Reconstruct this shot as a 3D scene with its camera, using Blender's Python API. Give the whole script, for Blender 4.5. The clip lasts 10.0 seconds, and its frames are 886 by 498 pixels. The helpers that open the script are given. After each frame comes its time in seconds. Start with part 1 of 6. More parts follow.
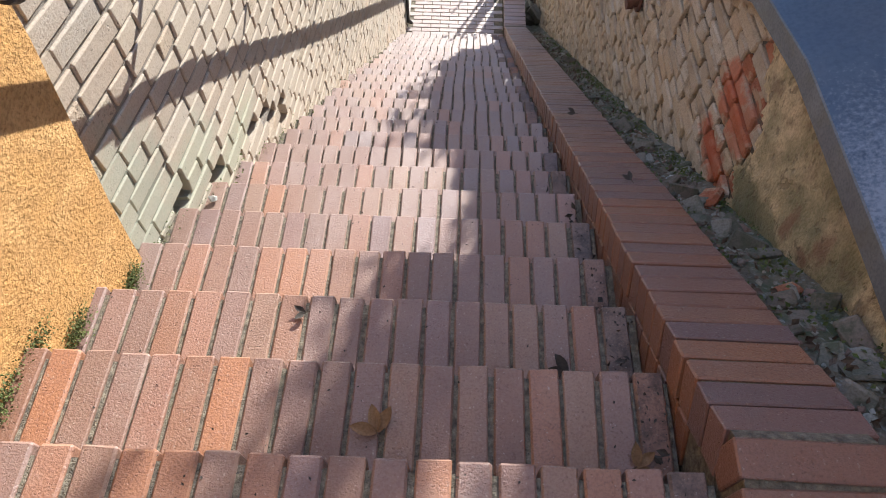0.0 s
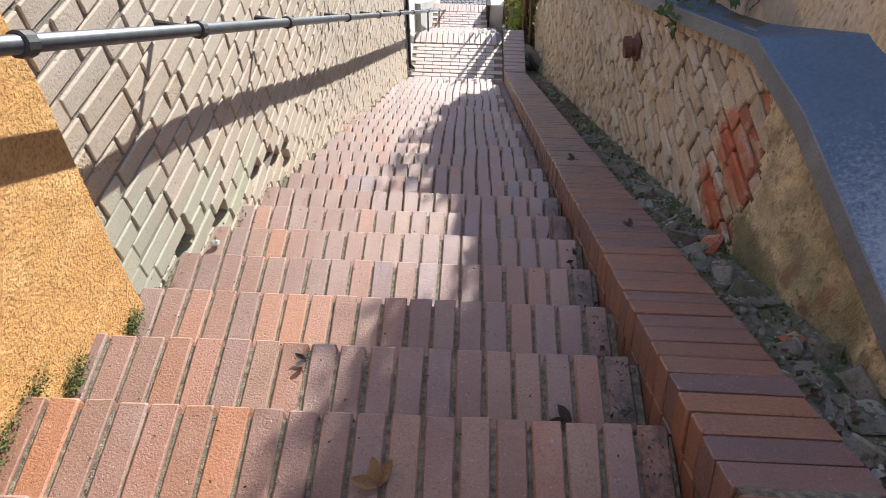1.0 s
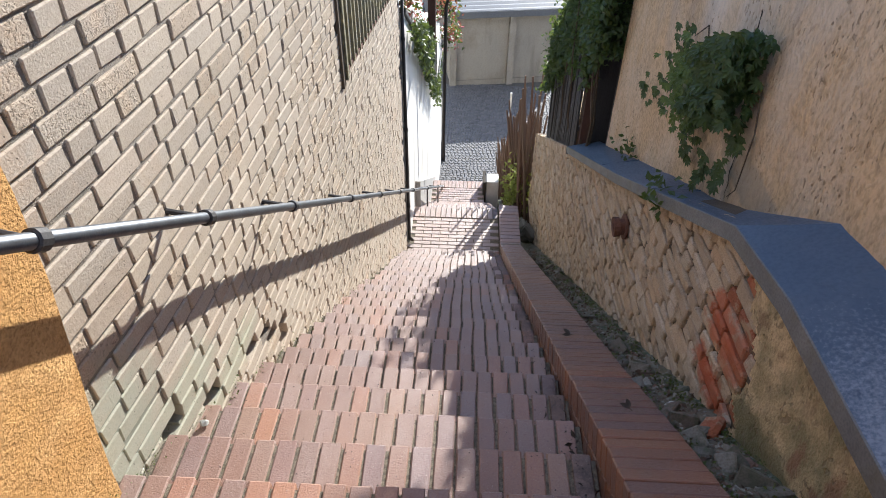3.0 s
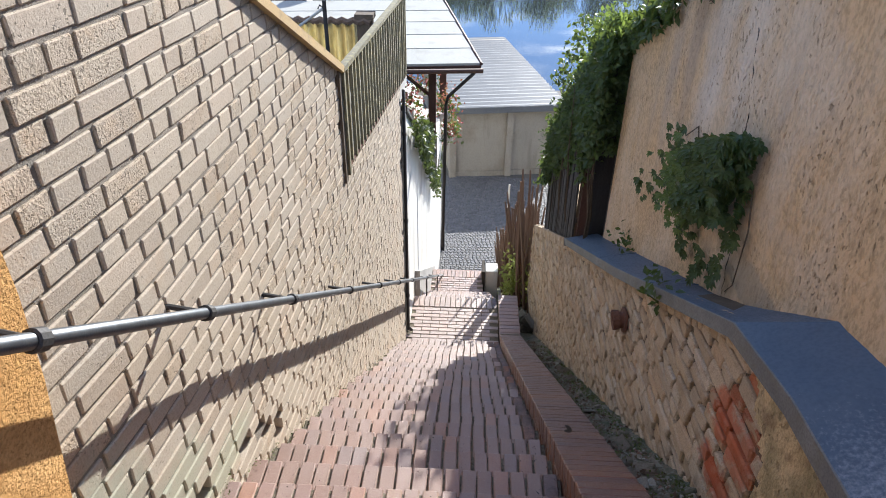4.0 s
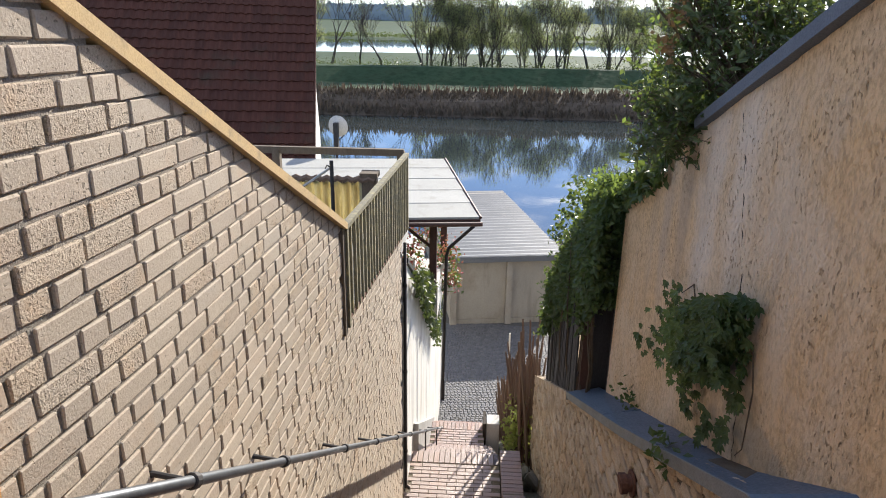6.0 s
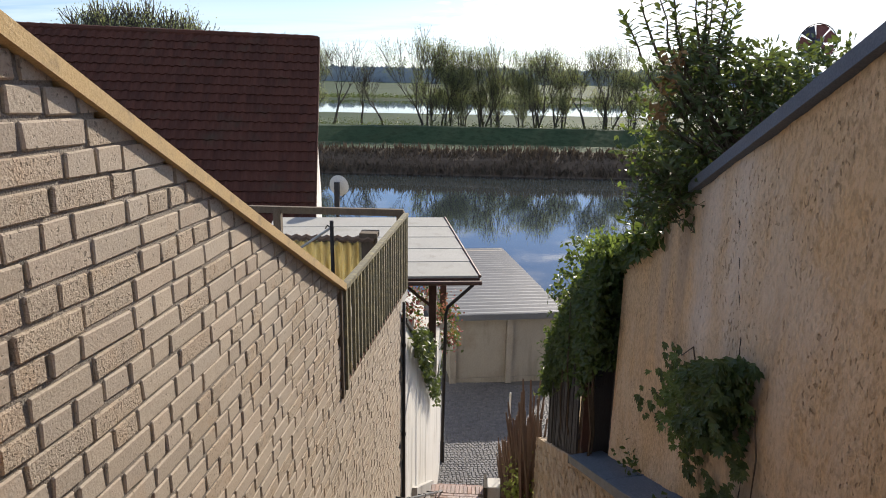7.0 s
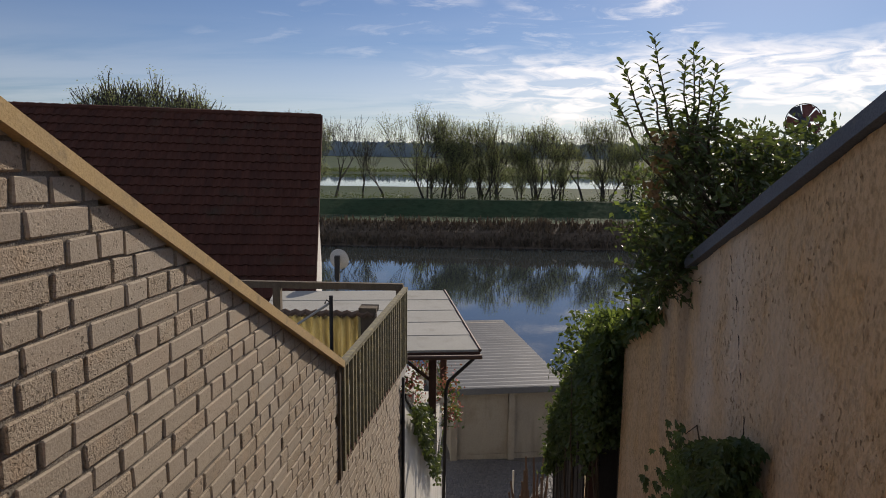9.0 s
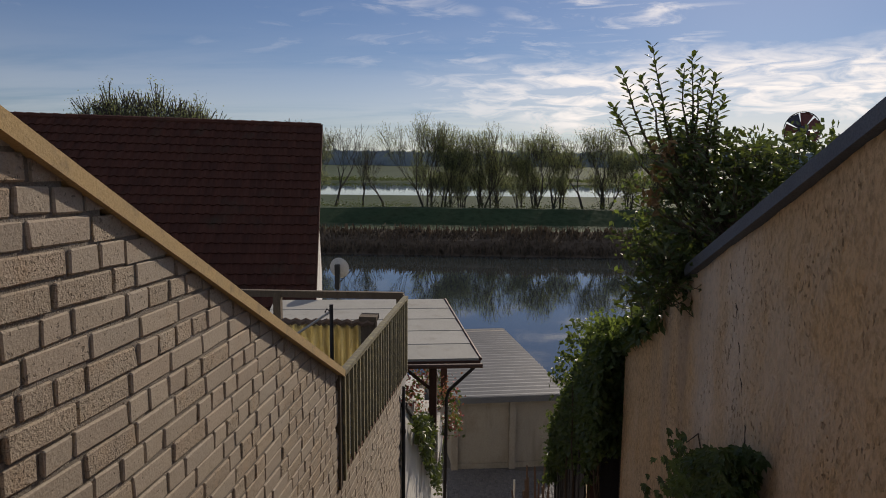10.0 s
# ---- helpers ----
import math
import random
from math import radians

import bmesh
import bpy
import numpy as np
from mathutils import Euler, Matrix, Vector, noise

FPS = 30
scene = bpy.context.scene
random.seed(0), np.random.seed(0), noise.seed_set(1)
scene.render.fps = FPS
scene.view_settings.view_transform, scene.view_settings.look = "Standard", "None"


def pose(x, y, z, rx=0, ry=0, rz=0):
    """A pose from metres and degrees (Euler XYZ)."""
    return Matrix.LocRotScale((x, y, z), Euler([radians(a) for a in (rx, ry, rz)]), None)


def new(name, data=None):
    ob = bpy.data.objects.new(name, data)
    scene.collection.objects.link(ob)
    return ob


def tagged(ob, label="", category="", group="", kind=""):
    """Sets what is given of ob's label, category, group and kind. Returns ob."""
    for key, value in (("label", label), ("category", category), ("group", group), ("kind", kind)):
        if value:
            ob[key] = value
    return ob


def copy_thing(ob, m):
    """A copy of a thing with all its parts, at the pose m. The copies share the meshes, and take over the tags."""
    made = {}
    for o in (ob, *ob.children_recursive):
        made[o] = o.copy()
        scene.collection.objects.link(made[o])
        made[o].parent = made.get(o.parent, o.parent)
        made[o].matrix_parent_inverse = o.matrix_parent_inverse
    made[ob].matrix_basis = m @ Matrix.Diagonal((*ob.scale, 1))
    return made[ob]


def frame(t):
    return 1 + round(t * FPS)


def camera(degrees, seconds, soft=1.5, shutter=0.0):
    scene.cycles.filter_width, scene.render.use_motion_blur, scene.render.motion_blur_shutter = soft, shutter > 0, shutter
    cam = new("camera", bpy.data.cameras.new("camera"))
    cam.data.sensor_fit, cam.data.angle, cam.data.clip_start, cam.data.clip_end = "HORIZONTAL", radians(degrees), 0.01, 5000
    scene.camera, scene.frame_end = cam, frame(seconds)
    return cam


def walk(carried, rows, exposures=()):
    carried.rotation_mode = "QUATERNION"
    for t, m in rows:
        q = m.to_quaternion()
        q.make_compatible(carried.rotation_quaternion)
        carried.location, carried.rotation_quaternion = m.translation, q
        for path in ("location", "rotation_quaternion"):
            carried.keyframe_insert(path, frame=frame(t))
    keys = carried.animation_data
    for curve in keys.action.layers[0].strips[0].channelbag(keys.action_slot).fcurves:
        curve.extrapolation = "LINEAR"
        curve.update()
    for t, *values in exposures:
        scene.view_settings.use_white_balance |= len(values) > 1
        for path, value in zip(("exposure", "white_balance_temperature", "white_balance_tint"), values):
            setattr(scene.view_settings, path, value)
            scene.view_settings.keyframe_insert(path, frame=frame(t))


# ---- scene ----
cam = camera(68.3, 10.0, soft=1.0)
METRES, EYE, TILT, LEAN, TURN = 0.277, 1.5, -57.5, 0.0, 2.5
ROWS = [
    (0.0, 0.0, 0.0, 0.0, 0.0, 0.0, -0.0),
    (0.5, -0.0165, -0.0102, 0.016, -0.01, 0.39, -0.09),
    (1.0, -0.0264, -0.0135, 0.0849, -0.05, 3.47, -0.29),
    (1.5, -0.0079, -0.0132, 0.1641, -0.06, 7.14, -0.41),
    (2.0, 0.0029, -0.0462, 0.2244, -0.13, 11.65, -0.49),
    (3.5, 0.0342, -0.1641, 0.3099, -0.22, 21.12, -0.47),
    (4.0, 0.0257, -0.2126, 0.3595, -0.32, 25.51, -0.65),
    (4.5, 0.017, -0.2514, 0.3985, -0.38, 29.41, -0.86),
    (5.0, 0.0102, -0.2791, 0.4519, -0.42, 32.65, -0.97),
    (5.5, 0.0367, -0.2908, 0.4955, -0.42, 35.25, -0.97),
    (6.0, 0.0536, -0.3395, 0.5197, -0.44, 38.27, -0.95),
    (7.5, 0.1008, -0.5173, 0.5839, -0.41, 45.35, -0.94),
    (8.0, 0.1127, -0.5593, 0.5976, -0.35, 47.33, -0.91),
    (8.5, 0.1122, -0.587, 0.5992, -0.28, 48.65, -0.82),
    (9.0, 0.1244, -0.5918, 0.6016, -0.22, 49.49, -0.77),
    (9.5, 0.1288, -0.5958, 0.6003, -0.16, 49.89, -0.73),
    (10.0, 0.1254, -0.6098, 0.5871, -0.09, 50.23, -0.68),
]
walk(
    cam,
    [(t, pose(0, 0, EYE, TILT, LEAN, TURN) @ pose(METRES * x, METRES * y, METRES * z, 90 + pitch, roll, yaw)) for t, x, y, z, yaw, pitch, roll in ROWS],
    exposures=[(0.0, 1.62, 5950, 9), (2.0, 1.52, 5950, 9), (3.5, 1.38, 5950, 9), (5.5, 1.26, 6300, 10), (6.2, 1.10, 6550, 11), (7.5, 0.34, 6950, 13), (8.5, -0.08, 7050, 14), (10.0, -0.58, 7200, 15)],
)

# ---- world and sun ----
SUN_EL, SUN_AZ = radians(23.4), radians(22)
world = bpy.data.worlds.new("sky")
scene.world = world
world.use_nodes = True
wt = world.node_tree
sky = wt.nodes.new("ShaderNodeTexSky")
sky.sky_type, sky.sun_disc = "NISHITA", False
sky.sun_elevation, sky.sun_rotation = SUN_EL, SUN_AZ
sky.dust_density, sky.ozone_density, sky.air_density = 0.08, 3.2, 1.0
# thin high cloud, spread over the whole sky
w_co = wt.nodes.new("ShaderNodeTexCoord")
w_sep = wt.nodes.new("ShaderNodeSeparateXYZ")
wt.links.new(w_co.outputs["Generated"], w_sep.inputs[0])
w_z = wt.nodes.new("ShaderNodeMath")
w_z.operation = "MAXIMUM"
w_z.inputs[1].default_value = 0.0
wt.links.new(w_sep.outputs[2], w_z.inputs[0])
w_add = wt.nodes.new("ShaderNodeMath")
w_add.inputs[1].default_value = 0.10
wt.links.new(w_z.outputs[0], w_add.inputs[0])
w_div = wt.nodes.new("ShaderNodeVectorMath")
w_div.operation = "DIVIDE"
w_com = wt.nodes.new("ShaderNodeCombineXYZ")
for i in range(3):
    wt.links.new(w_add.outputs[0], w_com.inputs[i])
wt.links.new(w_co.outputs["Generated"], w_div.inputs[0])
wt.links.new(w_com.outputs[0], w_div.inputs[1])


def cloud_layer(scale, stretch, seed, lo, hi, detail=9.0):
    mp = wt.nodes.new("ShaderNodeMapping")
    mp.inputs["Scale"].default_value = stretch
    mp.inputs["Location"].default_value = (seed, seed * 0.7, 0)
    mp.inputs["Rotation"].default_value = (0, 0, radians(38))
    wt.links.new(w_div.outputs[0], mp.inputs[0])
    nz = wt.nodes.new("ShaderNodeTexNoise")
    nz.inputs["Scale"].default_value, nz.inputs["Detail"].default_value, nz.inputs["Roughness"].default_value = scale, detail, 0.58
    nz.inputs["Distortion"].default_value = 0.5
    wt.links.new(mp.outputs[0], nz.inputs["Vector"])
    mr = wt.nodes.new("ShaderNodeMapRange")
    mr.interpolation_type = "SMOOTHSTEP"
    mr.inputs[1].default_value, mr.inputs[2].default_value = lo, hi
    wt.links.new(nz.outputs[0], mr.inputs[0])
    return mr.outputs[0]


def w_math(op, a, b):
    n = wt.nodes.new("ShaderNodeMath")
    n.operation = op
    for i, v in enumerate((a, b)):
        if isinstance(v, (int, float)):
            n.inputs[i].default_value = v
        else:
            wt.links.new(v, n.inputs[i])
    return n.outputs[0]


def w_span(v, *vals):
    n = wt.nodes.new("ShaderNodeMapRange")
    n.interpolation_type = "SMOOTHSTEP"
    for i, x in enumerate(vals):
        n.inputs[i + 1].default_value = x
    wt.links.new(v, n.inputs[0])
    return n.outputs[0]


def sky_noise(scale, rot, seed, detail=7.0, ro=0.58, distort=0.4):
    mp = wt.nodes.new("ShaderNodeMapping")
    mp.inputs["Scale"].default_value, mp.inputs["Rotation"].default_value, mp.inputs["Location"].default_value = scale, rot, (seed, seed, seed)
    wt.links.new(w_co.outputs["Generated"], mp.inputs[0])
    nz = wt.nodes.new("ShaderNodeTexNoise")
    nz.inputs["Scale"].default_value, nz.inputs["Detail"].default_value, nz.inputs["Roughness"].default_value, nz.inputs["Distortion"].default_value = 1.0, detail, ro, distort
    wt.links.new(mp.outputs[0], nz.inputs["Vector"])
    return nz.outputs[0]


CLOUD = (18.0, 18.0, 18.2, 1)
w_x, w_y = w_sep.outputs[0], w_sep.outputs[1]
east = w_span(w_x, -0.30, 0.22, 0.16, 1.0)
# a broad rippled bank under the sun, low over the horizon
bank_edge = w_math("MULTIPLY", sky_noise((3.2, 3.2, 9.0), (0, radians(-4), 0), 3.1), 0.11)
bank_z = w_math("ADD", w_z.outputs[0], w_math("SUBTRACT", bank_edge, 0.055))
w_band = w_math("MULTIPLY", w_span(bank_z, 0.035, 0.085, 0.0, 1.0), w_span(bank_z, 0.175, 0.125, 0.0, 1.0))
ripple = w_span(sky_noise((13.0, 13.0, 62.0), (0, radians(5), 0), 8.2, 6.0, 0.6, 0.9), 0.34, 0.66, 0.22, 1.0)
bank_cloud = w_math("MULTIPLY", w_math("MULTIPLY", w_band, ripple), w_span(w_x, -0.24, 0.20, 0.0, 1.0))
# drawn-out wisps higher up
wisp_mask = w_span(sky_noise((2.6, 2.6, 6.0), (0, radians(7), 0), 1.6, 3.0), 0.44, 0.62, 0.0, 1.0)
wisp = w_span(sky_noise((8.0, 8.0, 46.0), (0, radians(10), 0), 5.7, 8.0, 0.62, 0.7), 0.44, 0.74, 0.0, 0.95)
wisp_cloud = w_math("MULTIPLY", w_math("MULTIPLY", wisp, wisp_mask), w_math("MULTIPLY", east, w_span(w_z.outputs[0], 0.10, 0.17, 0.0, 1.0)))
# soft veils over all, thicker towards the horizon
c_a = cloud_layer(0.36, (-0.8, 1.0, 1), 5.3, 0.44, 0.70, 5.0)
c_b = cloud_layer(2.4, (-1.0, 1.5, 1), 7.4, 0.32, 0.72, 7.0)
# unseen cloud added behind the camera as white fill light
rear_fill = w_math("MULTIPLY", w_math("MULTIPLY", c_a, w_span(w_y, 0.45, -0.1, 0.05, 0.7)), w_math("ADD", w_math("MULTIPLY", c_b, 0.75), 0.25))
c_c = cloud_layer(1.1, (-0.35, 1.2, 1), 2.2, 0.22, 0.62, 5.0)
veil = w_math("MULTIPLY", w_math("MULTIPLY", w_span(w_z.outputs[0], 0.0, 0.22, 0.5, 0.04), c_c), w_math("ADD", w_math("MULTIPLY", east, 0.6), 0.4))
# thin cloud shows brightest round the sun
w_dot = wt.nodes.new("ShaderNodeVectorMath")
w_dot.operation = "DOT_PRODUCT"
w_dot.inputs[1].default_value = (math.sin(SUN_AZ) * math.cos(SUN_EL), math.cos(SUN_AZ) * math.cos(SUN_EL), math.sin(SUN_EL))
wt.links.new(w_co.outputs["Generated"], w_dot.inputs[0])
glow = w_span(w_dot.outputs["Value"], 0.93, 0.995, 0.0, 0.10)
# unseen white cover added high above to brighten the shaded walls
overhead_fill = w_math("MULTIPLY", w_span(w_z.outputs[0], 0.28, 0.7, 0.0, 0.16), w_math("ADD", w_math("MULTIPLY", c_b, 0.8), 0.5))
cover = w_math("MAXIMUM", w_math("MAXIMUM", w_math("MAXIMUM", bank_cloud, wisp_cloud), w_math("MAXIMUM", w_math("MAXIMUM", rear_fill, overhead_fill), glow)), veil)
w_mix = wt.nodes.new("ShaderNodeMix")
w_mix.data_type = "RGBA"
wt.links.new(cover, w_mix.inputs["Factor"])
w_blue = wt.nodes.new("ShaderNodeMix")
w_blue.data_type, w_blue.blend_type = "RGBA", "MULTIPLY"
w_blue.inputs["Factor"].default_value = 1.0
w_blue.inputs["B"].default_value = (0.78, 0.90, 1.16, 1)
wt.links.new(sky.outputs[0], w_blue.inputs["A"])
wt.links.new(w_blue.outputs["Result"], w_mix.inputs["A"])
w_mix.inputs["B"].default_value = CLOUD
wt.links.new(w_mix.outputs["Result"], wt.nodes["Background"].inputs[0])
wt.nodes["Background"].inputs[1].default_value = 0.080
sun = new("sun", bpy.data.lights.new("sun", "SUN"))
sun.data.energy, sun.data.angle, sun.data.color = 5.0, radians(0.55), (1, 0.93, 0.82)
to_sun = Vector((math.sin(SUN_AZ) * math.cos(SUN_EL), math.cos(SUN_AZ) * math.cos(SUN_EL), math.sin(SUN_EL)))
sun.matrix_world = to_sun.to_track_quat("Z", "Y").to_matrix().to_4x4()

# ---- materials ----


def surf(name, cols, scale=6.0, fine=90.0, rough=0.8, bump=0.4, dist=0.004, fine_amt=0.35, rnd="", rnd_cols=(), rnd_amt=0.6, stain=None, pits=0.0, pit_scale=60.0, pit_cover=0.5, pit_at=0.58, leaf_tint=(0.35, 0.45, 0.08), metal=0.0, stretch=(1, 1, 1), spec=0.5, rough_var=0.12, leafy=0.0, second=None, streak=None, patches=(), grit=3.0, coat=0.0):
    """A worn surface: two scales of noise in colour and relief, a tint for each piece, stains and pits."""
    m = bpy.data.materials.new(name)
    m.use_nodes = True
    t = m.node_tree
    bs = t.nodes["Principled BSDF"]

    def nd(kind):
        return t.nodes.new(kind)

    def mixc(fac, a, b, mode="MIX"):
        mx = nd("ShaderNodeMix")
        mx.data_type, mx.blend_type = "RGBA", mode
        for sock, v in (("Factor", fac), ("A", a), ("B", b)):
            if isinstance(v, (int, float)):
                mx.inputs[sock].default_value = v
            elif isinstance(v, tuple):
                mx.inputs[sock].default_value = (*v, 1)
            else:
                t.links.new(v, mx.inputs[sock])
        return mx.outputs["Result"]

    geo = nd("ShaderNodeNewGeometry")
    mp = nd("ShaderNodeMapping")
    mp.inputs["Scale"].default_value = stretch
    t.links.new(geo.outputs["Position"], mp.inputs[0])

    def tex(sc, detail=4.0, ro=0.55):
        n = nd("ShaderNodeTexNoise")
        n.inputs["Scale"].default_value, n.inputs["Detail"].default_value, n.inputs["Roughness"].default_value = sc, detail, ro
        t.links.new(mp.outputs[0], n.inputs["Vector"])
        return n.outputs[0]

    def span(v, lo, hi, a=0.0, b=1.0):
        r = nd("ShaderNodeMapRange")
        for i, x in enumerate((lo, hi, a, b)):
            r.inputs[i + 1].default_value = x
        t.links.new(v, r.inputs[0])
        return r.outputs[0]

    def ramp(v, colours):
        r = nd("ShaderNodeValToRGB")
        el = r.color_ramp.elements
        while len(el) < len(colours):
            el.new(0.5)
        for i, c in enumerate(colours):
            el[i].position = i / (len(colours) - 1)
            el[i].color = (*c, 1)
        t.links.new(v, r.inputs[0])
        return r.outputs[0]

    big, small = tex(scale), tex(fine, grit, 0.6)
    col = ramp(span(big, 0.3, 0.7), cols)
    if rnd:
        if rnd == "object":
            src = nd("ShaderNodeObjectInfo").outputs["Random"]
        else:
            src = geo.outputs["Random Per Island"]
        col = mixc(rnd_amt, col, ramp(src, rnd_cols))
    col = mixc(span(small, 0.44, 0.64, 0.0, fine_amt), col, tuple(c * 0.45 for c in cols[0]))
    if stain:
        colour, sc, lo, hi, amt = stain
        col = mixc(span(tex(sc, 6.0, 0.65), lo, hi, 0.0, amt), col, colour)
    if second:
        colour, sc, lo, hi, amt = second
        col = mixc(span(tex(sc, 5.0, 0.6), lo, hi, 0.0, amt), col, colour)
    if streak:
        colour, sc, lo, hi, amt = streak
        m2 = nd("ShaderNodeMapping")
        m2.inputs["Scale"].default_value = (1, 1, 0.1)
        t.links.new(geo.outputs["Position"], m2.inputs[0])
        n2 = nd("ShaderNodeTexNoise")
        n2.inputs["Scale"].default_value, n2.inputs["Detail"].default_value = sc, 5.0
        t.links.new(m2.outputs[0], n2.inputs["Vector"])
        col = mixc(span(n2.outputs[0], lo, hi, 0.0, amt), col, colour)
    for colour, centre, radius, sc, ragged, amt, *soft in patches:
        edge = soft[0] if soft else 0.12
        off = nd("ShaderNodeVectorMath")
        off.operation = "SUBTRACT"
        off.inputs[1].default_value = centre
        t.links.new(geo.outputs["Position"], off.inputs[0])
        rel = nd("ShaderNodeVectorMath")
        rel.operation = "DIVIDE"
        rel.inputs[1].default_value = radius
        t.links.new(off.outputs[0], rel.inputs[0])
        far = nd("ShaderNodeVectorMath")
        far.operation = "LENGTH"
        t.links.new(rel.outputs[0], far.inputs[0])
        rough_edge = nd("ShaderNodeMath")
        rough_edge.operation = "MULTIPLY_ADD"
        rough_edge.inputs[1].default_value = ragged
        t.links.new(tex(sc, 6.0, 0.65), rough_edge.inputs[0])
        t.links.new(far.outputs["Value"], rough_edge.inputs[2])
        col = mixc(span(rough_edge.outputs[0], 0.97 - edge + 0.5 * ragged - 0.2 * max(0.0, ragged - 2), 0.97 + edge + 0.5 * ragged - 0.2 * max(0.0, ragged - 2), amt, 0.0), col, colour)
    height = mixc(0.35, small, big)
    if pits:
        hole = span(tex(pit_scale * 0.55, 2.5, 0.5), pit_at, pit_at + 0.06, 1.0, 0.0)
        mask = span(tex(scale * 1.7), pit_cover, pit_cover + 0.1)
        gate = nd("ShaderNodeMath")
        gate.operation = "MAXIMUM"
        t.links.new(hole, gate.inputs[0])
        inv = nd("ShaderNodeMath")
        inv.operation = "SUBTRACT"
        inv.inputs[0].default_value = 1.0
        t.links.new(mask, inv.inputs[1])
        t.links.new(inv.outputs[0], gate.inputs[1])
        height = mixc(pits, height, gate.outputs[0], "MULTIPLY")
        col = mixc(span(gate.outputs[0], 0.0, 1.0, 0.8 * pits, 0.0), col, tuple(c * 0.3 for c in cols[0]))
    t.links.new(col, bs.inputs["Base Color"])
    t.links.new(span(small, 0.3, 0.7, rough - rough_var, min(1.0, rough + rough_var)), bs.inputs["Roughness"])
    bs.inputs["Metallic"].default_value = metal
    bs.inputs["Specular IOR Level"].default_value = spec
    bs.inputs["Coat Weight"].default_value, bs.inputs["Coat Roughness"].default_value = coat, 0.42
    bp = nd("ShaderNodeBump")
    bp.inputs["Strength"].default_value, bp.inputs["Distance"].default_value = bump, dist
    t.links.new(height, bp.inputs["Height"])
    t.links.new(bp.outputs[0], bs.inputs["Normal"])
    if leafy:
        tr = nd("ShaderNodeBsdfTranslucent")
        t.links.new(mixc(0.5, col, leaf_tint), tr.inputs[0])
        mix = nd("ShaderNodeMixShader")
        mix.inputs[0].default_value = leafy
        t.links.new(bs.outputs[0], mix.inputs[1])
        t.links.new(tr.outputs[0], mix.inputs[2])
        t.links.new(mix.outputs[0], t.nodes["Material Output"].inputs[0])
    return m


KLINKER = ((0.25, 0.125, 0.068), (0.20, 0.115, 0.077), (0.165, 0.122, 0.118), (0.33, 0.148, 0.068), (0.225, 0.138, 0.105), (0.19, 0.125, 0.095), (0.265, 0.165, 0.105), (0.18, 0.108, 0.078), (0.20, 0.146, 0.12), (0.235, 0.13, 0.083), (0.17, 0.135, 0.125))
# patches: pale sheen of the lower steps, put into the brick colour
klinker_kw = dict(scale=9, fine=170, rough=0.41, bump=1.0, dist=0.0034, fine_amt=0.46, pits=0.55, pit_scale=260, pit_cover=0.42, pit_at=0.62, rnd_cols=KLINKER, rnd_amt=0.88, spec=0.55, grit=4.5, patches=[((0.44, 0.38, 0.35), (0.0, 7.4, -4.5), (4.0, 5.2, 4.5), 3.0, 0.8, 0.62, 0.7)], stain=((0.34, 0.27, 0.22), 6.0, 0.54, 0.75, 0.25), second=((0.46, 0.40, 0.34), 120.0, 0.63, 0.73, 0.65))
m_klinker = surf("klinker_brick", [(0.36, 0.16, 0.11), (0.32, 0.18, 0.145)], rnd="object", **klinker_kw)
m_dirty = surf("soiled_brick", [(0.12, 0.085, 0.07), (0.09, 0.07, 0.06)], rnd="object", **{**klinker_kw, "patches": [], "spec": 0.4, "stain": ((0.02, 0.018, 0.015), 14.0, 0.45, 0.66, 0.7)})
BORDER = ((0.26, 0.11, 0.06), (0.20, 0.095, 0.062), (0.15, 0.092, 0.085), (0.285, 0.125, 0.062), (0.17, 0.088, 0.066), (0.13, 0.085, 0.085), (0.235, 0.115, 0.07), (0.19, 0.10, 0.072))
# the far border's sky sheen is put into its colour as well
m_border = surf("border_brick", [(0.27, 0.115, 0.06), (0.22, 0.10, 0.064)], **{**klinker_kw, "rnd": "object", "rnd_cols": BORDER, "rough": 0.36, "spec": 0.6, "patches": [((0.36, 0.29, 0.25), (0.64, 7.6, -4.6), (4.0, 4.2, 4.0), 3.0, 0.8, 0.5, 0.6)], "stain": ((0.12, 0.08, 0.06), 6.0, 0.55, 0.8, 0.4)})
m_bed = surf("mossy_mortar", [(0.06, 0.05, 0.037), (0.26, 0.22, 0.155)], scale=60, fine=220, rough=0.95, bump=1.0, dist=0.008, stain=((0.10, 0.10, 0.05), 7.0, 0.55, 0.72, 0.6))
LIME = ((0.405, 0.34, 0.262), (0.38, 0.325, 0.26), (0.435, 0.36, 0.275), (0.34, 0.287, 0.23), (0.415, 0.33, 0.252), (0.385, 0.34, 0.28))
lime_kw = dict(scale=10, fine=130, rough=0.9, bump=0.9, dist=0.0035, fine_amt=0.35, rnd_cols=LIME, rnd_amt=0.55, spec=0.25, second=((0.38, 0.35, 0.30), 1.7, 0.6, 0.8, 0.45), grit=4.5, patches=[((0.31, 0.34, 0.27), (-1.07, 1.25, -0.25), (0.4, 0.22, 0.27), 16.0, 1.8, 0.6, 0.4), ((0.31, 0.34, 0.26), (-1.06, 1.6, -0.5), (0.4, 0.24, 0.15), 18.0, 1.8, 0.55, 0.4), ((0.30, 0.33, 0.24), (-1.05, 1.95, -0.74), (0.4, 0.3, 0.10), 22.0, 1.8, 0.5, 0.4)])
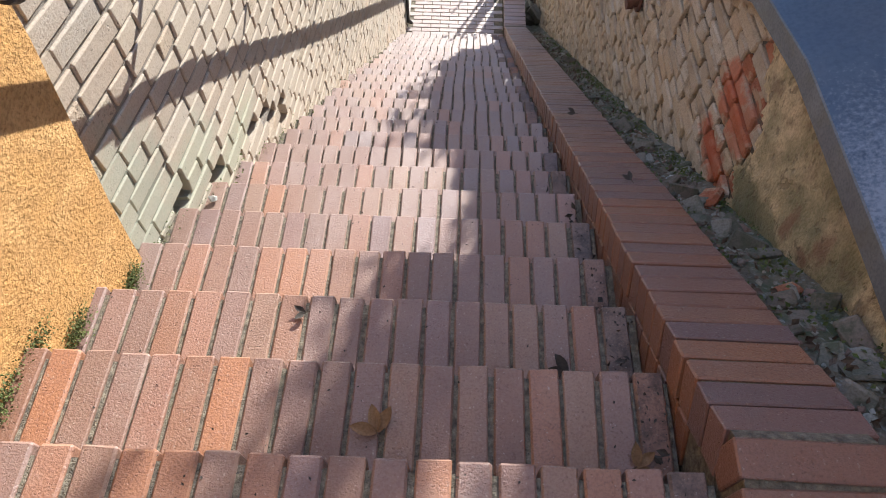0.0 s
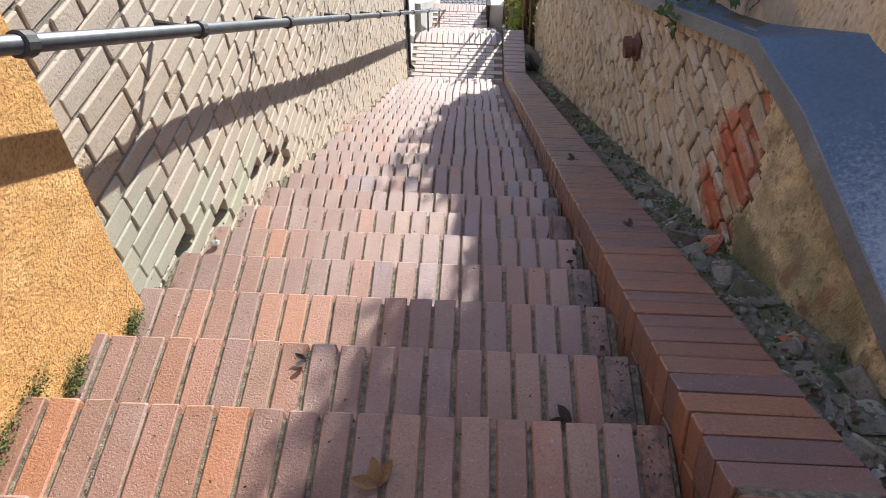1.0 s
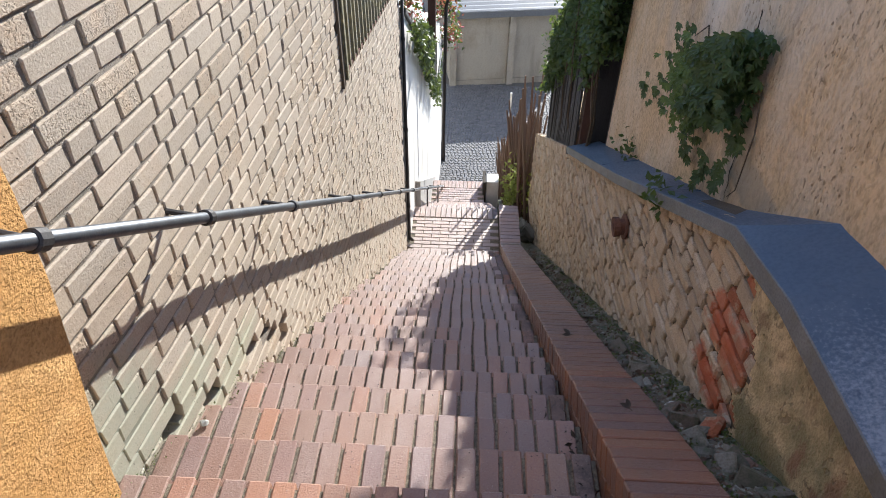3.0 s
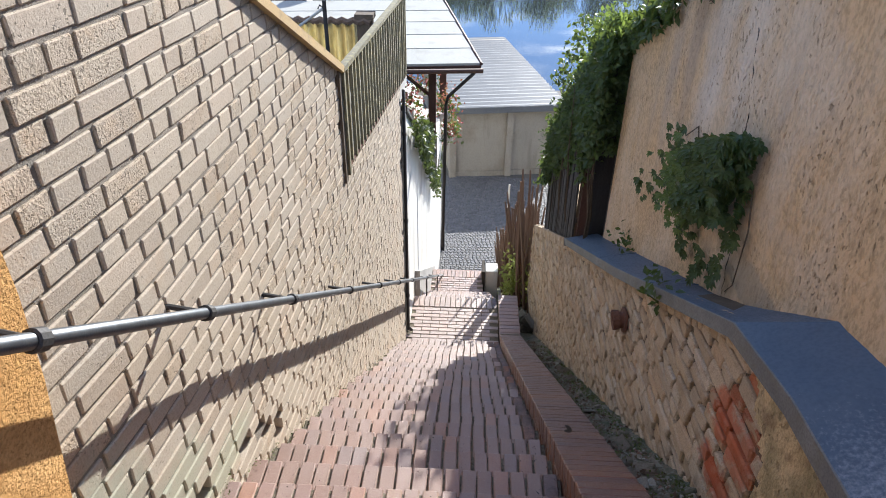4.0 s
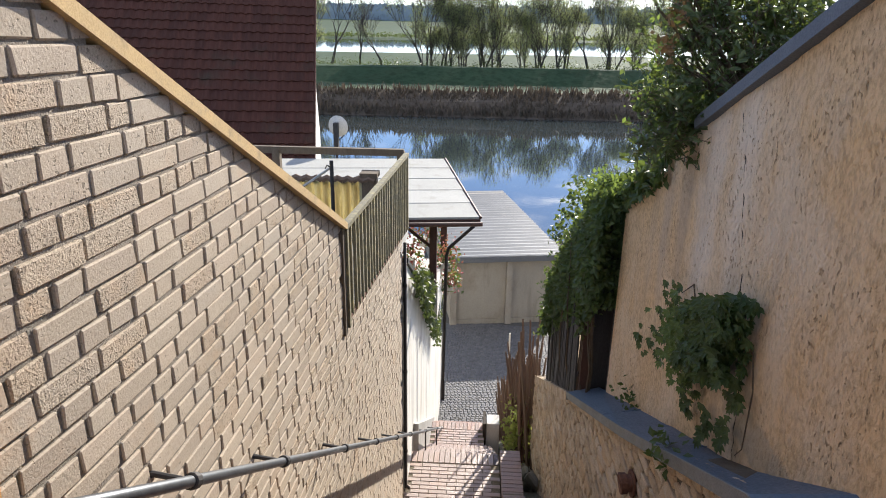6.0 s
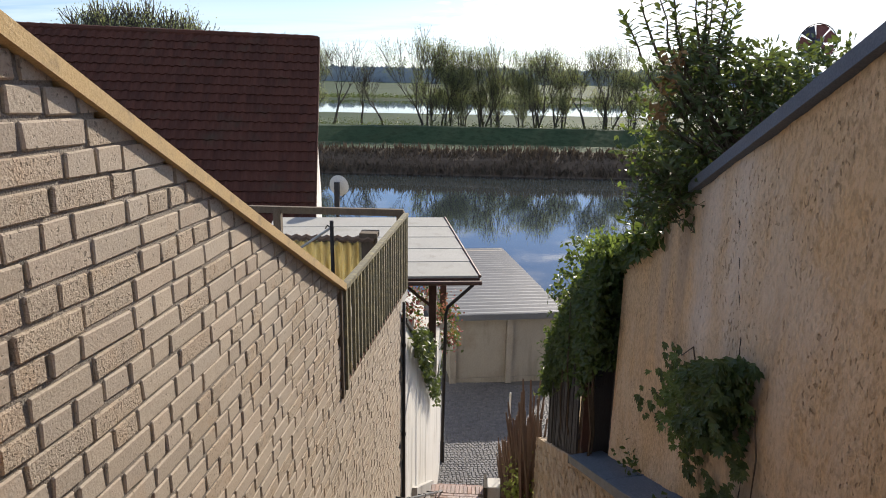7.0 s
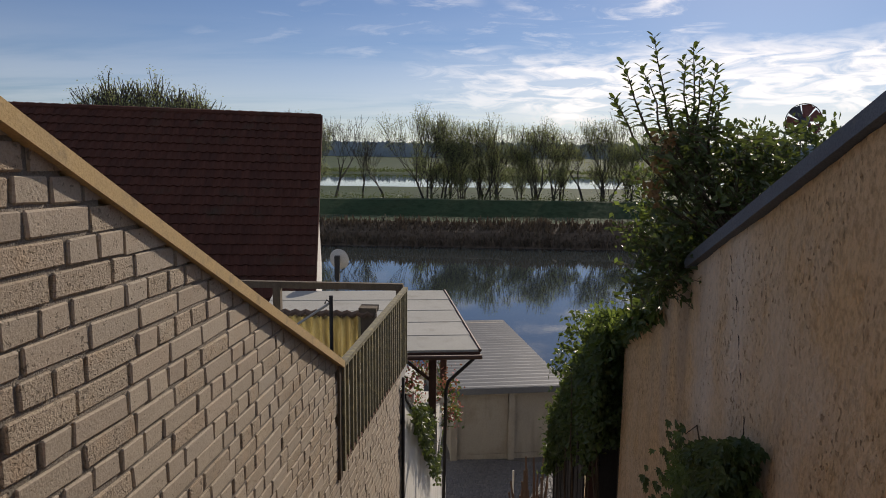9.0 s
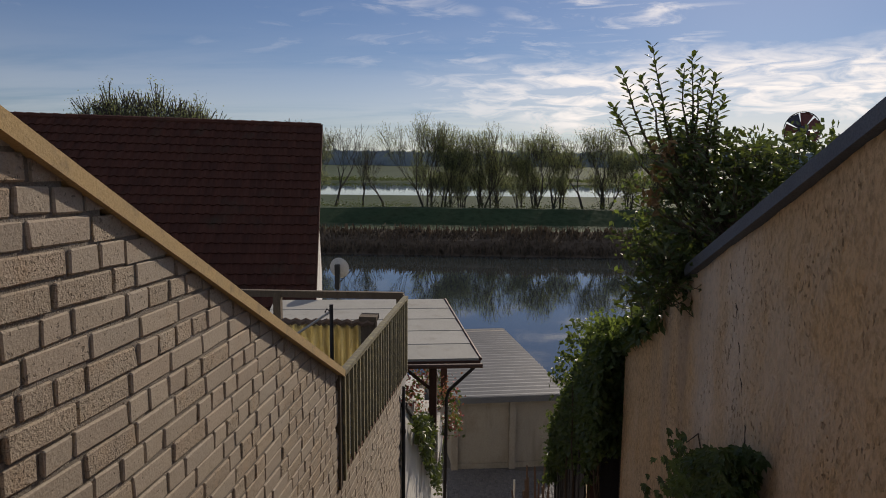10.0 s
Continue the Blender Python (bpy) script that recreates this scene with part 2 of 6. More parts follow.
m_lime = surf("painted_brick", [(0.435, 0.37, 0.292), (0.39, 0.335, 0.27)], rnd="object", pits=0.9, pit_scale=150, pit_cover=0.42, pit_at=0.665, stain=((0.40, 0.29, 0.20), 2.6, 0.56, 0.74, 0.6), **lime_kw)
m_lime_pitted = surf("pitted_brick", [(0.45, 0.365, 0.27), (0.39, 0.325, 0.245)], rnd="object", pits=0.7, pit_scale=140, pit_cover=0.38, pit_at=0.59, stain=((0.42, 0.31, 0.21), 9.0, 0.50, 0.70, 0.6), **{**lime_kw, "bump": 1.0, "dist": 0.009})
m_lime_far = surf("painted_brick_far", [(0.435, 0.37, 0.292), (0.39, 0.335, 0.27)], rnd="island", pits=0.9, pit_scale=130, pit_cover=0.48, pit_at=0.60, stain=((0.40, 0.29, 0.20), 2.6, 0.56, 0.74, 0.6), **lime_kw)

m_joint = surf("grey_mortar", [(0.25, 0.215, 0.175), (0.20, 0.172, 0.142)], scale=9, fine=160, rough=0.95, bump=1.0, dist=0.008, stain=((0.15, 0.14, 0.11), 5.0, 0.5, 0.7, 0.6), patches=[((0.22, 0.25, 0.19), (-1.07, 1.25, -0.25), (0.4, 0.22, 0.27), 16.0, 1.8, 0.6, 0.4), ((0.31, 0.34, 0.26), (-1.06, 1.6, -0.5), (0.4, 0.24, 0.15), 18.0, 1.8, 0.55, 0.4), ((0.30, 0.33, 0.24), (-1.05, 1.95, -0.74), (0.4, 0.3, 0.10), 22.0, 1.8, 0.5, 0.4)])
m_orange = surf("ochre_render", [(0.56, 0.315, 0.11), (0.48, 0.27, 0.10), (0.62, 0.37, 0.15)], scale=10, fine=115, rough=0.92, bump=1.0, dist=0.013, fine_amt=0.6, spec=0.2, pits=0.45, pit_scale=210, pit_cover=0.40, stretch=(1, 0.8, 1), grit=4.0, stain=((0.42, 0.22, 0.07), 4.0, 0.55, 0.75, 0.5))
m_cope = surf("ochre_coping", [(0.50, 0.345, 0.155), (0.42, 0.30, 0.145)], scale=9, fine=150, rough=0.9, bump=0.7, dist=0.003, stain=((0.20, 0.15, 0.09), 13.0, 0.56, 0.70, 0.65))
m_plaster = surf("rough_render", [(0.69, 0.475, 0.255), (0.63, 0.455, 0.275), (0.73, 0.51, 0.28)], scale=2.2, fine=48, rough=0.93, bump=1.0, dist=0.03, fine_amt=0.55, grit=4.5, spec=0.2, stain=((0.66, 0.58, 0.47), 1.1, 0.50, 0.68, 0.7), second=((0.34, 0.24, 0.15), 9.0, 0.60, 0.74, 0.5), pits=0.8, pit_scale=95, pit_cover=0.46, stretch=(1, 1, 0.6), pit_at=0.61, streak=((0.34, 0.27, 0.20), 4.0, 0.56, 0.74, 0.6), patches=[((0.76, 0.73, 0.68), (1.3, 3.60, 0.85), (0.4, 0.16, 0.75), 5.0, 1.6, 0.38, 0.5), ((0.72, 0.68, 0.62), (1.3, 3.22, 0.95), (0.4, 0.10, 0.6), 9.0, 1.8, 0.3, 0.5), ((0.34, 0.28, 0.23), (1.3, 4.0, 0.6), (0.4, 0.10, 0.7), 6.0, 1.8, 0.5, 0.5), ((0.40, 0.34, 0.28), (1.3, 4.3, 0.5), (0.4, 0.09, 0.7), 7.0, 1.8, 0.45, 0.5), ((0.32, 0.28, 0.22), (1.3, 2.55, -0.12), (0.4, 0.5, 0.10), 7.0, 1.2, 0.6)])
STONE = ((0.56, 0.43, 0.29), (0.45, 0.34, 0.23), (0.64, 0.54, 0.42), (0.36, 0.28, 0.20), (0.57, 0.40, 0.25), (0.52, 0.45, 0.35))
RED_SMEAR = [((0.46, 0.115, 0.05), (1.06, 1.95, -0.36), (0.3, 0.15, 0.13), 11.0, 2.2, 0.75, 0.2), ((0.44, 0.11, 0.05), (1.06, 1.88, -0.63), (0.3, 0.20, 0.10), 11.0, 2.2, 0.75, 0.2), ((0.42, 0.12, 0.055), (1.06, 1.76, -0.36), (0.3, 0.08, 0.13), 12.0, 2.0, 0.7, 0.2), ((0.40, 0.12, 0.05), (1.06, 1.83, -0.04), (0.3, 0.05, 0.05), 12.0, 1.5, 0.7, 0.2)]
stone_kw = dict(scale=14, fine=150, rough=0.92, bump=1.0, dist=0.012, fine_amt=0.45, pits=0.4, pit_scale=150, pit_cover=0.45, rnd_cols=STONE, rnd_amt=0.65, spec=0.2, stain=((0.20, 0.15, 0.10), 7.0, 0.54, 0.70, 0.6), second=((0.60, 0.54, 0.43), 9.0, 0.56, 0.70, 0.55), grit=5.0, patches=RED_SMEAR)
m_stone = surf("washed_brick", [(0.60, 0.475, 0.315), (0.51, 0.405, 0.28)], rnd="object", **stone_kw)
m_stone_far = surf("washed_brick_far", [(0.60, 0.475, 0.315), (0.51, 0.405, 0.28)], rnd="island", **stone_kw)
m_redbrick = surf("bare_red_brick", [(0.40, 0.14, 0.07), (0.33, 0.115, 0.06)], rnd="object", **{**stone_kw, "rnd_cols": ((0.42, 0.135, 0.065), (0.32, 0.11, 0.06), (0.40, 0.20, 0.115)), "stain": ((0.46, 0.34, 0.22), 13.0, 0.46, 0.58, 0.85), "second": None})
m_joint_brown = surf("earthy_mortar", [(0.085, 0.065, 0.045), (0.14, 0.105, 0.07)], scale=10, fine=150, rough=0.95, bump=1.0, dist=0.008, stain=((0.08, 0.07, 0.05), 6.0, 0.5, 0.7, 0.7), patches=[((0.30, 0.10, 0.05), c, q, a, b, 0.8) for _, c, q, a, b, *_ in RED_SMEAR])
m_oldplaster = surf("crumbling_render", [(0.58, 0.44, 0.24), (0.63, 0.48, 0.27), (0.43, 0.33, 0.19)], scale=5, fine=110, rough=0.93, bump=1.0, dist=0.014, fine_amt=0.5, grit=4.5, pits=0.8, pit_scale=70, pit_cover=0.4, stain=((0.13, 0.13, 0.055), 3.4, 0.47, 0.64, 0.75), second=((0.20, 0.13, 0.07), 9.0, 0.56, 0.66, 0.7), stretch=(1, 1, 0.7), patches=[((0.22, 0.09, 0.05), (1.06, 1.23, -0.21), (0.3, 0.035, 0.07), 26.0, 2.4, 0.65, 0.3), ((0.18, 0.08, 0.045), (1.06, 1.06, -0.09), (0.3, 0.035, 0.06), 26.0, 2.4, 0.65, 0.3), ((0.20, 0.09, 0.05), (1.06, 1.1, -0.2), (0.3, 0.03, 0.03), 26.0, 2.4, 0.65, 0.3), ((0.10, 0.105, 0.045), (1.06, 1.2, -0.42), (0.3, 0.45, 0.13), 9.0, 1.4, 0.7)])
m_lead = surf("lead_sheet", [(0.058, 0.09, 0.138), (0.078, 0.115, 0.165)], scale=3, fine=70, rough=0.5, bump=0.15, dist=0.002, fine_amt=0.2, metal=0.0, spec=0.35, stain=((0.13, 0.16, 0.20), 5.0, 0.52, 0.80, 0.22), second=((0.20, 0.24, 0.27), 160.0, 0.64, 0.76, 0.2), grit=5.0, patches=[((0.40, 0.44, 0.50), (1.15, 0.75, 0.15), (0.22, 0.55, 0.6), 75.0, 2.6, 0.42, 0.4)])
m_lead_edge = surf("weathered_sheet_edge", [(0.19, 0.195, 0.19), (0.12, 0.125, 0.125)], scale=6, fine=120, rough=0.7, bump=0.3, dist=0.002, metal=0.15, stain=((0.13, 0.12, 0.08), 7.0, 0.5, 0.7, 0.6))
m_slate = surf("grey_coping", [(0.125, 0.15, 0.185), (0.095, 0.115, 0.145)], scale=4, fine=110, rough=0.8, bump=0.4, dist=0.003, stain=((0.26, 0.26, 0.25), 8.0, 0.58, 0.75, 0.5))
m_steel = surf("galvanised_tube", [(0.14, 0.15, 0.16), (0.105, 0.11, 0.12)], scale=20, fine=220, rough=0.42, bump=0.1, dist=0.001, metal=0.7, fine_amt=0.25, stain=((0.16, 0.13, 0.10), 12.0, 0.6, 0.75, 0.6))
m_black = surf("black_iron", [(0.02, 0.02, 0.022), (0.035, 0.032, 0.03)], scale=15, fine=150, rough=0.6, bump=0.2, dist=0.001, metal=0.2)
m_rust = surf("rusted_iron", [(0.10, 0.045, 0.028), (0.16, 0.07, 0.04), (0.07, 0.035, 0.025)], scale=18, fine=160, rough=0.9, bump=0.7, dist=0.003)
m_lichen = surf("lichened_bars", [(0.23, 0.20, 0.10), (0.13, 0.118, 0.075), (0.30, 0.26, 0.13)], scale=12, fine=150, rough=0.8, bump=0.3, dist=0.002, fine_amt=0.4)
m_wood = surf("weathered_timber", [(0.10, 0.075, 0.05), (0.15, 0.115, 0.08)], scale=5, fine=60, rough=0.9, bump=0.5, dist=0.003, stretch=(4, 4, 0.6))
m_darkwood = surf("brown_timber", [(0.055, 0.025, 0.018), (0.085, 0.038, 0.025)], scale=6, fine=80, rough=0.7, bump=0.3, dist=0.002, stretch=(3, 3, 0.6))
m_slat = surf("dark_slats", [(0.03, 0.028, 0.027), (0.055, 0.052, 0.05)], scale=6, fine=80, rough=0.85, bump=0.4, dist=0.003, rnd="object", rnd_cols=((0.016, 0.015, 0.015), (0.042, 0.041, 0.04), (0.025, 0.024, 0.023)), stretch=(4, 4, 0.5))
m_stake = surf("split_stakes", [(0.16, 0.10, 0.065), (0.23, 0.16, 0.11)], scale=6, fine=90, rough=0.9, bump=0.6, dist=0.004, rnd="object", rnd_cols=((0.085, 0.045, 0.032), (0.16, 0.115, 0.085), (0.12, 0.06, 0.04)), stretch=(4, 4, 0.5))
m_white = surf("white_render", [(0.66, 0.65, 0.61), (0.60, 0.585, 0.54)], scale=3, fine=90, rough=0.9, bump=0.4, dist=0.004, fine_amt=0.15, stain=((0.40, 0.36, 0.30), 2.2, 0.54, 0.72, 0.6), stretch=(1, 1, 0.35), streak=((0.26, 0.24, 0.21), 4.0, 0.56, 0.70, 0.7))
m_greyrender = surf("grey_render", [(0.42, 0.41, 0.39), (0.34, 0.33, 0.31)], scale=4, fine=90, rough=0.9, bump=0.5, dist=0.004, stain=((0.22, 0.2, 0.17), 3.0, 0.55, 0.75, 0.6))
m_felt = surf("roofing_felt", [(0.42, 0.415, 0.38), (0.34, 0.34, 0.31)], scale=2.5, fine=60, rough=0.9, bump=0.3, dist=0.003, rnd="object", rnd_cols=((0.41, 0.41, 0.37), (0.46, 0.455, 0.42), (0.37, 0.37, 0.335)), stain=((0.22, 0.215, 0.17), 3.5, 0.55, 0.75, 0.55))
m_zinc = surf("corrugated_sheet", [(0.17, 0.18, 0.19), (0.13, 0.14, 0.15)], scale=0.8, fine=30, rough=0.6, bump=0.2, dist=0.002, metal=0.2, stain=((0.2, 0.19, 0.17), 1.5, 0.58, 0.75, 0.5))
m_panel = surf("concrete_panel", [(0.42, 0.37, 0.295), (0.35, 0.32, 0.265)], scale=1.2, fine=40, rough=0.92, bump=0.4, dist=0.004, stain=((0.20, 0.165, 0.12), 1.0, 0.52, 0.72, 0.65), stretch=(1, 1, 0.6), streak=((0.17, 0.145, 0.11), 3.0, 0.54, 0.72, 0.6))
m_tile = surf("roof_tile", [(0.085, 0.034, 0.024), (0.065, 0.028, 0.02)], scale=3, fine=40, spec=0.2, rough=0.85, bump=0.4, dist=0.004, rnd="object", rnd_cols=((0.08, 0.03, 0.02), (0.10, 0.039, 0.027), (0.056, 0.024, 0.018), (0.09, 0.036, 0.025)), stain=((0.055, 0.05, 0.035), 1.2, 0.55, 0.75, 0.6))
m_tile_far = surf("roof_tile_far", [(0.085, 0.034, 0.024), (0.065, 0.028, 0.02)], scale=3, fine=40, spec=0.2, rough=0.85, bump=0.4, dist=0.004, rnd="island", rnd_cols=((0.08, 0.03, 0.02), (0.10, 0.039, 0.027), (0.056, 0.024, 0.018), (0.09, 0.036, 0.025)), stain=((0.055, 0.05, 0.035), 1.2, 0.55, 0.75, 0.6))
m_yellow = surf("yellowed_sheet", [(0.76, 0.70, 0.42), (0.70, 0.63, 0.36), (0.55, 0.49, 0.28)], scale=6, fine=60, rough=0.6, bump=0.2, dist=0.002, stretch=(2, 2, 0.5), leafy=0.45, leaf_tint=(0.9, 0.80, 0.50), stain=((0.22, 0.16, 0.07), 7.0, 0.50, 0.66, 0.8), streak=((0.26, 0.19, 0.09), 9.0, 0.50, 0.68, 0.8))
m_cobble = surf("basalt_sett", [(0.085, 0.085, 0.09), (0.12, 0.12, 0.12)], scale=4, fine=60, rough=0.65, bump=0.4, dist=0.003, rnd="island", rnd_cols=((0.10, 0.10, 0.105), (0.20, 0.20, 0.20), (0.14, 0.14, 0.145), (0.24, 0.235, 0.22)))
m_earth = surf("street_bed", [(0.10, 0.095, 0.085), (0.15, 0.14, 0.125)], scale=2, fine=40, rough=0.95, bump=0.6, dist=0.006)
m_dirt = surf("gutter_dirt", [(0.10, 0.08, 0.052), (0.21, 0.175, 0.12)], scale=14, fine=120, rough=0.95, bump=1.0, dist=0.012, grit=4.5, stain=((0.05, 0.07, 0.028), 6.0, 0.44, 0.6, 0.85), second=((0.26, 0.27, 0.25), 45.0, 0.54, 0.66, 0.7))
m_pebble = surf("rubble", [(0.14, 0.13, 0.11), (0.22, 0.21, 0.18)], scale=12, fine=140, rough=0.9, bump=0.6, dist=0.004, rnd="island", rnd_cols=((0.13, 0.11, 0.08), (0.42, 0.39, 0.32), (0.20, 0.175, 0.13), (0.24, 0.10, 0.06), (0.09, 0.10, 0.05), (0.48, 0.46, 0.40)))
m_scrap = surf("grey_stone_scraps", [(0.13, 0.115, 0.09), (0.19, 0.17, 0.135)], scale=14, fine=150, rough=0.85, bump=0.7, dist=0.004, rnd="island", rnd_cols=((0.12, 0.105, 0.08), (0.25, 0.225, 0.18), (0.17, 0.105, 0.07), (0.10, 0.092, 0.066)), stain=((0.05, 0.062, 0.03), 16.0, 0.46, 0.62, 0.8))
m_litter = surf("brown_litter", [(0.07, 0.045, 0.03), (0.12, 0.08, 0.05)], scale=30, fine=150, rough=0.9, bump=0.5, dist=0.003, rnd="island", rnd_cols=((0.05, 0.035, 0.025), (0.15, 0.10, 0.06), (0.09, 0.05, 0.035), (0.22, 0.18, 0.13)))
m_moss = surf("moss", [(0.05, 0.075, 0.02), (0.10, 0.12, 0.035)], scale=20, fine=150, rough=1.0, bump=1.0, dist=0.01, rnd="island", rnd_cols=((0.08, 0.12, 0.025), (0.15, 0.17, 0.045), (0.11, 0.11, 0.04)))
m_dryleaf = surf("dry_leaf", [(0.17, 0.085, 0.035), (0.27, 0.16, 0.075)], scale=40, fine=200, rough=0.8, bump=0.5, dist=0.002, leafy=0.08)
m_debris = surf("dark_debris", [(0.035, 0.028, 0.022), (0.06, 0.05, 0.04)], scale=30, fine=150, rough=0.95, bump=0.6, dist=0.003)
LEAF = ((0.022, 0.05, 0.014), (0.045, 0.085, 0.02), (0.03, 0.065, 0.017), (0.085, 0.13, 0.026))
m_ivy = surf("creeper_leaf", [(0.024, 0.052, 0.015), (0.036, 0.07, 0.018)], scale=12, fine=90, rough=0.5, bump=0.3, dist=0.002, rnd="island", rnd_cols=LEAF, rnd_amt=0.7, leafy=0.25)
m_shrub = surf("shrub_leaf", [(0.035, 0.06, 0.018), (0.055, 0.08, 0.02)], scale=12, fine=90, rough=0.45, bump=0.3, dist=0.002, rnd="island", rnd_cols=((0.022, 0.042, 0.016), (0.045, 0.075, 0.022), (0.03, 0.055, 0.02), (0.075, 0.10, 0.03)), rnd_amt=0.7, leafy=0.22)
m_stem = surf("stem_bark", [(0.07, 0.05, 0.03), (0.10, 0.075, 0.05)], scale=12, fine=80, rough=0.9, bump=0.5, dist=0.003)
m_flower = surf("geranium_bloom", [(0.42, 0.05, 0.07), (0.50, 0.12, 0.16)], scale=20, fine=90, rough=0.7, bump=0.2, dist=0.002, rnd="island", rnd_cols=((0.45, 0.04, 0.05), (0.55, 0.18, 0.22), (0.36, 0.03, 0.05)), leafy=0.2)
m_bark = surf("tree_bark", [(0.055, 0.047, 0.04), (0.08, 0.07, 0.06)], scale=1.0, fine=8, rough=0.95, bump=0.4, dist=0.02)
m_spring = surf("spring_leaf", [(0.20, 0.25, 0.06), (0.26, 0.29, 0.08)], scale=8, fine=4, rough=0.7, bump=0.1, dist=0.01, rnd="island", rnd_cols=((0.14, 0.20, 0.05), (0.28, 0.31, 0.08), (0.22, 0.24, 0.08)), leafy=0.5, leaf_tint=(0.45, 0.5, 0.1))
m_treeleaf = surf("tree_spring_leaf", [(0.17, 0.21, 0.085), (0.21, 0.23, 0.10)], scale=0.3, fine=4, rough=0.7, bump=0.1, dist=0.01, rnd="island", rnd_cols=((0.13, 0.18, 0.06), (0.24, 0.27, 0.11), (0.21, 0.22, 0.12)), leafy=0.5, leaf_tint=(0.5, 0.56, 0.22))
m_young = surf("young_creeper_leaf", [(0.08, 0.14, 0.035), (0.11, 0.17, 0.04)], scale=12, fine=90, rough=0.5, bump=0.3, dist=0.002, rnd="island", rnd_cols=((0.06, 0.11, 0.03), (0.14, 0.20, 0.05), (0.09, 0.14, 0.035)), leafy=0.4)
m_meadow = surf("meadow", [(0.030, 0.058, 0.028), (0.038, 0.070, 0.034), (0.048, 0.080, 0.038)], scale=0.03, fine=0.8, rough=0.95, bump=0.6, dist=0.2, fine_amt=0.4, spec=0.1, stain=((0.045, 0.05, 0.025), 0.12, 0.5, 0.7, 0.5))
m_reed = surf("bank_reeds", [(0.09, 0.07, 0.045), (0.06, 0.056, 0.032)], scale=0.08, fine=2, rough=0.95, bump=0.2, dist=0.02, rnd="island", rnd_cols=((0.24, 0.17, 0.115), (0.085, 0.07, 0.048), (0.15, 0.11, 0.08), (0.08, 0.07, 0.05)), leafy=0.12, leaf_tint=(0.22, 0.15, 0.09))
# haze of the distance is put into this blue-grey colour
m_hazed_wood = surf("far_wood", [(0.22, 0.28, 0.33), (0.25, 0.31, 0.35)], scale=0.02, fine=0.15, rough=1.0, bump=0.8, dist=1.5, spec=0.0)
m_water = surf("river_water", [(0.030, 0.040, 0.042), (0.036, 0.046, 0.046)], scale=0.25, fine=1.6, rough=0.025, rough_var=0.015, spec=1.0, bump=0.03, dist=0.05, fine_amt=0.0, stretch=(0.35, 1, 1))
m_water.node_tree.nodes["Principled BSDF"].inputs["IOR"].default_value = 1.62
m_dish = surf("dish_paint", [(0.62, 0.60, 0.55), (0.55, 0.53, 0.48)], scale=4, fine=60, rough=0.5, bump=0.1, dist=0.001)
m_redpaint = surf("faded_red_vane", [(0.22, 0.07, 0.06), (0.17, 0.055, 0.05)], scale=20, fine=90, rough=0.6, bump=0.1, dist=0.001)
m_bluepaint = surf("dark_blue_vane", [(0.05, 0.06, 0.10), (0.07, 0.08, 0.12)], scale=20, fine=90, rough=0.6, bump=0.1, dist=0.001)
m_greypaint = surf("pale_grey_vane", [(0.40, 0.42, 0.46), (0.34, 0.36, 0.40)], scale=20, fine=90, rough=0.6, bump=0.1, dist=0.001)
# ---- mesh building ----
rng = random.Random(11)


class Shape:
    """Vertices and faces of one mesh, gathered piece by piece."""

    def __init__(self):
        self.v, self.f = [], []

    def add(self, verts, faces, m=None):
        n = len(self.v)
        self.v.extend([tuple(m @ Vector(p)) for p in verts] if m is not None else [tuple(p) for p in verts])
        self.f.extend(tuple(i + n for i in f) for f in faces)
        return self

    def box(self, a, b, m=None):
        (x0, y0, z0), (x1, y1, z1) = a, b
        v = [(x, y, z) for x in (x0, x1) for y in (y0, y1) for z in (z0, z1)]
        return self.add(v, [(0, 1, 3, 2), (4, 6, 7, 5), (0, 4, 5, 1), (2, 3, 7, 6), (0, 2, 6, 4), (1, 5, 7, 3)], m)

    def slab(self, pts, x0, x1, lean=0.0):
        """An outline of (y, z) pulled from x0 to x1; lean shifts x with y."""
        n = len(pts)
        v = [(x0 + lean * y, y, z) for y, z in pts] + [(x1 + lean * y, y, z) for y, z in pts]
        f = [tuple(range(n))[::-1], tuple(range(n, 2 * n))] + [(i, (i + 1) % n, (i + 1) % n + n, i + n) for i in range(n)]
        return self.add(v, f)

    def tube(self, pts, radii, sides=8, cap=True):
        pts = [Vector(p) for p in pts]
        if isinstance(radii, (int, float)):
            radii = [radii] * len(pts)
        n0, ref = len(self.v), Vector((0.31, 0.17, 0.93))
        for i, p in enumerate(pts):
            d = (pts[min(i + 1, len(pts) - 1)] - pts[max(i - 1, 0)]).normalized()
            if abs(d.dot(ref)) > 0.95:
                ref = Vector((0.93, 0.31, 0.17))
            a = d.cross(ref).normalized()
            b = d.cross(a)
            for k in range(sides):
                w = 2 * math.pi * k / sides
                self.v.append(tuple(p + (a * math.cos(w) + b * math.sin(w)) * radii[i]))
        for i in range(len(pts) - 1):
            for k in range(sides):
                a0, a1 = n0 + i * sides + k, n0 + i * sides + (k + 1) % sides
                self.f.append((a0, a0 + sides, a1 + sides, a1))
        if cap:
            self.f.append(tuple(n0 + k for k in range(sides)))
            self.f.append(tuple(n0 + (len(pts) - 1) * sides + k for k in range(sides))[::-1])
        return self

    def mesh(self, name, material, smooth=False):
        me = bpy.data.meshes.new(name)
        me.from_pydata(self.v, [], self.f)
        me.materials.append(material)
        if smooth:
            me.polygons.foreach_set("use_smooth", [True] * len(me.polygons))
        me.update()
        return me


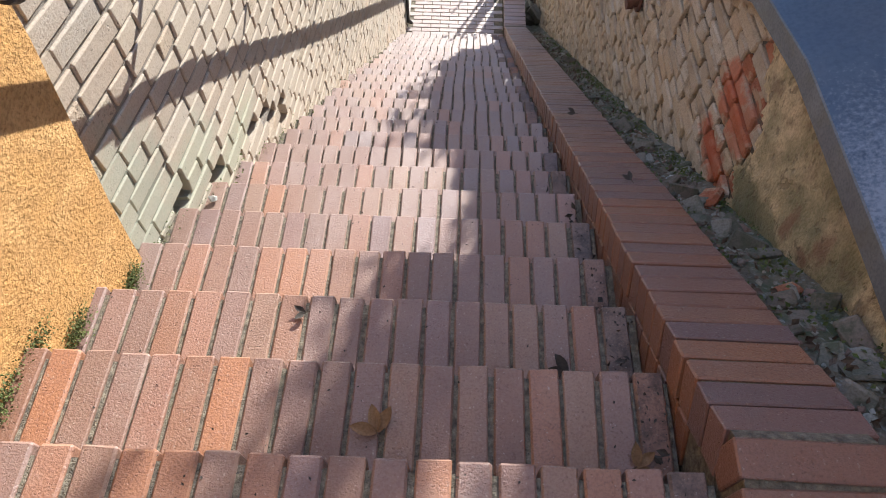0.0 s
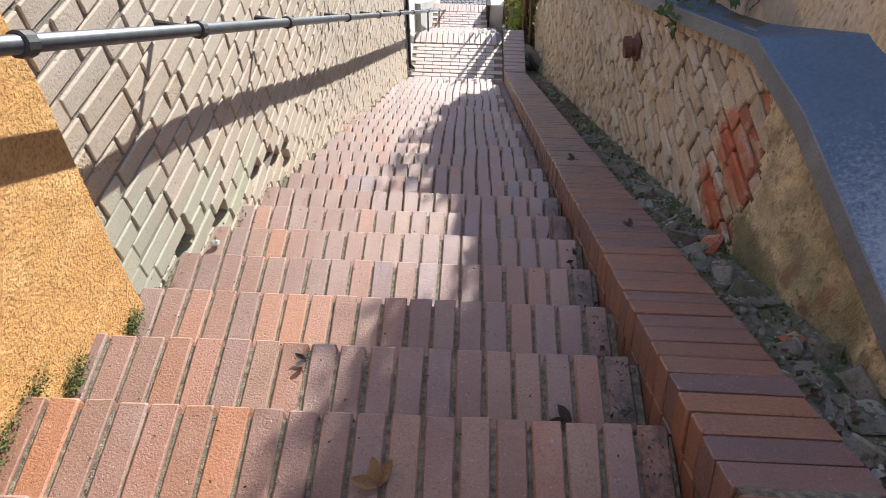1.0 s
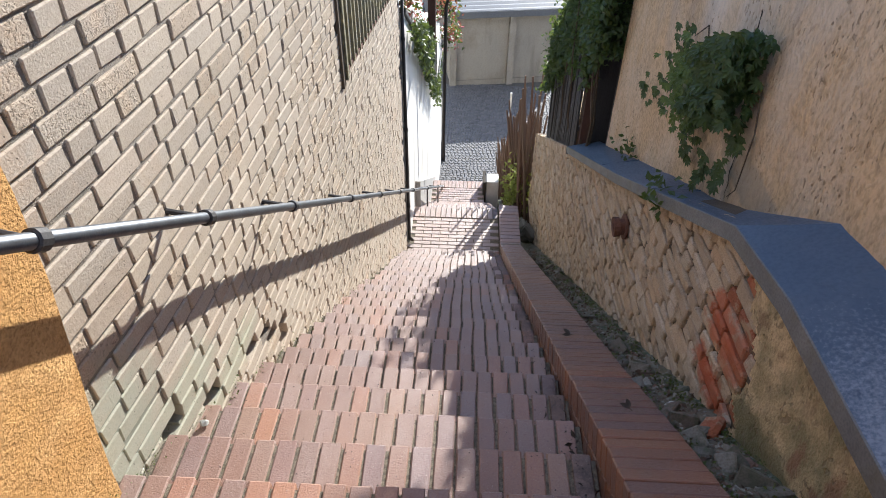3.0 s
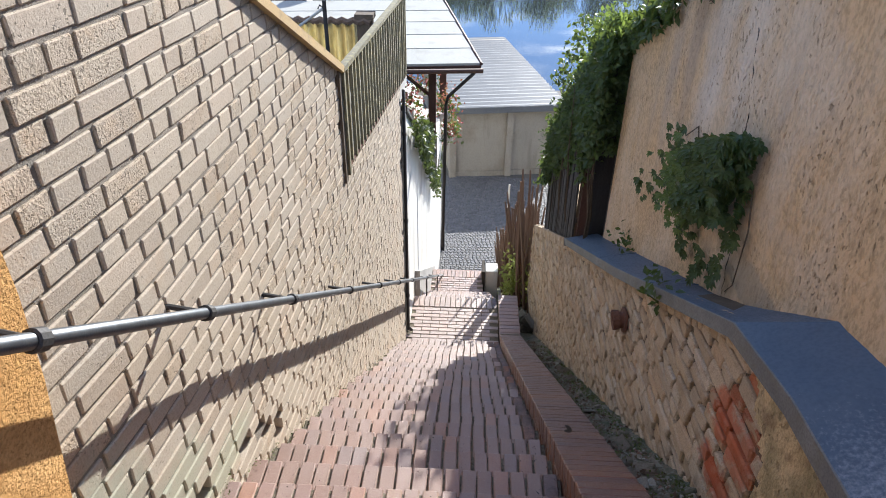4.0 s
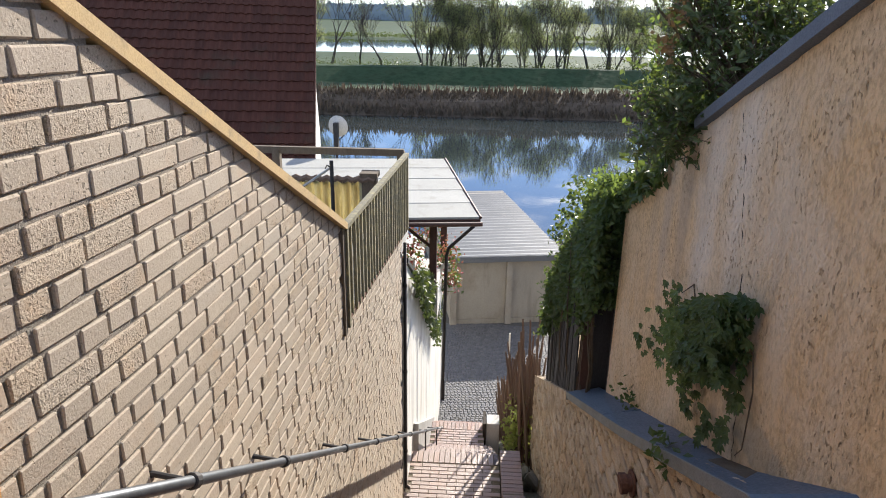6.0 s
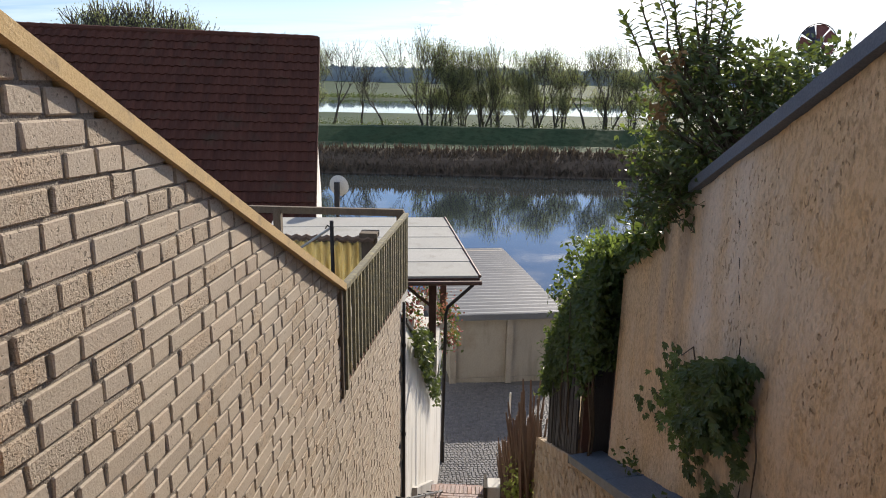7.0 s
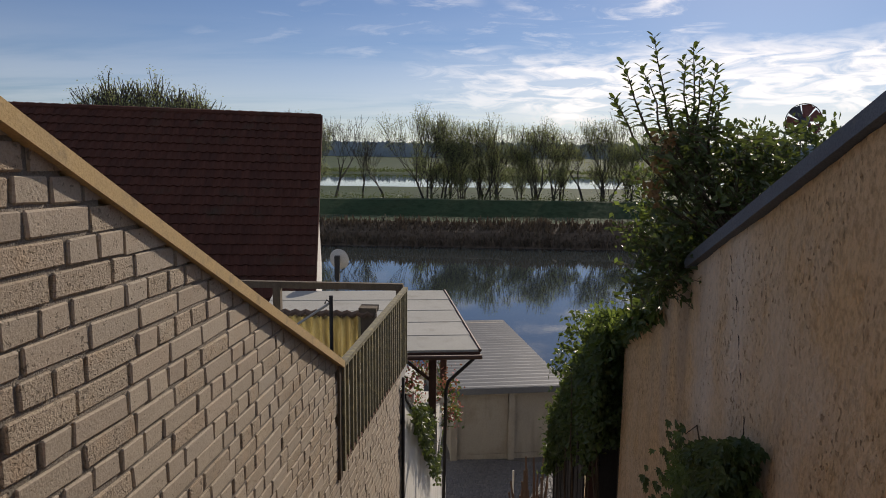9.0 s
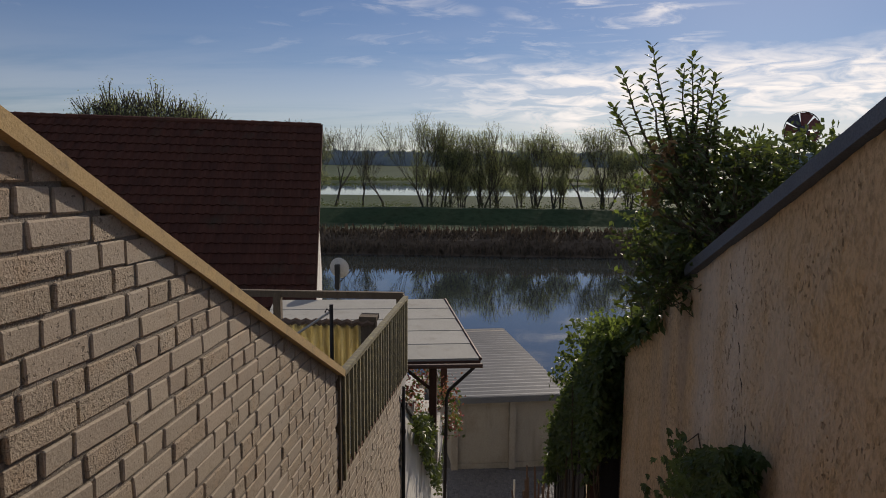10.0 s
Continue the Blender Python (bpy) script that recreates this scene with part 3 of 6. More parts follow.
def part(name, shape, material, parent=None, label="", smooth=False, at=None):
    me = shape.mesh(name, material, smooth) if isinstance(shape, Shape) else shape
    ob = new(name, me)
    if parent is not None:
        ob.parent = parent
    if at is not None:
        ob.matrix_local = at
    if label:
        ob["label"] = label
    return ob


def thing(name, label, category, group="", kind="", at=None):
    ob = new(name)
    ob.empty_display_size = 0.1
    if at is not None:
        ob.matrix_world = at
    return tagged(ob, label, category, group, kind)


def worn_block(w, d, h, c, r, jit):
    """A block with chamfered, slightly uneven edges and corners."""
    v, idx = [], {}
    for sx in (-1, 1):
        for sy in (-1, 1):
            for sz in (-1, 1):
                o = Vector((r.uniform(-jit, jit), r.uniform(-jit, jit), r.uniform(-jit, jit)))
                cc = c * r.uniform(0.6, 1.5)
                for ax, q in enumerate(((w / 2, d / 2 - cc, h / 2 - cc), (w / 2 - cc, d / 2, h / 2 - cc), (w / 2 - cc, d / 2 - cc, h / 2))):
                    idx[(sx, sy, sz, ax)] = len(v)
                    v.append(Vector((q[0] * sx, q[1] * sy, q[2] * sz)) + o)
    f = []
    for s in (-1, 1):
        f.append([idx[(s, a, b, 0)] for a, b in ((-1, -1), (1, -1), (1, 1), (-1, 1))])
        f.append([idx[(a, s, b, 1)] for a, b in ((-1, -1), (1, -1), (1, 1), (-1, 1))])
        f.append([idx[(a, b, s, 2)] for a, b in ((-1, -1), (1, -1), (1, 1), (-1, 1))])
        for u in (-1, 1):
            f.append([idx[(s, u, -1, 0)], idx[(s, u, 1, 0)], idx[(s, u, 1, 1)], idx[(s, u, -1, 1)]])
            f.append([idx[(s, -1, u, 0)], idx[(s, 1, u, 0)], idx[(s, 1, u, 2)], idx[(s, -1, u, 2)]])
            f.append([idx[(-1, s, u, 1)], idx[(1, s, u, 1)], idx[(1, s, u, 2)], idx[(-1, s, u, 2)]])
    for sx in (-1, 1):
        for sy in (-1, 1):
            for sz in (-1, 1):
                f.append([idx[(sx, sy, sz, 0)], idx[(sx, sy, sz, 1)], idx[(sx, sy, sz, 2)]])
    out = []
    for face in f:
        mid = sum((v[i] for i in face), Vector()) / len(face)
        nrm = (v[face[1]] - v[face[0]]).cross(v[face[2]] - v[face[0]])
        out.append(tuple(face if nrm.dot(mid) > 0 else face[::-1]))
    return v, out


def block_set(name, w, d, h, c, jit, material, count=8, seed=1):
    r = random.Random(seed)
    shapes = [worn_block(w, d, h, c, r, jit) for _ in range(count)]
    return [(Shape().add(v, f).mesh(name, material), v, f) for v, f in shapes]


def frame_matrix(origin, ex, ey):
    ex = Vector(ex).normalized()
    ey = Vector(ey)
    ey = (ey - ex * ey.dot(ex)).normalized()
    ez = ex.cross(ey)
    m = Matrix((ex, ey, ez)).transposed().to_4x4()
    m.translation = origin
    return m


def clip(poly, a, b, c):
    """The part of a polygon where a*x + b*y <= c."""
    out = []
    for i, p in enumerate(poly):
        q = poly[(i + 1) % len(poly)]
        dp, dq = a * p[0] + b * p[1] - c, a * q[0] + b * q[1] - c
        if dp <= 0:
            out.append(p)
        if (dp < 0 < dq) or (dq < 0 < dp):
            k = dp / (dp - dq)
            out.append((p[0] + k * (q[0] - p[0]), p[1] + k * (q[1] - p[1])))
    return out


def wall_x(y):
    """The face of the brick wall beside the stairs."""
    return -1.121 + 0.0406 * y + float(np.interp(y, [1.0, 1.3, 1.6, 1.9, 2.5, 3.1, 4.1, 5.5], [-0.024, -0.009, 0.009, 0.015, 0.011, 0.002, -0.004, -0.004]))


# ---- stairs ----
RUN, RISE, Y0, Z0 = 0.27, 0.18, 0.33, 0.225
LX, RX = -1.12, 0.5
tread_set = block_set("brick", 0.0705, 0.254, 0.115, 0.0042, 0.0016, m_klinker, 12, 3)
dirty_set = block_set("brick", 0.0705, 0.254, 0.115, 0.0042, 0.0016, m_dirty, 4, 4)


def brick_row(parent, y_nose, z_top, x0, x1, depth=0.252, shapes=tread_set, r=rng):
    x = x1 - 0.042 - r.uniform(0.0, 0.022)
    pitch = 0.081 + r.uniform(-0.0008, 0.0008)
    while x > x0 + 0.02:
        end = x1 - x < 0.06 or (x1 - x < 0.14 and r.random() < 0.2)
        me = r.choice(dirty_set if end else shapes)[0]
        part("brick", me, None, parent, at=Matrix.Translation((x + r.uniform(-0.002, 0.002), y_nose - depth / 2 + r.uniform(-0.002, 0.002), z_top - 0.0575 + r.uniform(-0.0018, 0.001))) @ pose(0, 0, 0, r.uniform(-0.6, 0.6), r.uniform(-0.6, 0.6), r.uniform(-0.5, 0.5)))
        x -= pitch + r.uniform(-0.0015, 0.0015)


def flight(label, first, last, y0, z0, x0, x1):
    st = thing("stairs", label, "stairs", kind="structure")
    for k in range(first, last + 1):
        y, z = y0 + RUN * k, z0 - RISE * k
        left = x0 if x0 is not None else (-1.06 if y < 1.25 else wall_x(y) - 0.01)
        gap, back = (0.0085, 0.022) if k < 7 else (0.017, 0.022)
        bed = Shape().box((left - 0.05, y - RUN - 0.03, z - 0.45), (x1, y - back, z - gap))
        step = part("step", bed, m_bed, st)
        brick_row(step, y, z, left, x1)
    return st


# ---- brick border beside the stairs ----
b_ang = math.atan2(RISE, RUN)
border = tagged(part("border_wall", Shape().slab([(-0.7, 0.325), (0.37, 0.325), (0.41, 0.286), (7.12, -4.187), (7.2, -4.207), (8.05, -4.207), (8.05, -5.0), (7.2, -5.0), (0.38, -0.35), (-0.7, 0.1)], 0.512, 0.765), m_bed), "low sloping border wall of red clinker bricks", "border wall", kind="structure")
cap_set = block_set("brick", 0.285, 0.0735, 0.115, 0.0032, 0.0016, m_border, 8, 5)


def border_bricks():
    r = random.Random(8)
    c, s = math.cos(b_ang), math.sin(b_ang)
    n = int(6.74 / c / 0.0805)
    for i in range(n):
        d = (i + 0.5) * 0.0805
        y, z = 0.385 + d * c, 0.312 - d * s
        tip = pose(0, 0, 0, -math.degrees(b_ang) + r.uniform(-0.4, 0.4), r.uniform(-0.4, 0.4), r.uniform(-0.4, 0.4))
        for row in range(2):
            off = row * 0.121
            m = Matrix.Translation((0.642 + r.uniform(-0.003, 0.003) + 0.004 * row, y - (0.0575 + off) * s, z - (0.0575 + off) * c + r.uniform(-0.0015, 0.0015))) @ tip
            if row == 0 or y - off * s > 0.42:
                part("brick", r.choice(cap_set)[0], None, border, at=m)
    for i in range(11):
        y = 0.33 - i * 0.084
        part("brick", r.choice(cap_set)[0], None, border, at=Matrix.Translation((0.645, y, 0.333 - 0.0575 + r.uniform(-0.003, 0.003))) @ pose(0, 0, 0, 0, 0, r.uniform(-0.8, 0.8)))
    for i in range(12):
        part("brick", r.choice(cap_set)[0], None, border, at=Matrix.Translation((0.642, 7.16 + i * 0.081, -4.2 - 0.0575 + r.uniform(-0.003, 0.003))) @ pose(0, 0, 0, 0, 0, r.uniform(-0.6, 0.6)))


# ---- brick walls ----


def lay_wall(owner, names, courses, pitch, slope, span, face, ex, ey, inside, sets, thick, joint, proud, seed, near, limit, clips=None, special=None, bed=None, wobble=0.0016, gaps=()):
    """Lays stretchers and headers course by course. near(y, z): the pieces built singly; the rest are joined.
    inside(y, z): where the wall stands; clips(y, z): half planes (a, b, c) with a*y + b*z <= c that trim bricks."""
    r = random.Random(seed)
    rest, strip = Shape(), Shape()
    single = 0
    (mat_one, mat_far) = names
    long_b, short_b = 0.25 - joint, 0.125 - joint
    for row in range(courses[0], courses[1]):
        y = span[0] - r.uniform(0.0, 0.2)
        heads = row % 2
        while y < span[1]:
            short = (r.random() < 0.75) if heads else (r.random() < 0.22)
            w = (short_b if short else long_b) + r.uniform(-0.006, 0.006)
            yc = y + w / 2
            zc = span[2] + (row + 0.5) * pitch + slope * (yc - span[0]) + r.uniform(-0.003, 0.003)
            y += w + joint + r.uniform(-0.003, 0.003)
            if not inside(yc, zc, w, pitch):
                continue
            h = pitch - joint
            out = proud + r.uniform(-wobble, wobble)
            rect = [(yc - w / 2, zc - h / 2), (yc + w / 2, zc - h / 2), (yc + w / 2, zc + h / 2), (yc - w / 2, zc + h / 2)]
            poly = rect
            lost = [g_ for g_ in gaps if abs(g_[0] - yc) < w / 2 + joint / 2 and abs(g_[1] - zc) < pitch / 2]
            if lost:
                if w < 0.16:
                    continue
                poly = clip(rect, 1, 0, yc) if lost[0][0] > yc else clip(rect, -1, 0, -yc)
            for a, b, c in (clips(yc, zc) if clips else ()):
                poly = clip(poly, a, b, c) if poly else poly
            if len(poly) < 3:
                continue
            area = 0.5 * abs(sum(poly[i][0] * poly[i - 1][1] - poly[i - 1][0] * poly[i][1] for i in range(len(poly))))
            if area < 0.0012:
                continue
            whole = area > 0.985 * w * h
            one = near(yc, zc) and single < limit
            if whole and bed and r.random() > 0.04 and not any(abs(g_[0] - yc) < 0.2 and abs(g_[1] - zc) < 0.07 for g_ in gaps):
                s_, yj = 1 if ey[0] < 0 else -1, yc + (w + joint) / 2
                strip.slab([(yc + w / 2 - 0.008, zc - h / 2), (yc + w / 2 - 0.008, zc + h / 2), (yc + w / 2 + joint + 0.008, zc + h / 2), (yc + w / 2 + joint + 0.008, zc - h / 2)], face(yj) - ex[0] * yj - s_ * 0.085, face(yj) - ex[0] * yj - s_ * r.choice((0.006, 0.0085, 0.012)), ex[0])
            if whole:
                v, f = worn_block(w, thick, h, 0.0042 if wobble < 0.005 else 0.007, r, wobble)
                turn = (face(yc + 0.06) - face(yc - 0.06)) / 0.12
                m = frame_matrix((face(yc) + out - thick / 2 if ey[0] < 0 else face(yc) - out + thick / 2, yc, zc), (turn, 1, ex[2]), (ey[0], -turn * ey[0], 0))
            else:
                n = len(poly)
                sgn = 1 if ey[0] < 0 else -1
                v = [(face(p[0]) + sgn * out, p[0], p[1]) for p in poly] + [(face(p[0]) + sgn * (out - thick), p[0], p[1]) for p in poly]
                f = [tuple(range(n)) if sgn > 0 else tuple(range(n))[::-1]] + [(i, i + n, (i + 1) % n + n, (i + 1) % n) if sgn > 0 else (i, (i + 1) % n, (i + 1) % n + n, i + n) for i in range(n)]
                m = None
            kind = special(yc, zc, r) if special else None
            if one or kind is not None:
                single += 1
                if whole:
                    part("brick", Shape().add(v, f).mesh("brick", kind or mat_one), None, owner, at=m)
                else:
                    part("brick", Shape().add(v, f), kind or mat_one, owner)
            else:
                rest.add(v, f, m)
    if bed:
        for row in range(courses[0], courses[1] + 1):
            ya = None
            y = span[0]
            while y < span[1] + 0.05:
                z = span[2] + row * pitch + slope * (y - span[0])
                ok = y < span[1] and inside(y, z - 0.05, 0.0, pitch) and bed[1](y, z) and not any(abs(g_[0] - y) < 0.08 and abs(g_[1] - z) < 0.07 for g_ in gaps)
                if ok and ya is None:
                    ya = y
                full = ok and y < 3.4 and y - ya > 0.22
                if (not ok or full) and ya is not None:
                    yb = y if full else y - 0.05
                    za, zb = z - slope * (y - ya), z - slope * (y - yb)
                    s_, h_ = (1 if ey[0] < 0 else -1), joint * 1.0
                    if yb - ya > 0.04:
                        run = (face(yb) - face(ya)) / (yb - ya)
                        at0 = face(ya) - run * ya
                        strip.slab([(ya, za - h_), (ya, za + h_), (yb, zb + h_), (yb, zb - h_)], at0 - s_ * 0.085, at0 - s_ * 0.0075, run)
                    ya = y if full else None
                y += 0.05
        tagged(part("mortar", strip, bed[0], owner), kind="stuff")
    if rest.v:
        tagged(part("bricks", rest, mat_far, owner), kind="stuff")


COPE_A = 0.512  # fall of the coping along the wall


def cope_z(y):
    return 1.785 - COPE_A * (y - 1.51)


def stair_z(y):
    return Z0 - RISE / RUN * (y - Y0)


left_core = Shape().slab([(1.05, -1.2), (1.05, cope_z(1.05) + 0.03), (4.5, cope_z(4.5) + 0.03), (4.5, -0.54), (7.4, -0.76), (7.4, -5.3)], -1.5, -1.203, 0.0406)
wall_west = tagged(part("wall_west", left_core, m_joint), "tall beige painted brick wall with recessed joints", "wall", kind="structure")


def lay_left_wall():
    def inside(y, z, w, p):
        top = cope_z(y) + 0.02 if y < 4.52 else -0.535 - 0.0757 * (y - 4.5)
        return 1.08 < y and y + w / 2 < 7.42 and stair_z(y) - 0.35 < z < top + 0.12

    def near(y, z):
        return y < 3.3

    def trims(y, z):
        if z > -0.5:
            return ((COPE_A, 1, cope_z(0) + 0.03), (1, 0, 4.5), (-1, 0, -1.09))
        return ((0.0757, 1, -0.535 + 0.0757 * 4.5),) if y > 4.45 else ((-1, 0, -1.05),)

    def special(y, z, r):
        """Bricks with a coarse pitted face, most of them high up towards the ochre wall."""
        pick = random.Random(int(y * 1000) * 7919 + int(z * 1000)).random()
        high = z > 0.98 - 0.75 * (y - 1.1)
        streak = 0.25 < y - 2.6 - 0.9 * (z + 0.2) < 0.75
        return m_lime_pitted if y < 4.4 and pick < (0.42 if high else 0.2 if streak else 0.05) else None

    lay_wall(wall_west, (m_lime, m_lime_far), (-76, 12), 0.083, -0.017, (1.10, 7.42, 1.189), wall_x, (0.0406, 1, -0.017), (-1, 0.0406, 0), inside, None, 0.09, 0.0125, 0.0, 21, near, 420, clips=trims, special=special, wobble=0.0022, gaps=((2.389, -0.915), (2.576, -1.098), (2.42, -1.064), (2.208, -0.898), (1.727, -0.677), (2.551, -1.236), (1.493, -0.49)), bed=(m_joint, lambda y, z: z < (cope_z(y) if y < 4.5 else -0.56 - 0.0757 * (y - 4.5))))


# coping of the brick wall and the ochre render nearer the top
wall_ochre = tagged(part("wall_ochre", Shape().slab([(-1.2, -0.6), (-1.2, cope_z(-1.2) + 0.02), (1.245, cope_z(1.245) + 0.02), (1.23, 0.7), (1.205, 0.46), (1.18, 0.33), (1.147, 0.15), (1.108, -0.03), (1.083, -0.21), (1.065, -0.45), (1.05, -1.0), (-1.2, -0.9)], -1.5, -1.03), m_orange), "rough ochre rendered wall beside the stairs", "wall", kind="structure")
coping_w = tagged(part("coping", Shape().slab([(-1.2, cope_z(-1.2) + 0.054), (4.56, cope_z(4.56) + 0.046), (4.57, cope_z(4.57) + 0.03), (4.56, cope_z(4.56) - 0.008), (-1.2, cope_z(-1.2) - 0.002)], -1.52, -1.085, 0.0406), m_cope), "sloping ochre coping on the brick wall", "coping", kind="structure")

# ---- right side: low washed brick wall, lead ledge, tall rendered wall ----
LOW_X, UP_X = 1.06, 1.3


def ledge_z(y):
    return float(np.interp(y, [-1.2, 0.9, 1.57, 2.05, 2.9, 3.83, 5.94, 9.3], [0.19, 0.16, 0.145, 0.062, -0.385, -0.87, -1.905, -3.63]))


def ledge_in(y):
    """The ledge where it meets the rendered wall."""
    return float(np.interp(y, [-1.2, 1.64, 1.907, 2.7, 3.7, 5.6, 5.94], [0.34, 0.25, 0.206, -0.30, -0.75, -1.65, -1.81]))


def gutter_z(y):
    return 0.312 - RISE / RUN * (y - 0.385) - 0.10


low_core = Shape().slab([(-1.2, ledge_z(-1.2) - 0.005), (0.9, ledge_z(0.9) - 0.005), (1.57, ledge_z(1.57) - 0.005), (2.05, ledge_z(2.05) - 0.005), (2.9, ledge_z(2.9) - 0.005), (3.83, ledge_z(3.83) - 0.005), (5.94, ledge_z(5.94) - 0.005), (9.3, -3.64), (9.3, -6.6), (2.0, -1.4), (-1.2, 0.0)], LOW_X + 0.019, 1.62)
wall_low = tagged(part("wall_low", low_core, m_joint_brown), "low old brick wall with worn limewash", "wall", kind="structure")


def lay_low_wall():
    def inside(y, z, w, p):
        return 1.35 < y and y + w / 2 < 9.31 and gutter_z(y) - 0.12 < z < ledge_z(y) - 0.10

    def near(y, z):
        return y < 4.2

    bare = ((2.12, -0.40, 0.07), (1.97, -0.36, 0.08), (1.94, -0.24, 0.07), (1.80, -0.22, 0.05), (1.80, -0.36, 0.06), (1.72, -0.40, 0.06), (2.05, -0.62, 0.08), (1.86, -0.64, 0.06), (1.68, -0.55, 0.06), (1.84, -0.045, 0.05))

    def special(y, z, r):
        return m_redbrick if any(abs(y - a) < 0.45 * d + 0.03 and abs(z - b) < d * 0.62 for a, b, d in bare) else None

    lay_wall(wall_low, (m_stone, m_stone_far), (-60, 4), 0.083, 0.0, (1.3, 9.31, 0.0), lambda y: LOW_X + 0.002 * math.sin(y * 5), (0, 1, 0), (1, 0, 0), inside, None, 0.08, 0.018, 0.0, 33, near, 330, special=special, wobble=0.0065)
    r = random.Random(5)
    y = 1.2
    while y < 9.2:
        z = ledge_z(y) - 0.062 if y < 5.94 else -1.915 - 0.513 * (y - 5.94) - 0.062
        v, f = worn_block(0.066, 0.08, 0.112, 0.006, r, 0.003)
        tilt = 8 if y < 2.05 else 27
        part("brick", Shape().add(v, f).mesh("brick", m_stone), None, wall_low, at=Matrix.Translation((LOW_X + 0.036 + r.uniform(-0.004, 0.004), y, z)) @ pose(0, 0, 0, -tilt, 0, 0) @ pose(0, 0, 0, 0, 0, 90))
        y += 0.078 / (1 if y < 2.1 else 1.12)


def render_skin(name, y0, y1, zlo, zhi, x, amp, step, material, edge=None, thick=0.02, sign=-1, seed=0.0):
    """A rendered face with a gently uneven surface; its edge may be broken."""
    ny = int((y1 - y0) / step)
    s = Shape()
    nz = 0
    cols = []
    for i in range(ny + 1):
        y = y0 + (y1 - y0) * i / ny
        lo, hi = zlo(y), zhi(y)
        n = int(1.9 / step)
        cols.append((y, lo, hi))
        nz = n
    for y, lo, hi in cols:
        for j in range(nz + 1):
            z = lo + (hi - lo) * j / nz
            q = Vector((y * 1.0 + seed, z * 1.0, 3.3))
            d = amp * (noise.noise(q * 2.2) * 0.9 + noise.noise(q * 9) * 0.35 + noise.noise(q * 26) * 0.22)
            s.v.append((x + sign * (thick + d), y, z))
    for i in range(ny):
        for j in range(nz):
            a = i * (nz + 1) + j
            y, z = s.v[a][1], s.v[a][2]
            if edge and not edge(y, z):
                continue
            s.f.append((a, a + 1, a + nz + 2, a + nz + 1))
    return s


def up_top(y):
    return 1.92 - 0.4395 * (y - 2.16) - 0.06


wall_up = tagged(part("wall_east", Shape().slab([(-1.2, -0.3), (-1.2, up_top(-1.2)), (5.44, up_top(5.44)), (5.44, -2.6), (2.0, -0.6)], UP_X + 0.012, UP_X + 0.3), m_plaster), "tall retaining wall with rough stained render", "wall", kind="structure")
skin = render_skin("render_coat", -1.2, 5.46, lambda y: ledge_z(y) - 0.05, up_top, UP_X + 0.012, 0.016, 0.024, m_plaster, thick=0.012)
part("render_coat", skin, m_plaster, wall_up, smooth=True)
part("end_face", Shape().slab([(5.43, -2.6), (5.43, up_top(5.44)), (5.465, up_top(5.44)), (5.465, -2.6)], UP_X - 0.002, UP_X + 0.31), m_plaster, wall_up)
crack = Shape()
cy, cz, pts_c = 3.38, 1.33, []
r_c = random.Random(3)
while cz > -0.45:
    pts_c.append((UP_X - 0.001, cy, cz))
    cz -= 0.028
    cy += -0.0118 + r_c.uniform(-0.016, 0.016)
crack.tube(pts_c, [r_c.uniform(0.001, 0.0035) for _ in pts_c], 5)
part("crack", crack, m_debris, wall_up, "dark ragged crack in the render")
coping_e = tagged(part("coping", Shape().slab([(-1.2, up_top(-1.2) + 0.07), (3.9, up_top(3.9) + 0.07), (3.92, up_top(3.92) + 0.045), (3.9, up_top(3.9) + 0.003), (-1.2, up_top(-1.2) + 0.003)], UP_X - 0.045, UP_X + 0.34), m_slate), "sloping grey coping on the rendered wall", "coping", kind="structure")
ridge_rubble = Shape()
r_c = random.Random(14)
for i in range(24):
    y = 3.93 + i * 0.064
    v, f = worn_block(r_c.uniform(0.07, 0.2), r_c.uniform(0.06, 0.09), r_c.uniform(0.04, 0.08), 0.012, r_c, 0.012)
    ridge_rubble.add(v, f, Matrix.Translation((UP_X + 0.05 + r_c.uniform(-0.02, 0.06), y, up_top(y) + 0.02)) @ pose(0, 0, 0, -24, r_c.uniform(-9, 9), r_c.uniform(-20, 20)))
tagged(part("rubble_edge", ridge_rubble, m_pebble, wall_up), kind="stuff")

# broken coat of old render over the low wall
def coat_edge(y, z):
    e = 1.60 + 0.13 * noise.noise(Vector((z * 4.0, 1.7, 0))) + 0.07 * noise.noise(Vector((z * 17.0, 5.1, 0))) + 0.30 * (z + 0.4)
    return y < e


old_coat = render_skin("old_coat", -1.2, 1.95, lambda y: gutter_z(y) - 0.1, lambda y: ledge_z(y) - 0.01, LOW_X + 0.012, 0.02, 0.022, m_oldplaster, edge=coat_edge, thick=0.026, seed=9.0)
part("render_coat", old_coat, m_oldplaster, wall_low, "crumbling ochre render with moss", smooth=True)

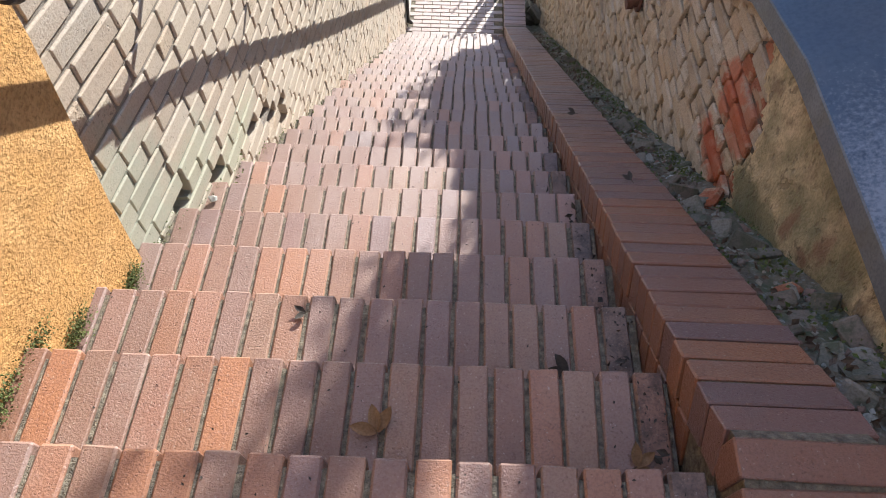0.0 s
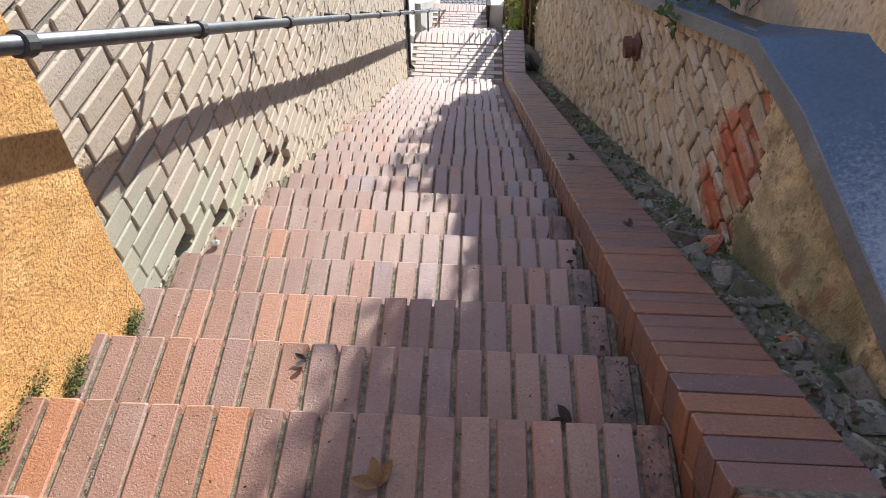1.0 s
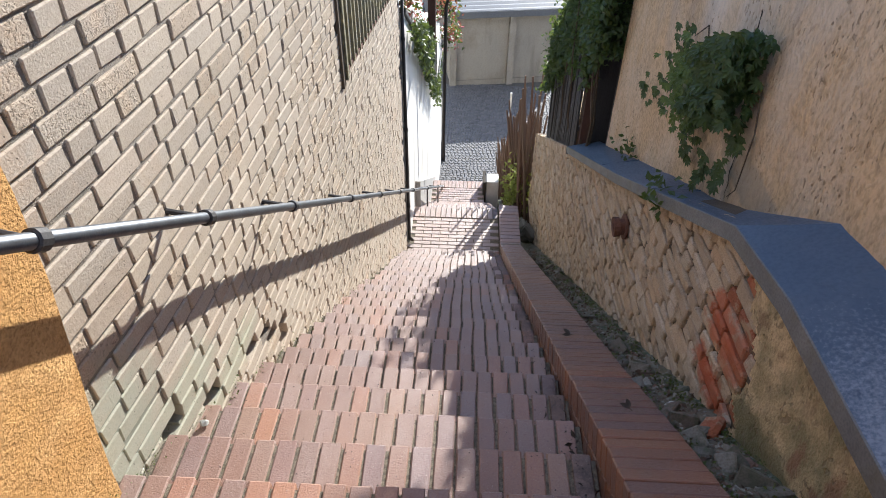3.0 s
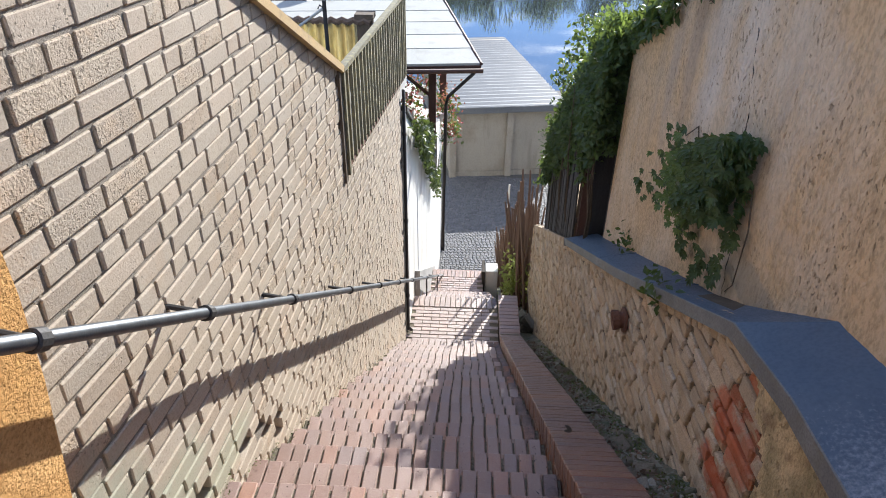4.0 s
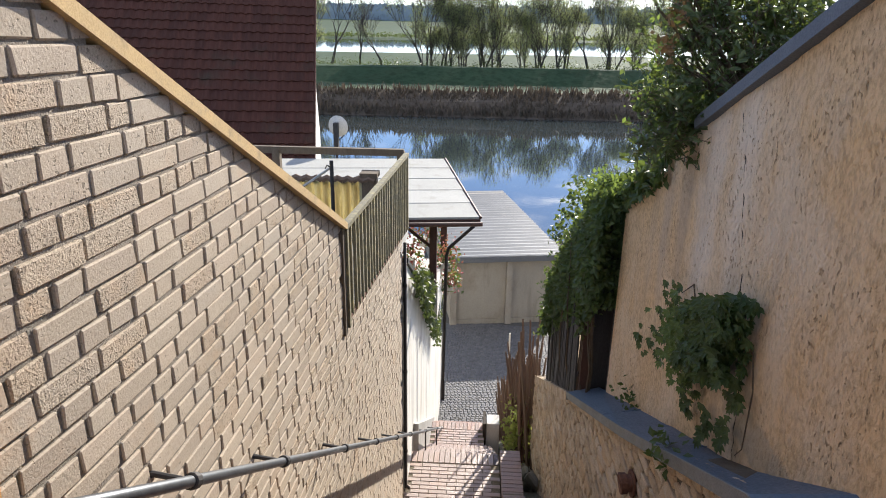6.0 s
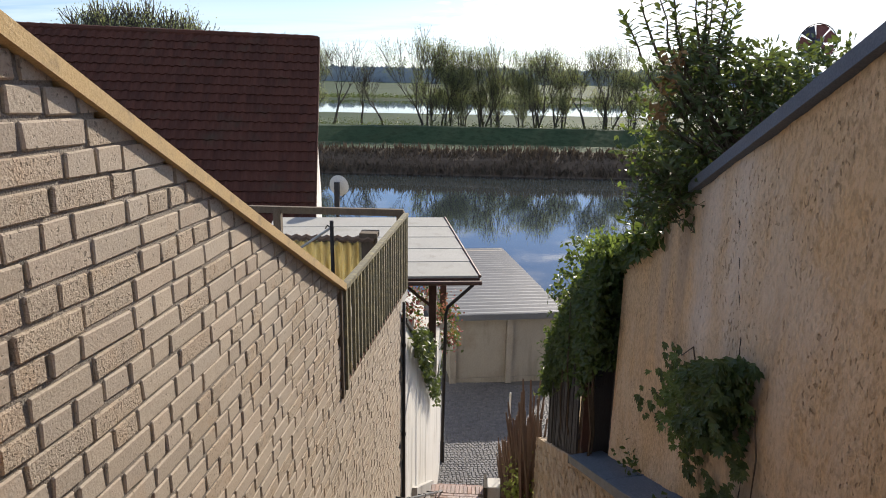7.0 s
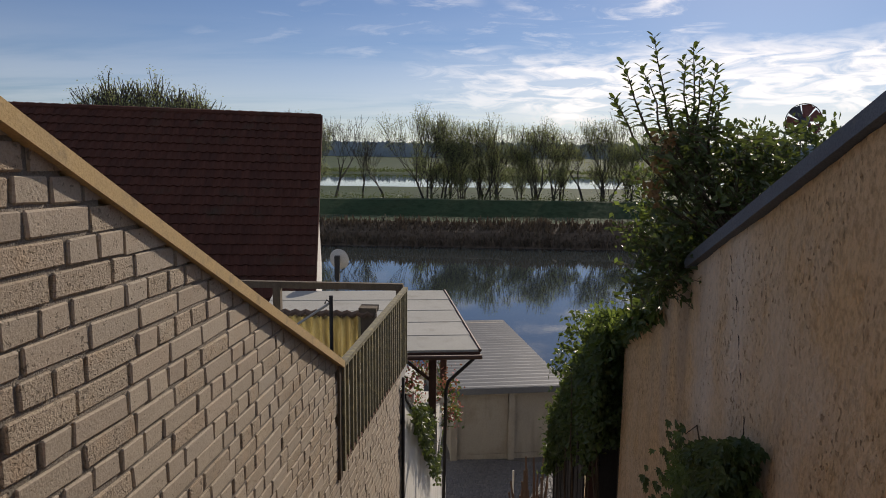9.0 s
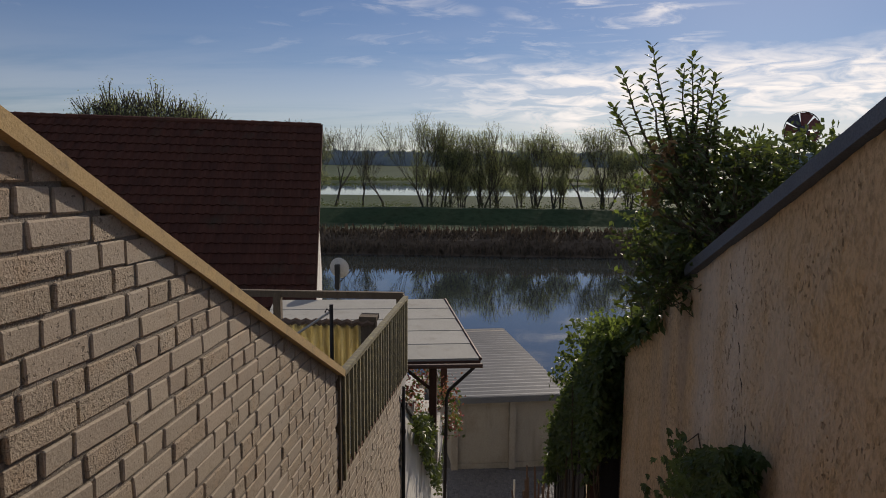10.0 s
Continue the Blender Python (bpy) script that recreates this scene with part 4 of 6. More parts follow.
# lead ledge
def ledge():
    ob = thing("metal_ledge", "blue-grey lead sheet ledge with chalky bloom", "ledge", kind="structure")
    outer = [-1.2, 0.9, 1.57, 2.05, 2.9, 3.83, 5.94]
    inner = [-1.2, 0.9, 1.64, 1.907, 2.7, 3.7, 5.94]
    top = Shape()
    for y, q in zip(outer, inner):
        top.v += [(LOW_X - 0.035, y, ledge_z(y) + 0.012), (UP_X + 0.015, q, ledge_in(q)), (LOW_X - 0.035, y, ledge_z(y) + 0.004), (UP_X + 0.015, q, ledge_in(q) - 0.01)]
    for i in range(0, 24, 4):
        top.f += [(i, i + 4, i + 5, i + 1), (i + 2, i + 3, i + 7, i + 6), (i, i + 2, i + 6, i + 4)]
    top.f.append((24, 26, 27, 25))
    part("sheet", top, m_lead, ob)
    lip = Shape()
    for y in outer:
        z = ledge_z(y)
        lip.v += [(LOW_X - 0.036, y, z + 0.013), (LOW_X - 0.041, y, z + 0.010), (LOW_X - 0.041, y, z - 0.062), (LOW_X - 0.036, y, z - 0.062)]
    for i in range(0, 24, 4):
        lip.f += [(i + 1, i + 2, i + 6, i + 5), (i, i + 1, i + 5, i + 4), (i + 2, i + 3, i + 7, i + 6), (i + 3, i, i + 4, i + 7)]
    lip.f += [(24, 25, 26, 27)]
    part("drip_edge", lip, m_lead_edge, ob, "grey weathered folded sheet edge")
    for y in (3.1, 4.35):
        z = ledge_z(y)
        seam = Shape().tube([(LOW_X - 0.03, y, z + 0.014), (UP_X, y, ledge_in(y) + 0.003)], 0.004, 6)
        part("seam", seam, m_lead, ob)
    part("end_cap", Shape().slab([(5.925, ledge_z(5.94) - 0.07), (5.925, ledge_z(5.94) + 0.016), (5.955, ledge_z(5.94) + 0.012), (5.955, ledge_z(5.94) - 0.07)], LOW_X - 0.045, UP_X - 0.05), m_lead_edge, ob)


ledge()

# gutter strip
g = Shape()
r_g = random.Random(4)
ny = 260
for i in range(ny + 1):
    y = -1.2 + 10.6 * i / ny
    for j in range(7):
        x = 0.765 + 0.055 * j
        d = 0.018 * noise.noise(Vector((x * 9, y * 6, 1))) + 0.012 * noise.noise(Vector((x * 30, y * 24, 2))) + (0.02 if j in (0, 5, 6) else 0)
        g.v.append((x, y, gutter_z(y) + d))
for i in range(ny):
    for j in range(6):
        a = i * 7 + j
        g.f.append((a, a + 1, a + 8, a + 7))
gutter = tagged(part("gutter", g, m_dirt, smooth=True), "dirt and moss filled strip beside the wall", "gutter", kind="structure")
# ---- handrail, pipes, fences ----


RAIL_Z, RAIL_A = 1.405, 0.662


def handrail():
    ob = thing("handrail", "galvanised steel tube handrail on black brackets", "handrail")
    # the tube runs 15 cm off the wall, parallel to the stairs
    def at(y):
        return Vector((-0.971 + 0.0406 * y, y, RAIL_Z - RAIL_A * y))
    part("tube", Shape().tube([at(-0.75), at(2), at(4.5), at(7.3), at(10.0), at(12.3)], 0.0205, 14), m_steel, ob, smooth=True)
    for i, y in enumerate([0.3, 1.11, 1.83, 2.66, 3.8, 4.85, 5.9, 6.95, 8.6, 10.4, 12.1]):
        p = at(y)
        d = (at(y + 0.1) - at(y)).normalized()
        collar = part("collar", Shape().tube([p - d * 0.022, p - d * 0.018, p + d * 0.018, p + d * 0.022], [0.023, 0.029, 0.029, 0.023], 12), m_black, ob)
        w = wall_x(y) if y > 1.25 else -1.04
        if y > 7.4:
            w = -0.8
        part("bracket", Shape().tube([p + Vector((0, 0, -0.02)), p + Vector((-0.03, 0, 0.004)), (w + 0.01, y, p.z + 0.02), (w - 0.02, y, p.z + 0.02)], [0.009, 0.011, 0.011, 0.016], 8), m_black, ob)
        if y > 7.4:
            part("foot_post", Shape().tube([p, p + Vector((0, 0, -0.4))], 0.012, 6), m_black, ob)


def downpipe():
    ob = thing("downpipe", "black rainwater pipe at the wall's end", "downpipe")
    part("pipe", Shape().tube([(-0.80, 7.43, -0.85), (-0.80, 7.43, -4.4)], 0.02, 10), m_black, ob, smooth=True)
    for z in (-1.4, -2.6, -3.8):
        part("clip", Shape().tube([(-0.80, 7.43, z - 0.02), (-0.80, 7.43, z + 0.02)], 0.027, 10), m_black, ob)
    part("shoe", Shape().tube([(-0.80, 7.43, -4.36), (-0.76, 7.46, -4.43)], 0.022, 10), m_black, ob)


def stub_pipe():
    ob = thing("pipe_stub", "rusted iron pipe stub out of the low wall", "pipe")
    y, z = 3.5, -1.05
    part("pipe", Shape().tube([(LOW_X + 0.05, y, z), (LOW_X - 0.05, y, z), (LOW_X - 0.052, y, z)], [0.055, 0.055, 0.05], 14), m_rust, ob, smooth=True)
    part("flange", Shape().tube([(LOW_X - 0.005, y, z), (LOW_X - 0.018, y, z)], 0.085, 14), m_rust, ob)
    part("rim", Shape().tube([(LOW_X - 0.045, y, z), (LOW_X - 0.085, y, z - 0.004), (LOW_X - 0.088, y, z - 0.004), (LOW_X - 0.07, y, z)], [0.066, 0.068, 0.05, 0.045], 14), m_rust, ob)


def terrace_fence():
    ob = thing("metal_fence", "steel bar fence with yellow lichen on the wall", "fence")
    y0, y1 = 4.58, 7.68
    def fx(y):
        return wall_x(y) + 0.015
    def top(y):
        return 0.25 - 0.0205 * (y - 4.6)
    def low(y):
        return -0.515 - 0.0757 * (y - 4.5)
    part("top_rail", Shape().slab([(y0, top(y0) - 0.035), (y0, top(y0)), (y1, top(y1)), (y1, top(y1) - 0.035)], -1.121 - 0.02, -1.121 + 0.035, 0.0406), m_lichen, ob)
    part("bottom_rail", Shape().slab([(y0, low(y0) - 0.01), (y0, low(y0) + 0.02), (y1, low(y1) + 0.02), (y1, low(y1) - 0.01)], -1.121 - 0.012, -1.121 + 0.02, 0.0406), m_rust, ob)
    part("end_post", Shape().slab([(4.5, -0.62), (4.5, 0.25), (4.56, 0.24), (4.56, -0.62)], -1.16, -1.108, 0.0406), m_wood, ob)
    n = 25
    for i in range(n):
        y = y0 + 0.012 + (y1 - y0 - 0.024) * i / (n - 1)
        r = random.Random(i)
        w = 0.016 if i not in (0, n - 1) else 0.024
        part("bar", Shape().box((fx(y) - 0.006, y - w, low(y) - (0.06 if i == 0 else 0.0)), (fx(y) + 0.016 + r.uniform(-0.003, 0.003), y + w, top(y) - 0.03)), m_lichen, ob)


def terrace():
    fl = tagged(part("terrace_floor", Shape().box((-6.5, 2.2, -1.0), (-1.36, 8.2, -0.62)).box((-1.5, 7.38, -1.0), (-0.84, 8.2, -0.8)), m_greyrender), "grey concrete terrace floor behind the wall", "floor", kind="structure")
    rail = thing("timber_fence", "dark weathered timber fence along the terrace", "fence")
    part("rail", Shape().box((-3.4, 7.7, 0.135), (-0.84, 7.77, 0.215)), m_wood, rail)
    part("lower_rail", Shape().box((-3.4, 7.71, -0.42), (-0.84, 7.76, -0.34)), m_wood, rail)
    for x in (-3.35, -2.42, -0.92):
        part("post", Shape().box((x, 7.69, -0.8), (x + 0.09, 7.78, 0.19)), m_wood, rail)
    pan = thing("yellow_panel", "yellowed corrugated plastic sheet on a timber strip", "panel")
    s = Shape()
    n = 90
    for i in range(n + 1):
        x = -2.3 + 1.06 * i / n
        d = 0.03 * math.sin(i * 2 * math.pi / 9)
        s.v += [(x, 7.25 + d, -0.62), (x, 7.25 + d, -0.07), (x, 7.254 + d, -0.62), (x, 7.254 + d, -0.07)]
    for i in range(n):
        a = 4 * i
        s.f += [(a, a + 4, a + 5, a + 1), (a + 2, a + 3, a + 7, a + 6), (a + 1, a + 5, a + 7, a + 3)]
    part("sheet", s, m_yellow, pan, smooth=True)
    cap = Shape()
    for i in range(10):
        x = -2.3 + 0.118 * i
        cap.tube([(x, 7.2, -0.055), (x + 0.059, 7.2, -0.025), (x + 0.118, 7.2, -0.055)], 0.036, 6)
    part("edge", cap, m_stake, pan, "brown scalloped top edge")
    st = thing("iron_post", "thin black iron post on the terrace", "post")
    part("shaft", Shape().tube([(-1.55, 7.0, -0.62), (-1.55, 7.0, 0.21)], 0.022, 8), m_black, st)
    part("hook", Shape().tube([(-1.55, 7.0, 0.13), (-1.6, 7.0, 0.16), (-1.62, 7.0, 0.12)], 0.009, 6), m_black, st)
    part("bracing", Shape().tube([(-2.03, 7.12, -0.20), (-1.56, 7.02, 0.13)], 0.014, 6), m_felt, st, "pale slanting brace")
    po = thing("timber_post", "thick weathered timber post with flat cap", "post")
    part("post", Shape().box((-1.26, 7.2, -0.65), (-1.10, 7.36, -0.02)), m_wood, po)
    part("cap", Shape().box((-1.28, 7.18, -0.02), (-1.08, 7.38, 0.035)), m_wood, po)
    heap = Shape()
    r = random.Random(2)
    for i in range(26):
        v, f = worn_block(r.uniform(0.05, 0.16), r.uniform(0.05, 0.14), r.uniform(0.03, 0.08), 0.015, r, 0.015)
        heap.add(v, f, Matrix.Translation((-1.42 + r.uniform(-0.22, 0.2), 6.6 + r.uniform(-0.4, 0.4), -0.56 + r.uniform(0, 0.14))) @ pose(0, 0, 0, r.uniform(0, 40), r.uniform(0, 40), r.uniform(0, 180)))
    tagged(part("rubbish_heap", heap, m_debris), "low heap of dark rubbish by the fence", "rubbish", kind="stuff")


# ---- lower terrace, canopy and white wall ----
def white_wall():
    w = tagged(part("wall_white", Shape().slab([(7.47, -5.6), (7.47, -1.12), (9.6, -2.30), (17.0, -6.93), (17.0, -9.7)], -1.15, -0.80), m_white), "white rendered wall with grey streaks", "wall", kind="structure")
    part("cap", Shape().slab([(7.47, -1.12), (7.47, -1.06), (9.6, -2.24), (17.02, -6.87), (17.02, -6.93), (9.6, -2.30)], -1.2, -0.765), m_black, w, "dark sheet metal capping")
    part("plinth", Shape().slab([(8.5, -5.4), (8.5, -4.1), (12.6, -6.7), (12.6, -7.6)], -0.80, -0.72), m_greyrender, w, "grey rendered plinth")
    dp = thing("white_downpipe", "white downpipe at the corner of the white wall", "downpipe")
    part("pipe", Shape().tube([(-0.74, 16.9, -6.9), (-0.74, 16.9, -8.3)], 0.045, 10), m_white, dp, smooth=True)
    part("lower_pipe", Shape().tube([(-0.74, 16.9, -8.3), (-0.74, 16.9, -9.45)], 0.06, 10), m_black, dp, smooth=True)


def canopy():
    ob = thing("canopy", "flat canopy roof of pale felt on brown posts", "canopy")
    # corners: near right, near left, far left, far right
    A, B, C, D = Vector((0.10, 10.0, -1.29)), Vector((-3.4, 9.37, -1.25)), Vector((-4.05, 12.87, -1.03)), Vector((-0.64, 13.5, -1.07))
    n = 5
    for i in range(n):
        a, b = i / n, (i + 1) / n
        p, q = A.lerp(D, a), B.lerp(C, a)
        s_, t_ = A.lerp(D, b), B.lerp(C, b)
        top = Shape()
        dz = Vector((0, 0, 0.03))
        lap = Vector((0, 0, 0.004))
        v = [x + dz for x in (p + lap, q + lap, t_ - lap, s_ - lap)] + [x - dz for x in (p, q, t_, s_)]
        top.add(v, [(0, 1, 2, 3), (4, 7, 6, 5), (0, 4, 5, 1), (1, 5, 6, 2), (2, 6, 7, 3), (3, 7, 4, 0)])
        part("felt_strip", top, m_felt, ob)
    part("fascia", Shape().add([A + Vector((0.02, -0.03, 0.0)), B + Vector((0, -0.03, 0)), B + Vector((0, -0.03, -0.09)), A + Vector((0.02, -0.03, -0.09)), A + Vector((0.02, 0.02, 0.0)), B + Vector((0, 0.02, 0)), B + Vector((0, 0.02, -0.09)), A + Vector((0.02, 0.02, -0.09))], [(0, 1, 2, 3), (4, 7, 6, 5), (0, 4, 5, 1), (2, 6, 7, 3), (0, 3, 7, 4), (1, 5, 6, 2)]), m_darkwood, ob)
    part("verge_board", Shape().tube([A + Vector((0.02, 0, 0.02)), D + Vector((0.02, 0, 0.02))], 0.028, 6), m_darkwood, ob)
    part("gutter", Shape().tube([A + Vector((0.05, -0.08, -0.06)), B + Vector((0, -0.08, -0.05))], 0.038, 10), m_darkwood, ob, smooth=True)
    e = A + Vector((-0.08, -0.06, -0.1))
    part("downpipe", Shape().tube([e, e + Vector((-0.08, 0, -0.08)), e + Vector((-0.40, 0.1, -0.42)), e + Vector((-0.43, 0.1, -0.55)), e + Vector((-0.46, 0.1, -3.2))], 0.028, 8), m_black, ob, smooth=True)
    for x, y, low in ((-0.64, 10.25, -2.5), (-0.56, 12.2, -2.9), (-2.6, 9.9, -3.06)):
        part("post", Shape().box((x - 0.06, y - 0.06, low), (x + 0.06, y + 0.06, -1.28)), m_darkwood, ob)
    part("brace", Shape().tube([(-0.64, 10.25, -1.9), (-1.15, 10.15, -1.45)], 0.03, 6), m_darkwood, ob)


def lower_terrace():
    ob = tagged(part("lower_terrace", Shape().box((-5.5, 8.6, -8.0), (-1.12, 14.5, -3.05)).box((-1.13, 9.9, -6.0), (-0.86, 14.4, -3.6)).box((-1.12, 10.1, -3.1), (-0.55, 10.9, -2.5)).box((-1.12, 10.9, -3.4), (-0.55, 12.4, -2.9)), m_white), "white rendered terrace under the canopy", "terrace", kind="structure")
    bx = thing("stair_cheek", "white sloping cheek wall on the terrace", "wall")
    part("cheek", Shape().slab([(9.3, -1.9), (10.6, -2.65), (10.6, -3.1), (9.3, -3.1)], -1.25, -1.1), m_white, bx)
    part("tread_board", Shape().slab([(9.3, -1.82), (10.65, -2.6), (10.65, -2.64), (9.3, -1.88)], -1.3, -1.08), m_darkwood, bx)


def leaf_quads(s, centre, n, r, spread, size, flat=None, droop=0.0):
    """Scatters n pointed leaves of four corners round a place."""
    for _ in range(n):
        p = Vector(centre) + Vector((r.gauss(0, spread[0]), r.gauss(0, spread[1]), r.gauss(0, spread[2])))
        leaf(s, p, r, size * r.uniform(0.6, 1.3), flat, droop)


def leaf(s, p, r, size, flat=None, droop=0.0):
    d = Vector((r.gauss(0, 1), r.gauss(0, 1), r.gauss(0, 1) - droop)).normalized()
    u = Vector((r.gauss(0, 1), r.gauss(0, 1), r.gauss(0, 1)))
    if flat is not None:
        u = Vector(flat) + 0.7 * u
    w = d.cross(u)
    if w.length < 1e-4:
        return
    w.normalize()
    nrm = w.cross(d)
    n0 = len(s.v)
    for q in (p, p + d * size * 0.45 + w * size * 0.30 + nrm * size * 0.06, p + d * size - nrm * size * 0.10, p + d * size * 0.45 - w * size * 0.30 + nrm * size * 0.06):
        s.v.append(tuple(q))
    s.f.append((n0, n0 + 1, n0 + 2))
    s.f.append((n0, n0 + 2, n0 + 3))


def palm_leaf(s, p, r, size, out):
    """Five leaflets spread like a hand, the leaf of the wall creeper."""
    out = Vector(out)
    down = Vector((r.uniform(-0.5, 0.5), r.uniform(-0.5, 0.5), -1)).normalized()
    down = (down - out * down.dot(out) * 0.8).normalized()
    side_ = out.cross(down).normalized()
    tilt = out * r.uniform(-0.5, 0.9)
    for a in (-1.25, -0.62, 0.0, 0.62, 1.25):
        d = (down * math.cos(a) + side_ * math.sin(a) + tilt * 0.5).normalized()
        w = out.cross(d).normalized()
        ln = size * (1.0 - 0.16 * abs(a))
        n0 = len(s.v)
        for q in (p, p + d * ln * 0.3 + w * ln * 0.14, p + d * ln * 0.62 + w * ln * 0.19 + out * 0.1 * ln, p + d * ln, p + d * ln * 0.62 - w * ln * 0.19 + out * 0.1 * ln, p + d * ln * 0.3 - w * ln * 0.14):
            s.v.append(tuple(q))
        s.f.append(tuple(range(n0, n0 + 6)))


def planters():
    r = random.Random(6)
    tr = thing("trailing_plant", "dense green trailing plant over the white wall", "plant")
    s = Shape()
    for i in range(4200):
        k = r.random()
        y = 7.8 + 4.7 * k ** 0.8
        top = -1.30 - 0.447 * (y - 7.64)
        low = top - (0.12 + 0.25 * (y - 7.64))
        z = top + (low - top) * r.random() ** 1.2
        leaf(s, Vector((-0.72 + r.uniform(0.0, 0.12), y + r.gauss(0, 0.05), z + r.gauss(0, 0.06))), r, r.uniform(0.05, 0.10), (1, -0.6, 0.4), 0.8)
    part("foliage", s, m_shrub, tr)
    for i, (x, y, z, n, sx) in enumerate(((-1.0, 10.5, -1.95, 130, 0.13), (-1.0, 10.75, -2.45, 150, 0.15), (-0.42, 11.4, -2.35, 170, 0.11), (-0.38, 11.7, -2.85, 190, 0.11), (-0.85, 12.2, -2.15, 150, 0.2))):
        ob = thing("flower_box", "white box of red and pink geraniums", "flower box", group="flower boxes on the terrace")
        part("box", Shape().box((x - 0.2, y - 0.1, z - 0.36), (x + 0.04, y + 0.1, z - 0.22)), m_white, ob)
        s, fl = Shape(), Shape()
        leaf_quads(s, (x - 0.05, y, z - 0.15), n, r, (sx, 0.12, 0.14), 0.08, None, 0.2)
        leaf_quads(fl, (x - 0.05, y, z - 0.08), n, r, (sx * 1.1, 0.14, 0.2), 0.075)
        part("leaves", s, m_ivy, ob)
        tagged(part("bloom", fl, m_flower, ob), kind="stuff")


# ---- right side fences and plants ----
def slat_fence():
    ob = thing("slat_fence", "dark grey upright timber slat fence on the wall", "fence")
    r = random.Random(9)
    def base(y):
        return -1.915 - 0.513 * (y - 5.94)
    y = 6.02
    while y < 8.25:
        w = r.uniform(0.05, 0.075)
        h = r.uniform(1.45, 1.65) if y < 7.6 else r.uniform(1.2, 1.35) - 0.5 * (y - 7.6)
        x = 1.11 + r.uniform(-0.008, 0.008)
        s = Shape().box((-0.009, -w / 2, 0), (0.009, w / 2, h))
        part("slat", s, m_slat, ob, at=Matrix.Translation((x, y, base(y) - 0.01)) @ pose(0, 0, 0, r.uniform(-1, 1), r.uniform(-1, 1), r.uniform(-4, 4)))
        y += w + r.uniform(0.012, 0.035)
    for dz in (0.2, 0.95):
        part("rail", Shape().slab([(6.0, base(6.0) + dz), (6.0, base(6.0) + dz + 0.06), (8.2, base(8.2) + dz + 0.06), (8.2, base(8.2) + dz)], 1.122, 1.16), m_slat, ob)
    for y in (5.97, 8.2):
        part("post", Shape().box((1.13, y - 0.05, base(y) - 0.02), (1.23, y + 0.05, base(y) + (1.3 if y < 7 else 0.95))), m_darkwood, ob)
    # dark post and board give the deep shade of the gap a shape
    dark = thing("gate_post", "dark post and board standing in for a shaded gap", "post")
    part("post", Shape().box((1.36, 5.52, -2.2), (1.62, 5.78, 0.25)), m_slat, dark)
    part("board", Shape().box((1.2, 5.82, -1.95), (1.62, 5.88, 0.1)), m_slat, dark)
    yard = tagged(part("yard_wall", Shape().slab([(5.5, -3.0), (5.5, -2.0), (9.3, -3.7), (9.3, -6.0)], 1.62, 1.72).box((1.7, 5.5, -7.0), (7.0, 12.0, -4.2)), m_oldplaster), "plain rendered base of the upper garden", "wall", kind="structure")


